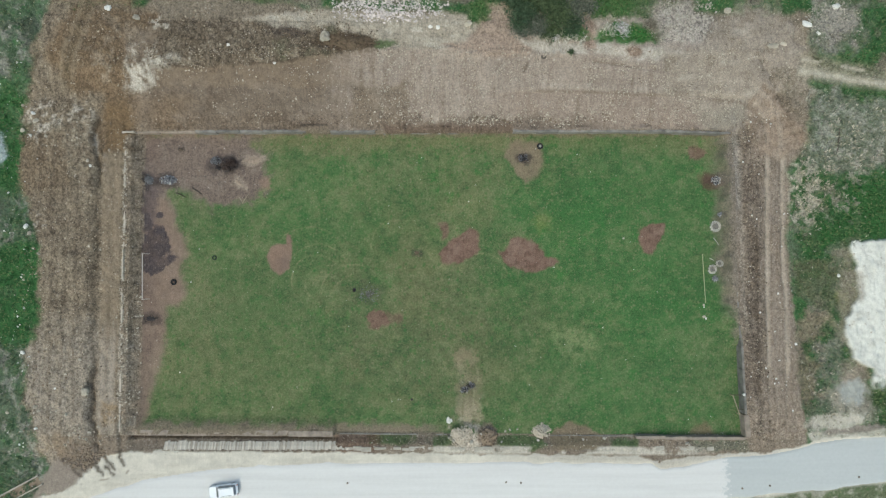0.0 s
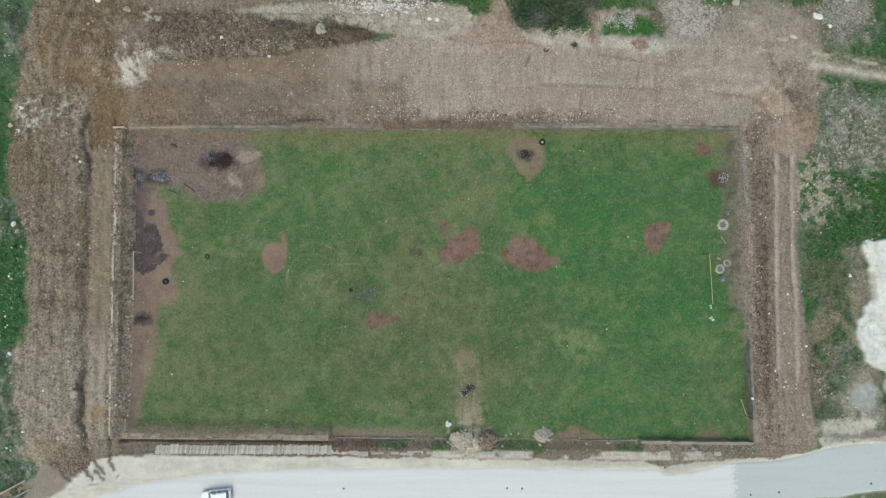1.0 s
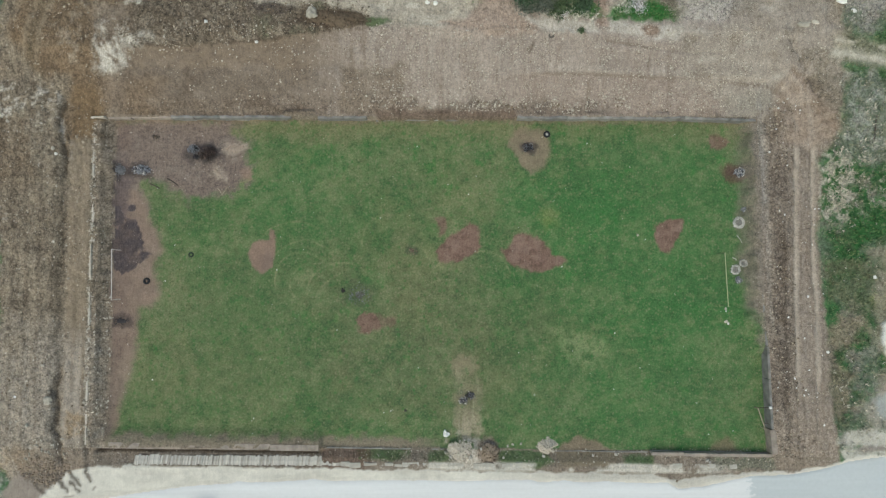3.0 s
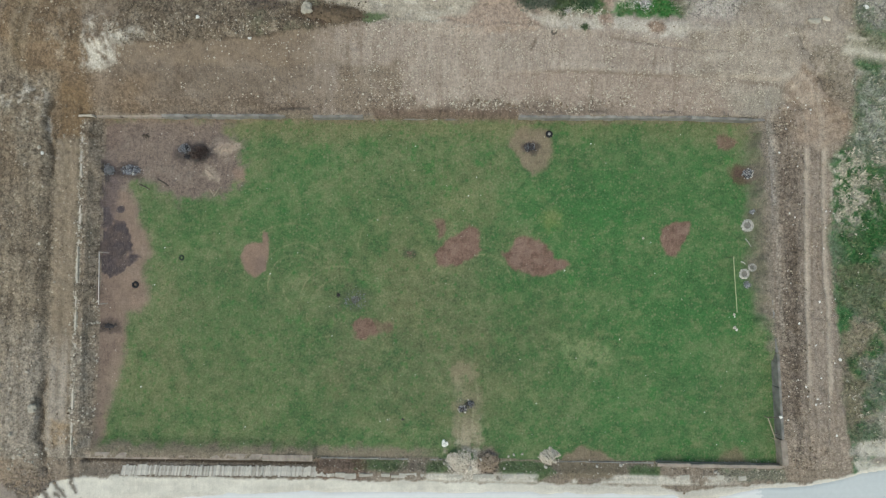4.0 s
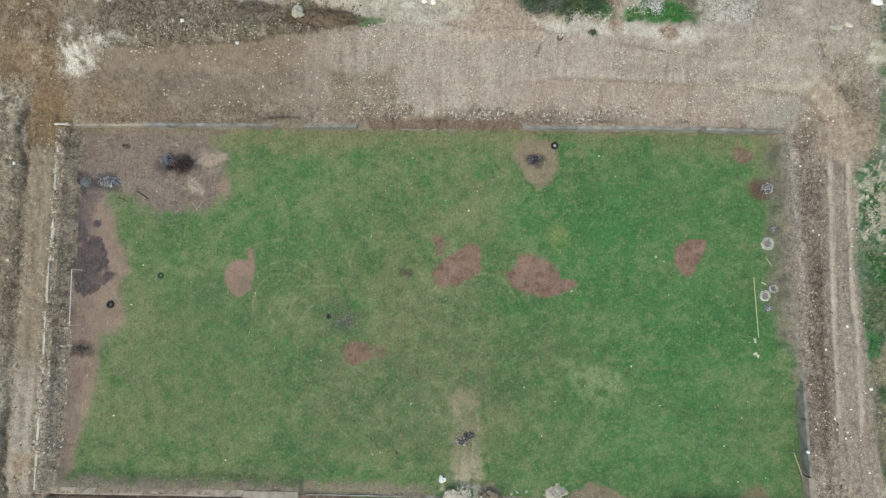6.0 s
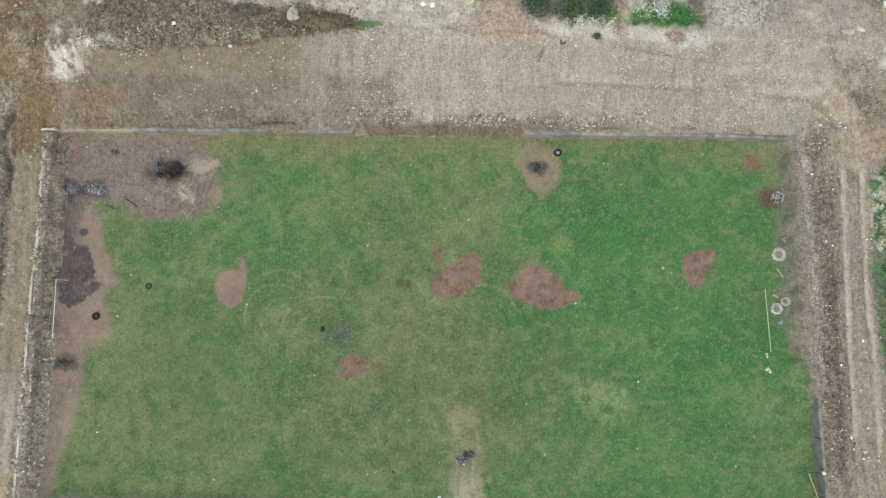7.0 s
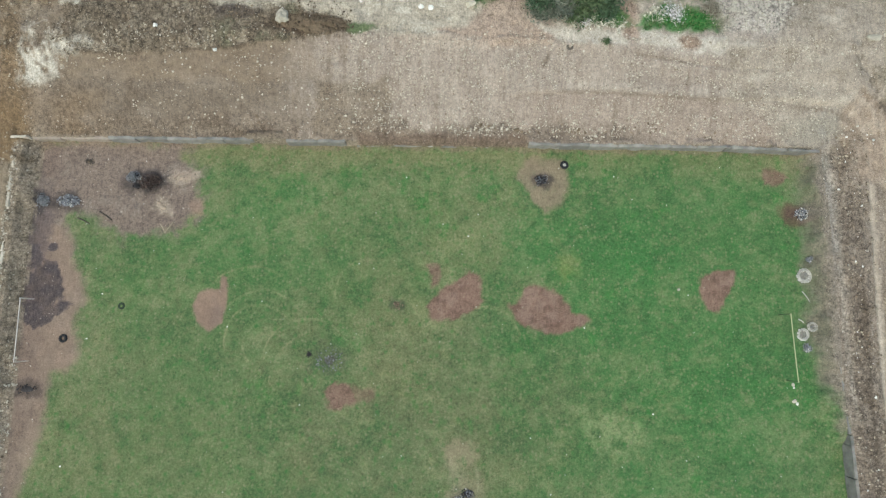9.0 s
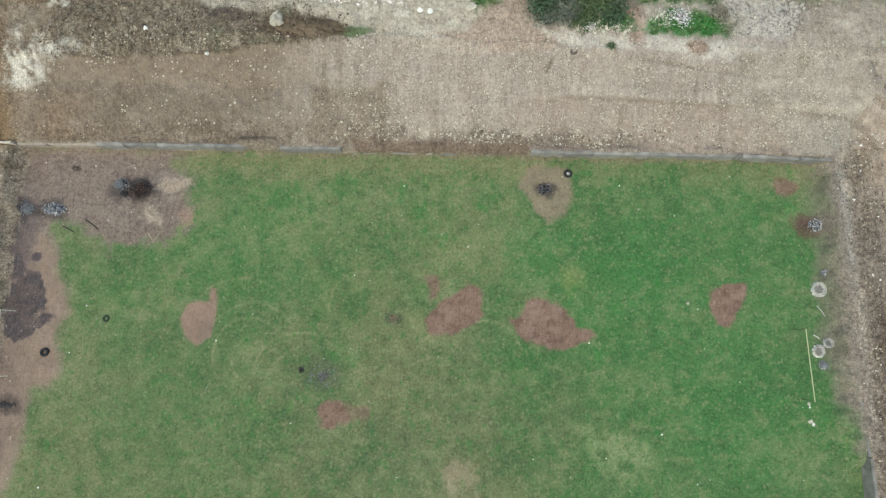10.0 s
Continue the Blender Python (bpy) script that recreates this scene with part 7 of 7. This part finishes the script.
on_bank = lambda x, y: lumpy(x, y) * (y > rough_foot(x) + 0.1)
stones("soil_clods", "dark clods on the upper dirt slope", 2200, (-46, -10, 30, 38), 0.04, 0.14, DARK_CLOD, 427, on_bank)
stones("soil_clods", "dark clods on the dug earth bank", 350, wb, 0.05, 0.15, DARK_CLOD, 428, lumpy)
stones("soil_clods", "dark clods beside the wheel ruts", 900, (49.4, 51.8, -28, 24), 0.04, 0.13, DARK_CLOD, 429, lumpy)
stones("soil_clods", "dark clods along the foot of the dirt slope", 1800, (-12, 34, 22.2, 25), 0.04, 0.14, CLOD, 408, foot_)
stones("loose_stones", "small pale stones on the dirt slope", 5200, (-46, 50, 23, 35), 0.03, 0.13, STONE, 409, lumpy, 3.0)
fine_ = lambda x, y: np.clip(0.35 + 1.1 * fbm(x, y, 2.2, 4, 451, 0.7), 0.03, 1)
stones("loose_stones", "tiny pale stones on the graded slope", 10000, (-10, 46, 24, 34.5), 0.035, 0.1, STONE, 452, fine_, 1.8)
stones("soil_clods", "tiny brown clods on the graded slope", 4000, (-44, 46, 23, 34), 0.03, 0.09, CLOD, 453, fine_, 1.6)
stones("loose_stones", "white chips on the slope inside the wall crest", 420, (-49.5, -47.8, -23, -4), 0.04, 0.16, STONE, 454, fine_, 2.0)
stones("soil_clods", "brown clods on the upper dirt slope", 2200, (-52, -10, 29.5, 40), 0.04, 0.17, CLOD, 410, on_bank)
stones("loose_stones", "white limestone lumps on orange soil", 800, (-60, -34, 27, 40), 0.04, 0.17, EARTHY_STONE, 411, lumpy)
stones("loose_stones", "pale stones on the trampled dirt corner", 1400, (32, 56, 24, 41), 0.03, 0.14, STONE, 412, lumpy)
stones("loose_stones", "pale stones among weeds", 1500, (57, 72, -26, 41), 0.04, 0.15, STONE, 413, lumpy)
stones("loose_stones", "white stones among weeds", 700, (-74, -63, -36, 41), 0.04, 0.16, WHITE_STONE, 414, lumpy)
stones("loose_stones", "pale stones on the road verge", 900, (-50, 50, -29, -26.5), 0.03, 0.09, STONE, 415)
stones("loose_stones", "tiny white stones in the grass", 160, (-42, 43, -25, 20), 0.03, 0.09, WHITE_STONE, 416)
claw_ = lambda x, y: patch(x, y, [(-57.8, -26.6), (-53, -27), (-52.4, -29), (-54, -30.2), (-55.4, -31.4), (-57.6, -31), (-60.4, -29.4)], 0.4, 0.4, 375)
stones("soil_clods", "dark washed-out clods at the foot of the bank", 800, (-61, -52, -32, -26), 0.05, 0.24, SOIL, 462, claw_, 2.0)
stones("loose_stones", "pale stones washed out of the bank", 260, (-61, -50, -31, -24), 0.04, 0.2, STONE, 463, lumpy, 2.5)
pile = lambda x, y: np.clip(blob(x, y, -8.0, 41.0, 7.5, 2.6, 0, 0.5, 0.3, 417, 2), 0, 1)
stones("broken_rubble", "white and pink broken rubble tipped on weeds", 4200, (-17, 1, 38, 45), 0.05, 0.2, MIXED_RUBBLE, 418, pile, 2.0)
pile3 = lambda x, y: np.clip(blob(x, y, 37.2, 38.8, 4.6, 3.4, 0, 0.5, 0.4, 421, 1.5), 0, 1) * 0.8
stones("broken_rubble", "grey broken rubble beside the trampled dirt", 1600, (32, 43, 35, 43), 0.05, 0.2, PALE_CONCRETE, 422, pile3, 2.0)
pile4 = lambda x, y: np.clip(blob(x, y, 61.3, 38.8, 3.6, 3.6, 0, 0.5, 0.4, 423, 1.5), 0, 1) * 0.8
stones("broken_rubble", "grey broken rubble among weeds", 1200, (57, 66, 34, 43), 0.05, 0.18, PALE_CONCRETE, 424, pile4, 2.0)


def tuft_material(name, spread):
    m, nt, p = nodes_of(name)
    t = nt.nodes.new("ShaderNodeVertexColor")
    t.layer_name = "tint"
    isl = nt.nodes.new("ShaderNodeNewGeometry")
    hsv = nt.nodes.new("ShaderNodeHueSaturation")
    v = math_node(nt, "ADD", math_node(nt, "MULTIPLY", isl.outputs["Random Per Island"], 2 * spread), 1 - spread * 0.8)
    nt.links.new(v, hsv.inputs["Value"])
    nt.links.new(t.outputs[0], hsv.inputs["Color"])
    r2 = math_node(nt, "FRACT", math_node(nt, "MULTIPLY", isl.outputs["Random Per Island"], 17.3), 0)
    f = math_node(nt, "MULTIPLY", math_node(nt, "GREATER_THAN", r2, 0.78), 0.3)
    col = mix_node(nt, f, hsv.outputs[0], rgb(158, 152, 112))
    nt.links.new(col, p.inputs["Base Color"])
    p.inputs["Roughness"].default_value = 0.8
    p.inputs["Specular IOR Level"].default_value = 0.15
    return m


def tufts(name, label, x, y, size, tall, seed, material, colour=None, blades=5):
    """Tufts of blades, coloured like the ground that they grow from, or in one colour."""
    rng = np.random.default_rng(seed)
    n = len(x)
    z = height(x, y)
    col = tints(x, y, z)[0] if colour is None else np.tile(np.array(colour[:3]), (n, 1))
    a = rng.uniform(0, 2 * math.pi, (n, blades))
    s = (size * rng.uniform(0.6, 1.5, n))[:, None]
    h = (tall * rng.uniform(0.5, 1.4, n))[:, None]
    dx, dy = np.cos(a), np.sin(a)
    w = 0.22 * s
    base = np.stack([x[:, None] + 0.15 * s * dx, y[:, None] + 0.15 * s * dy, np.broadcast_to(z[:, None] - 0.02, a.shape)], -1)
    side = np.stack([-dy * w, dx * w, 0 * a], -1)
    tip = base + np.stack([dx * s * 0.8, dy * s * 0.8, h * rng.uniform(0.6, 1.2, a.shape)], -1)
    v = np.stack([base - side, base + side, tip], 2).reshape(-1, 3)
    f = np.arange(len(v)).reshape(-1, 3)
    me = mesh_from(name, v, f, material)
    c = np.repeat(np.concatenate([col, np.ones((n, 1))], 1), blades * 3, axis=0)
    at = me.color_attributes.new("tint", "FLOAT_COLOR", "POINT")
    at.data.foreach_set("color", c.astype(np.float32).ravel())
    return tagged(new(name, me), label, "grass" if "grass" in name else "weeds", kind="stuff")


TUFT = tuft_material("pitch_grass_tufts", 0.28)
STEM = tuft_material("dry_weed_stems", 0.45)


def grassy_part(x, y):
    return np.clip(tints(x, y, x * 0)[2], 0, 1) * ((x < EAST - 0.4) & (y < 21.4) & (y > south(x) + 0.3))


x, y = scatter(46000, -47.5, 47.7, -26.5, 21.5, 430, grassy_part)
tufts("pitch_grass", "short uneven grass with straw-coloured blades", x, y, 0.20, 0.07, 431, TUFT)
wild = lambda x, y: np.clip(tints(x, y, x * 0)[2], 0, 1)
x, y = scatter(9000, 56.5, 73, -27, 42, 432, wild)
tufts("wild_grass", "rank green weeds beside the eastern track", x, y, 0.42, 0.3, 433, TUFT)
x, y = scatter(5200, -74, -63, -40, 42, 434, wild)
tufts("wild_grass", "rank green weeds beyond the earth bank", x, y, 0.40, 0.28, 435, TUFT)
x, y = scatter(5200, -56, 56, 37.5, 44, 436, wild)
tufts("wild_grass", "rank green weeds beyond the dirt slope", x, y, 0.40, 0.28, 437, TUFT)
dryz = lambda x, y: np.clip(0.6 * blob(x, y, 58.4, 11, 3.4, 5.5, 0, 0.6, 0.8, 440, 2.2) + 0.16 * blob(x, y, 65, 20, 6, 7, 0, 0.6, 0.8, 439, 2.2) + 0.08 * blob(x, y, 60, -19, 4.5, 6, 0, 0.6, 0.8, 441, 2.2), 0, 1) * np.clip(0.4 + 1.3 * fbm(x, y, 2.0, 3, 442), 0, 1)
x, y = scatter(11000, 56.5, 70, -27, 27, 443, dryz)
tufts("dry_weeds", "dry grey weed stems beside the eastern track", x, y, 0.36, 0.3, 444, STEM, rgb(172, 164, 147))
strawz = lambda x, y: np.clip(blob(x, y, 18.6, 36.0, 3.4, 0.9, -5, 0.5, 0.5, 445, 1.2) + blob(x, y, 26.6, 36.9, 1.6, 0.8, 0, 0.5, 0.5, 446, 1.2), 0, 1)
x, y = scatter(1300, 14, 30, 34.5, 38.5, 447, strawz)
x2, y2 = scatter(5200, 3, 35, 35, 43, 449, lambda x, y: (tints(x, y, x * 0)[2] > 0.8) * 1.0)
tufts("wild_grass", "bright green weeds below the shrubs", x2, y2, 0.36, 0.3, 450, TUFT)
tufts("dry_weeds", "pale straw tufts below the shrubs", x, y, 0.28, 0.3, 448, STEM, rgb(190, 186, 172))
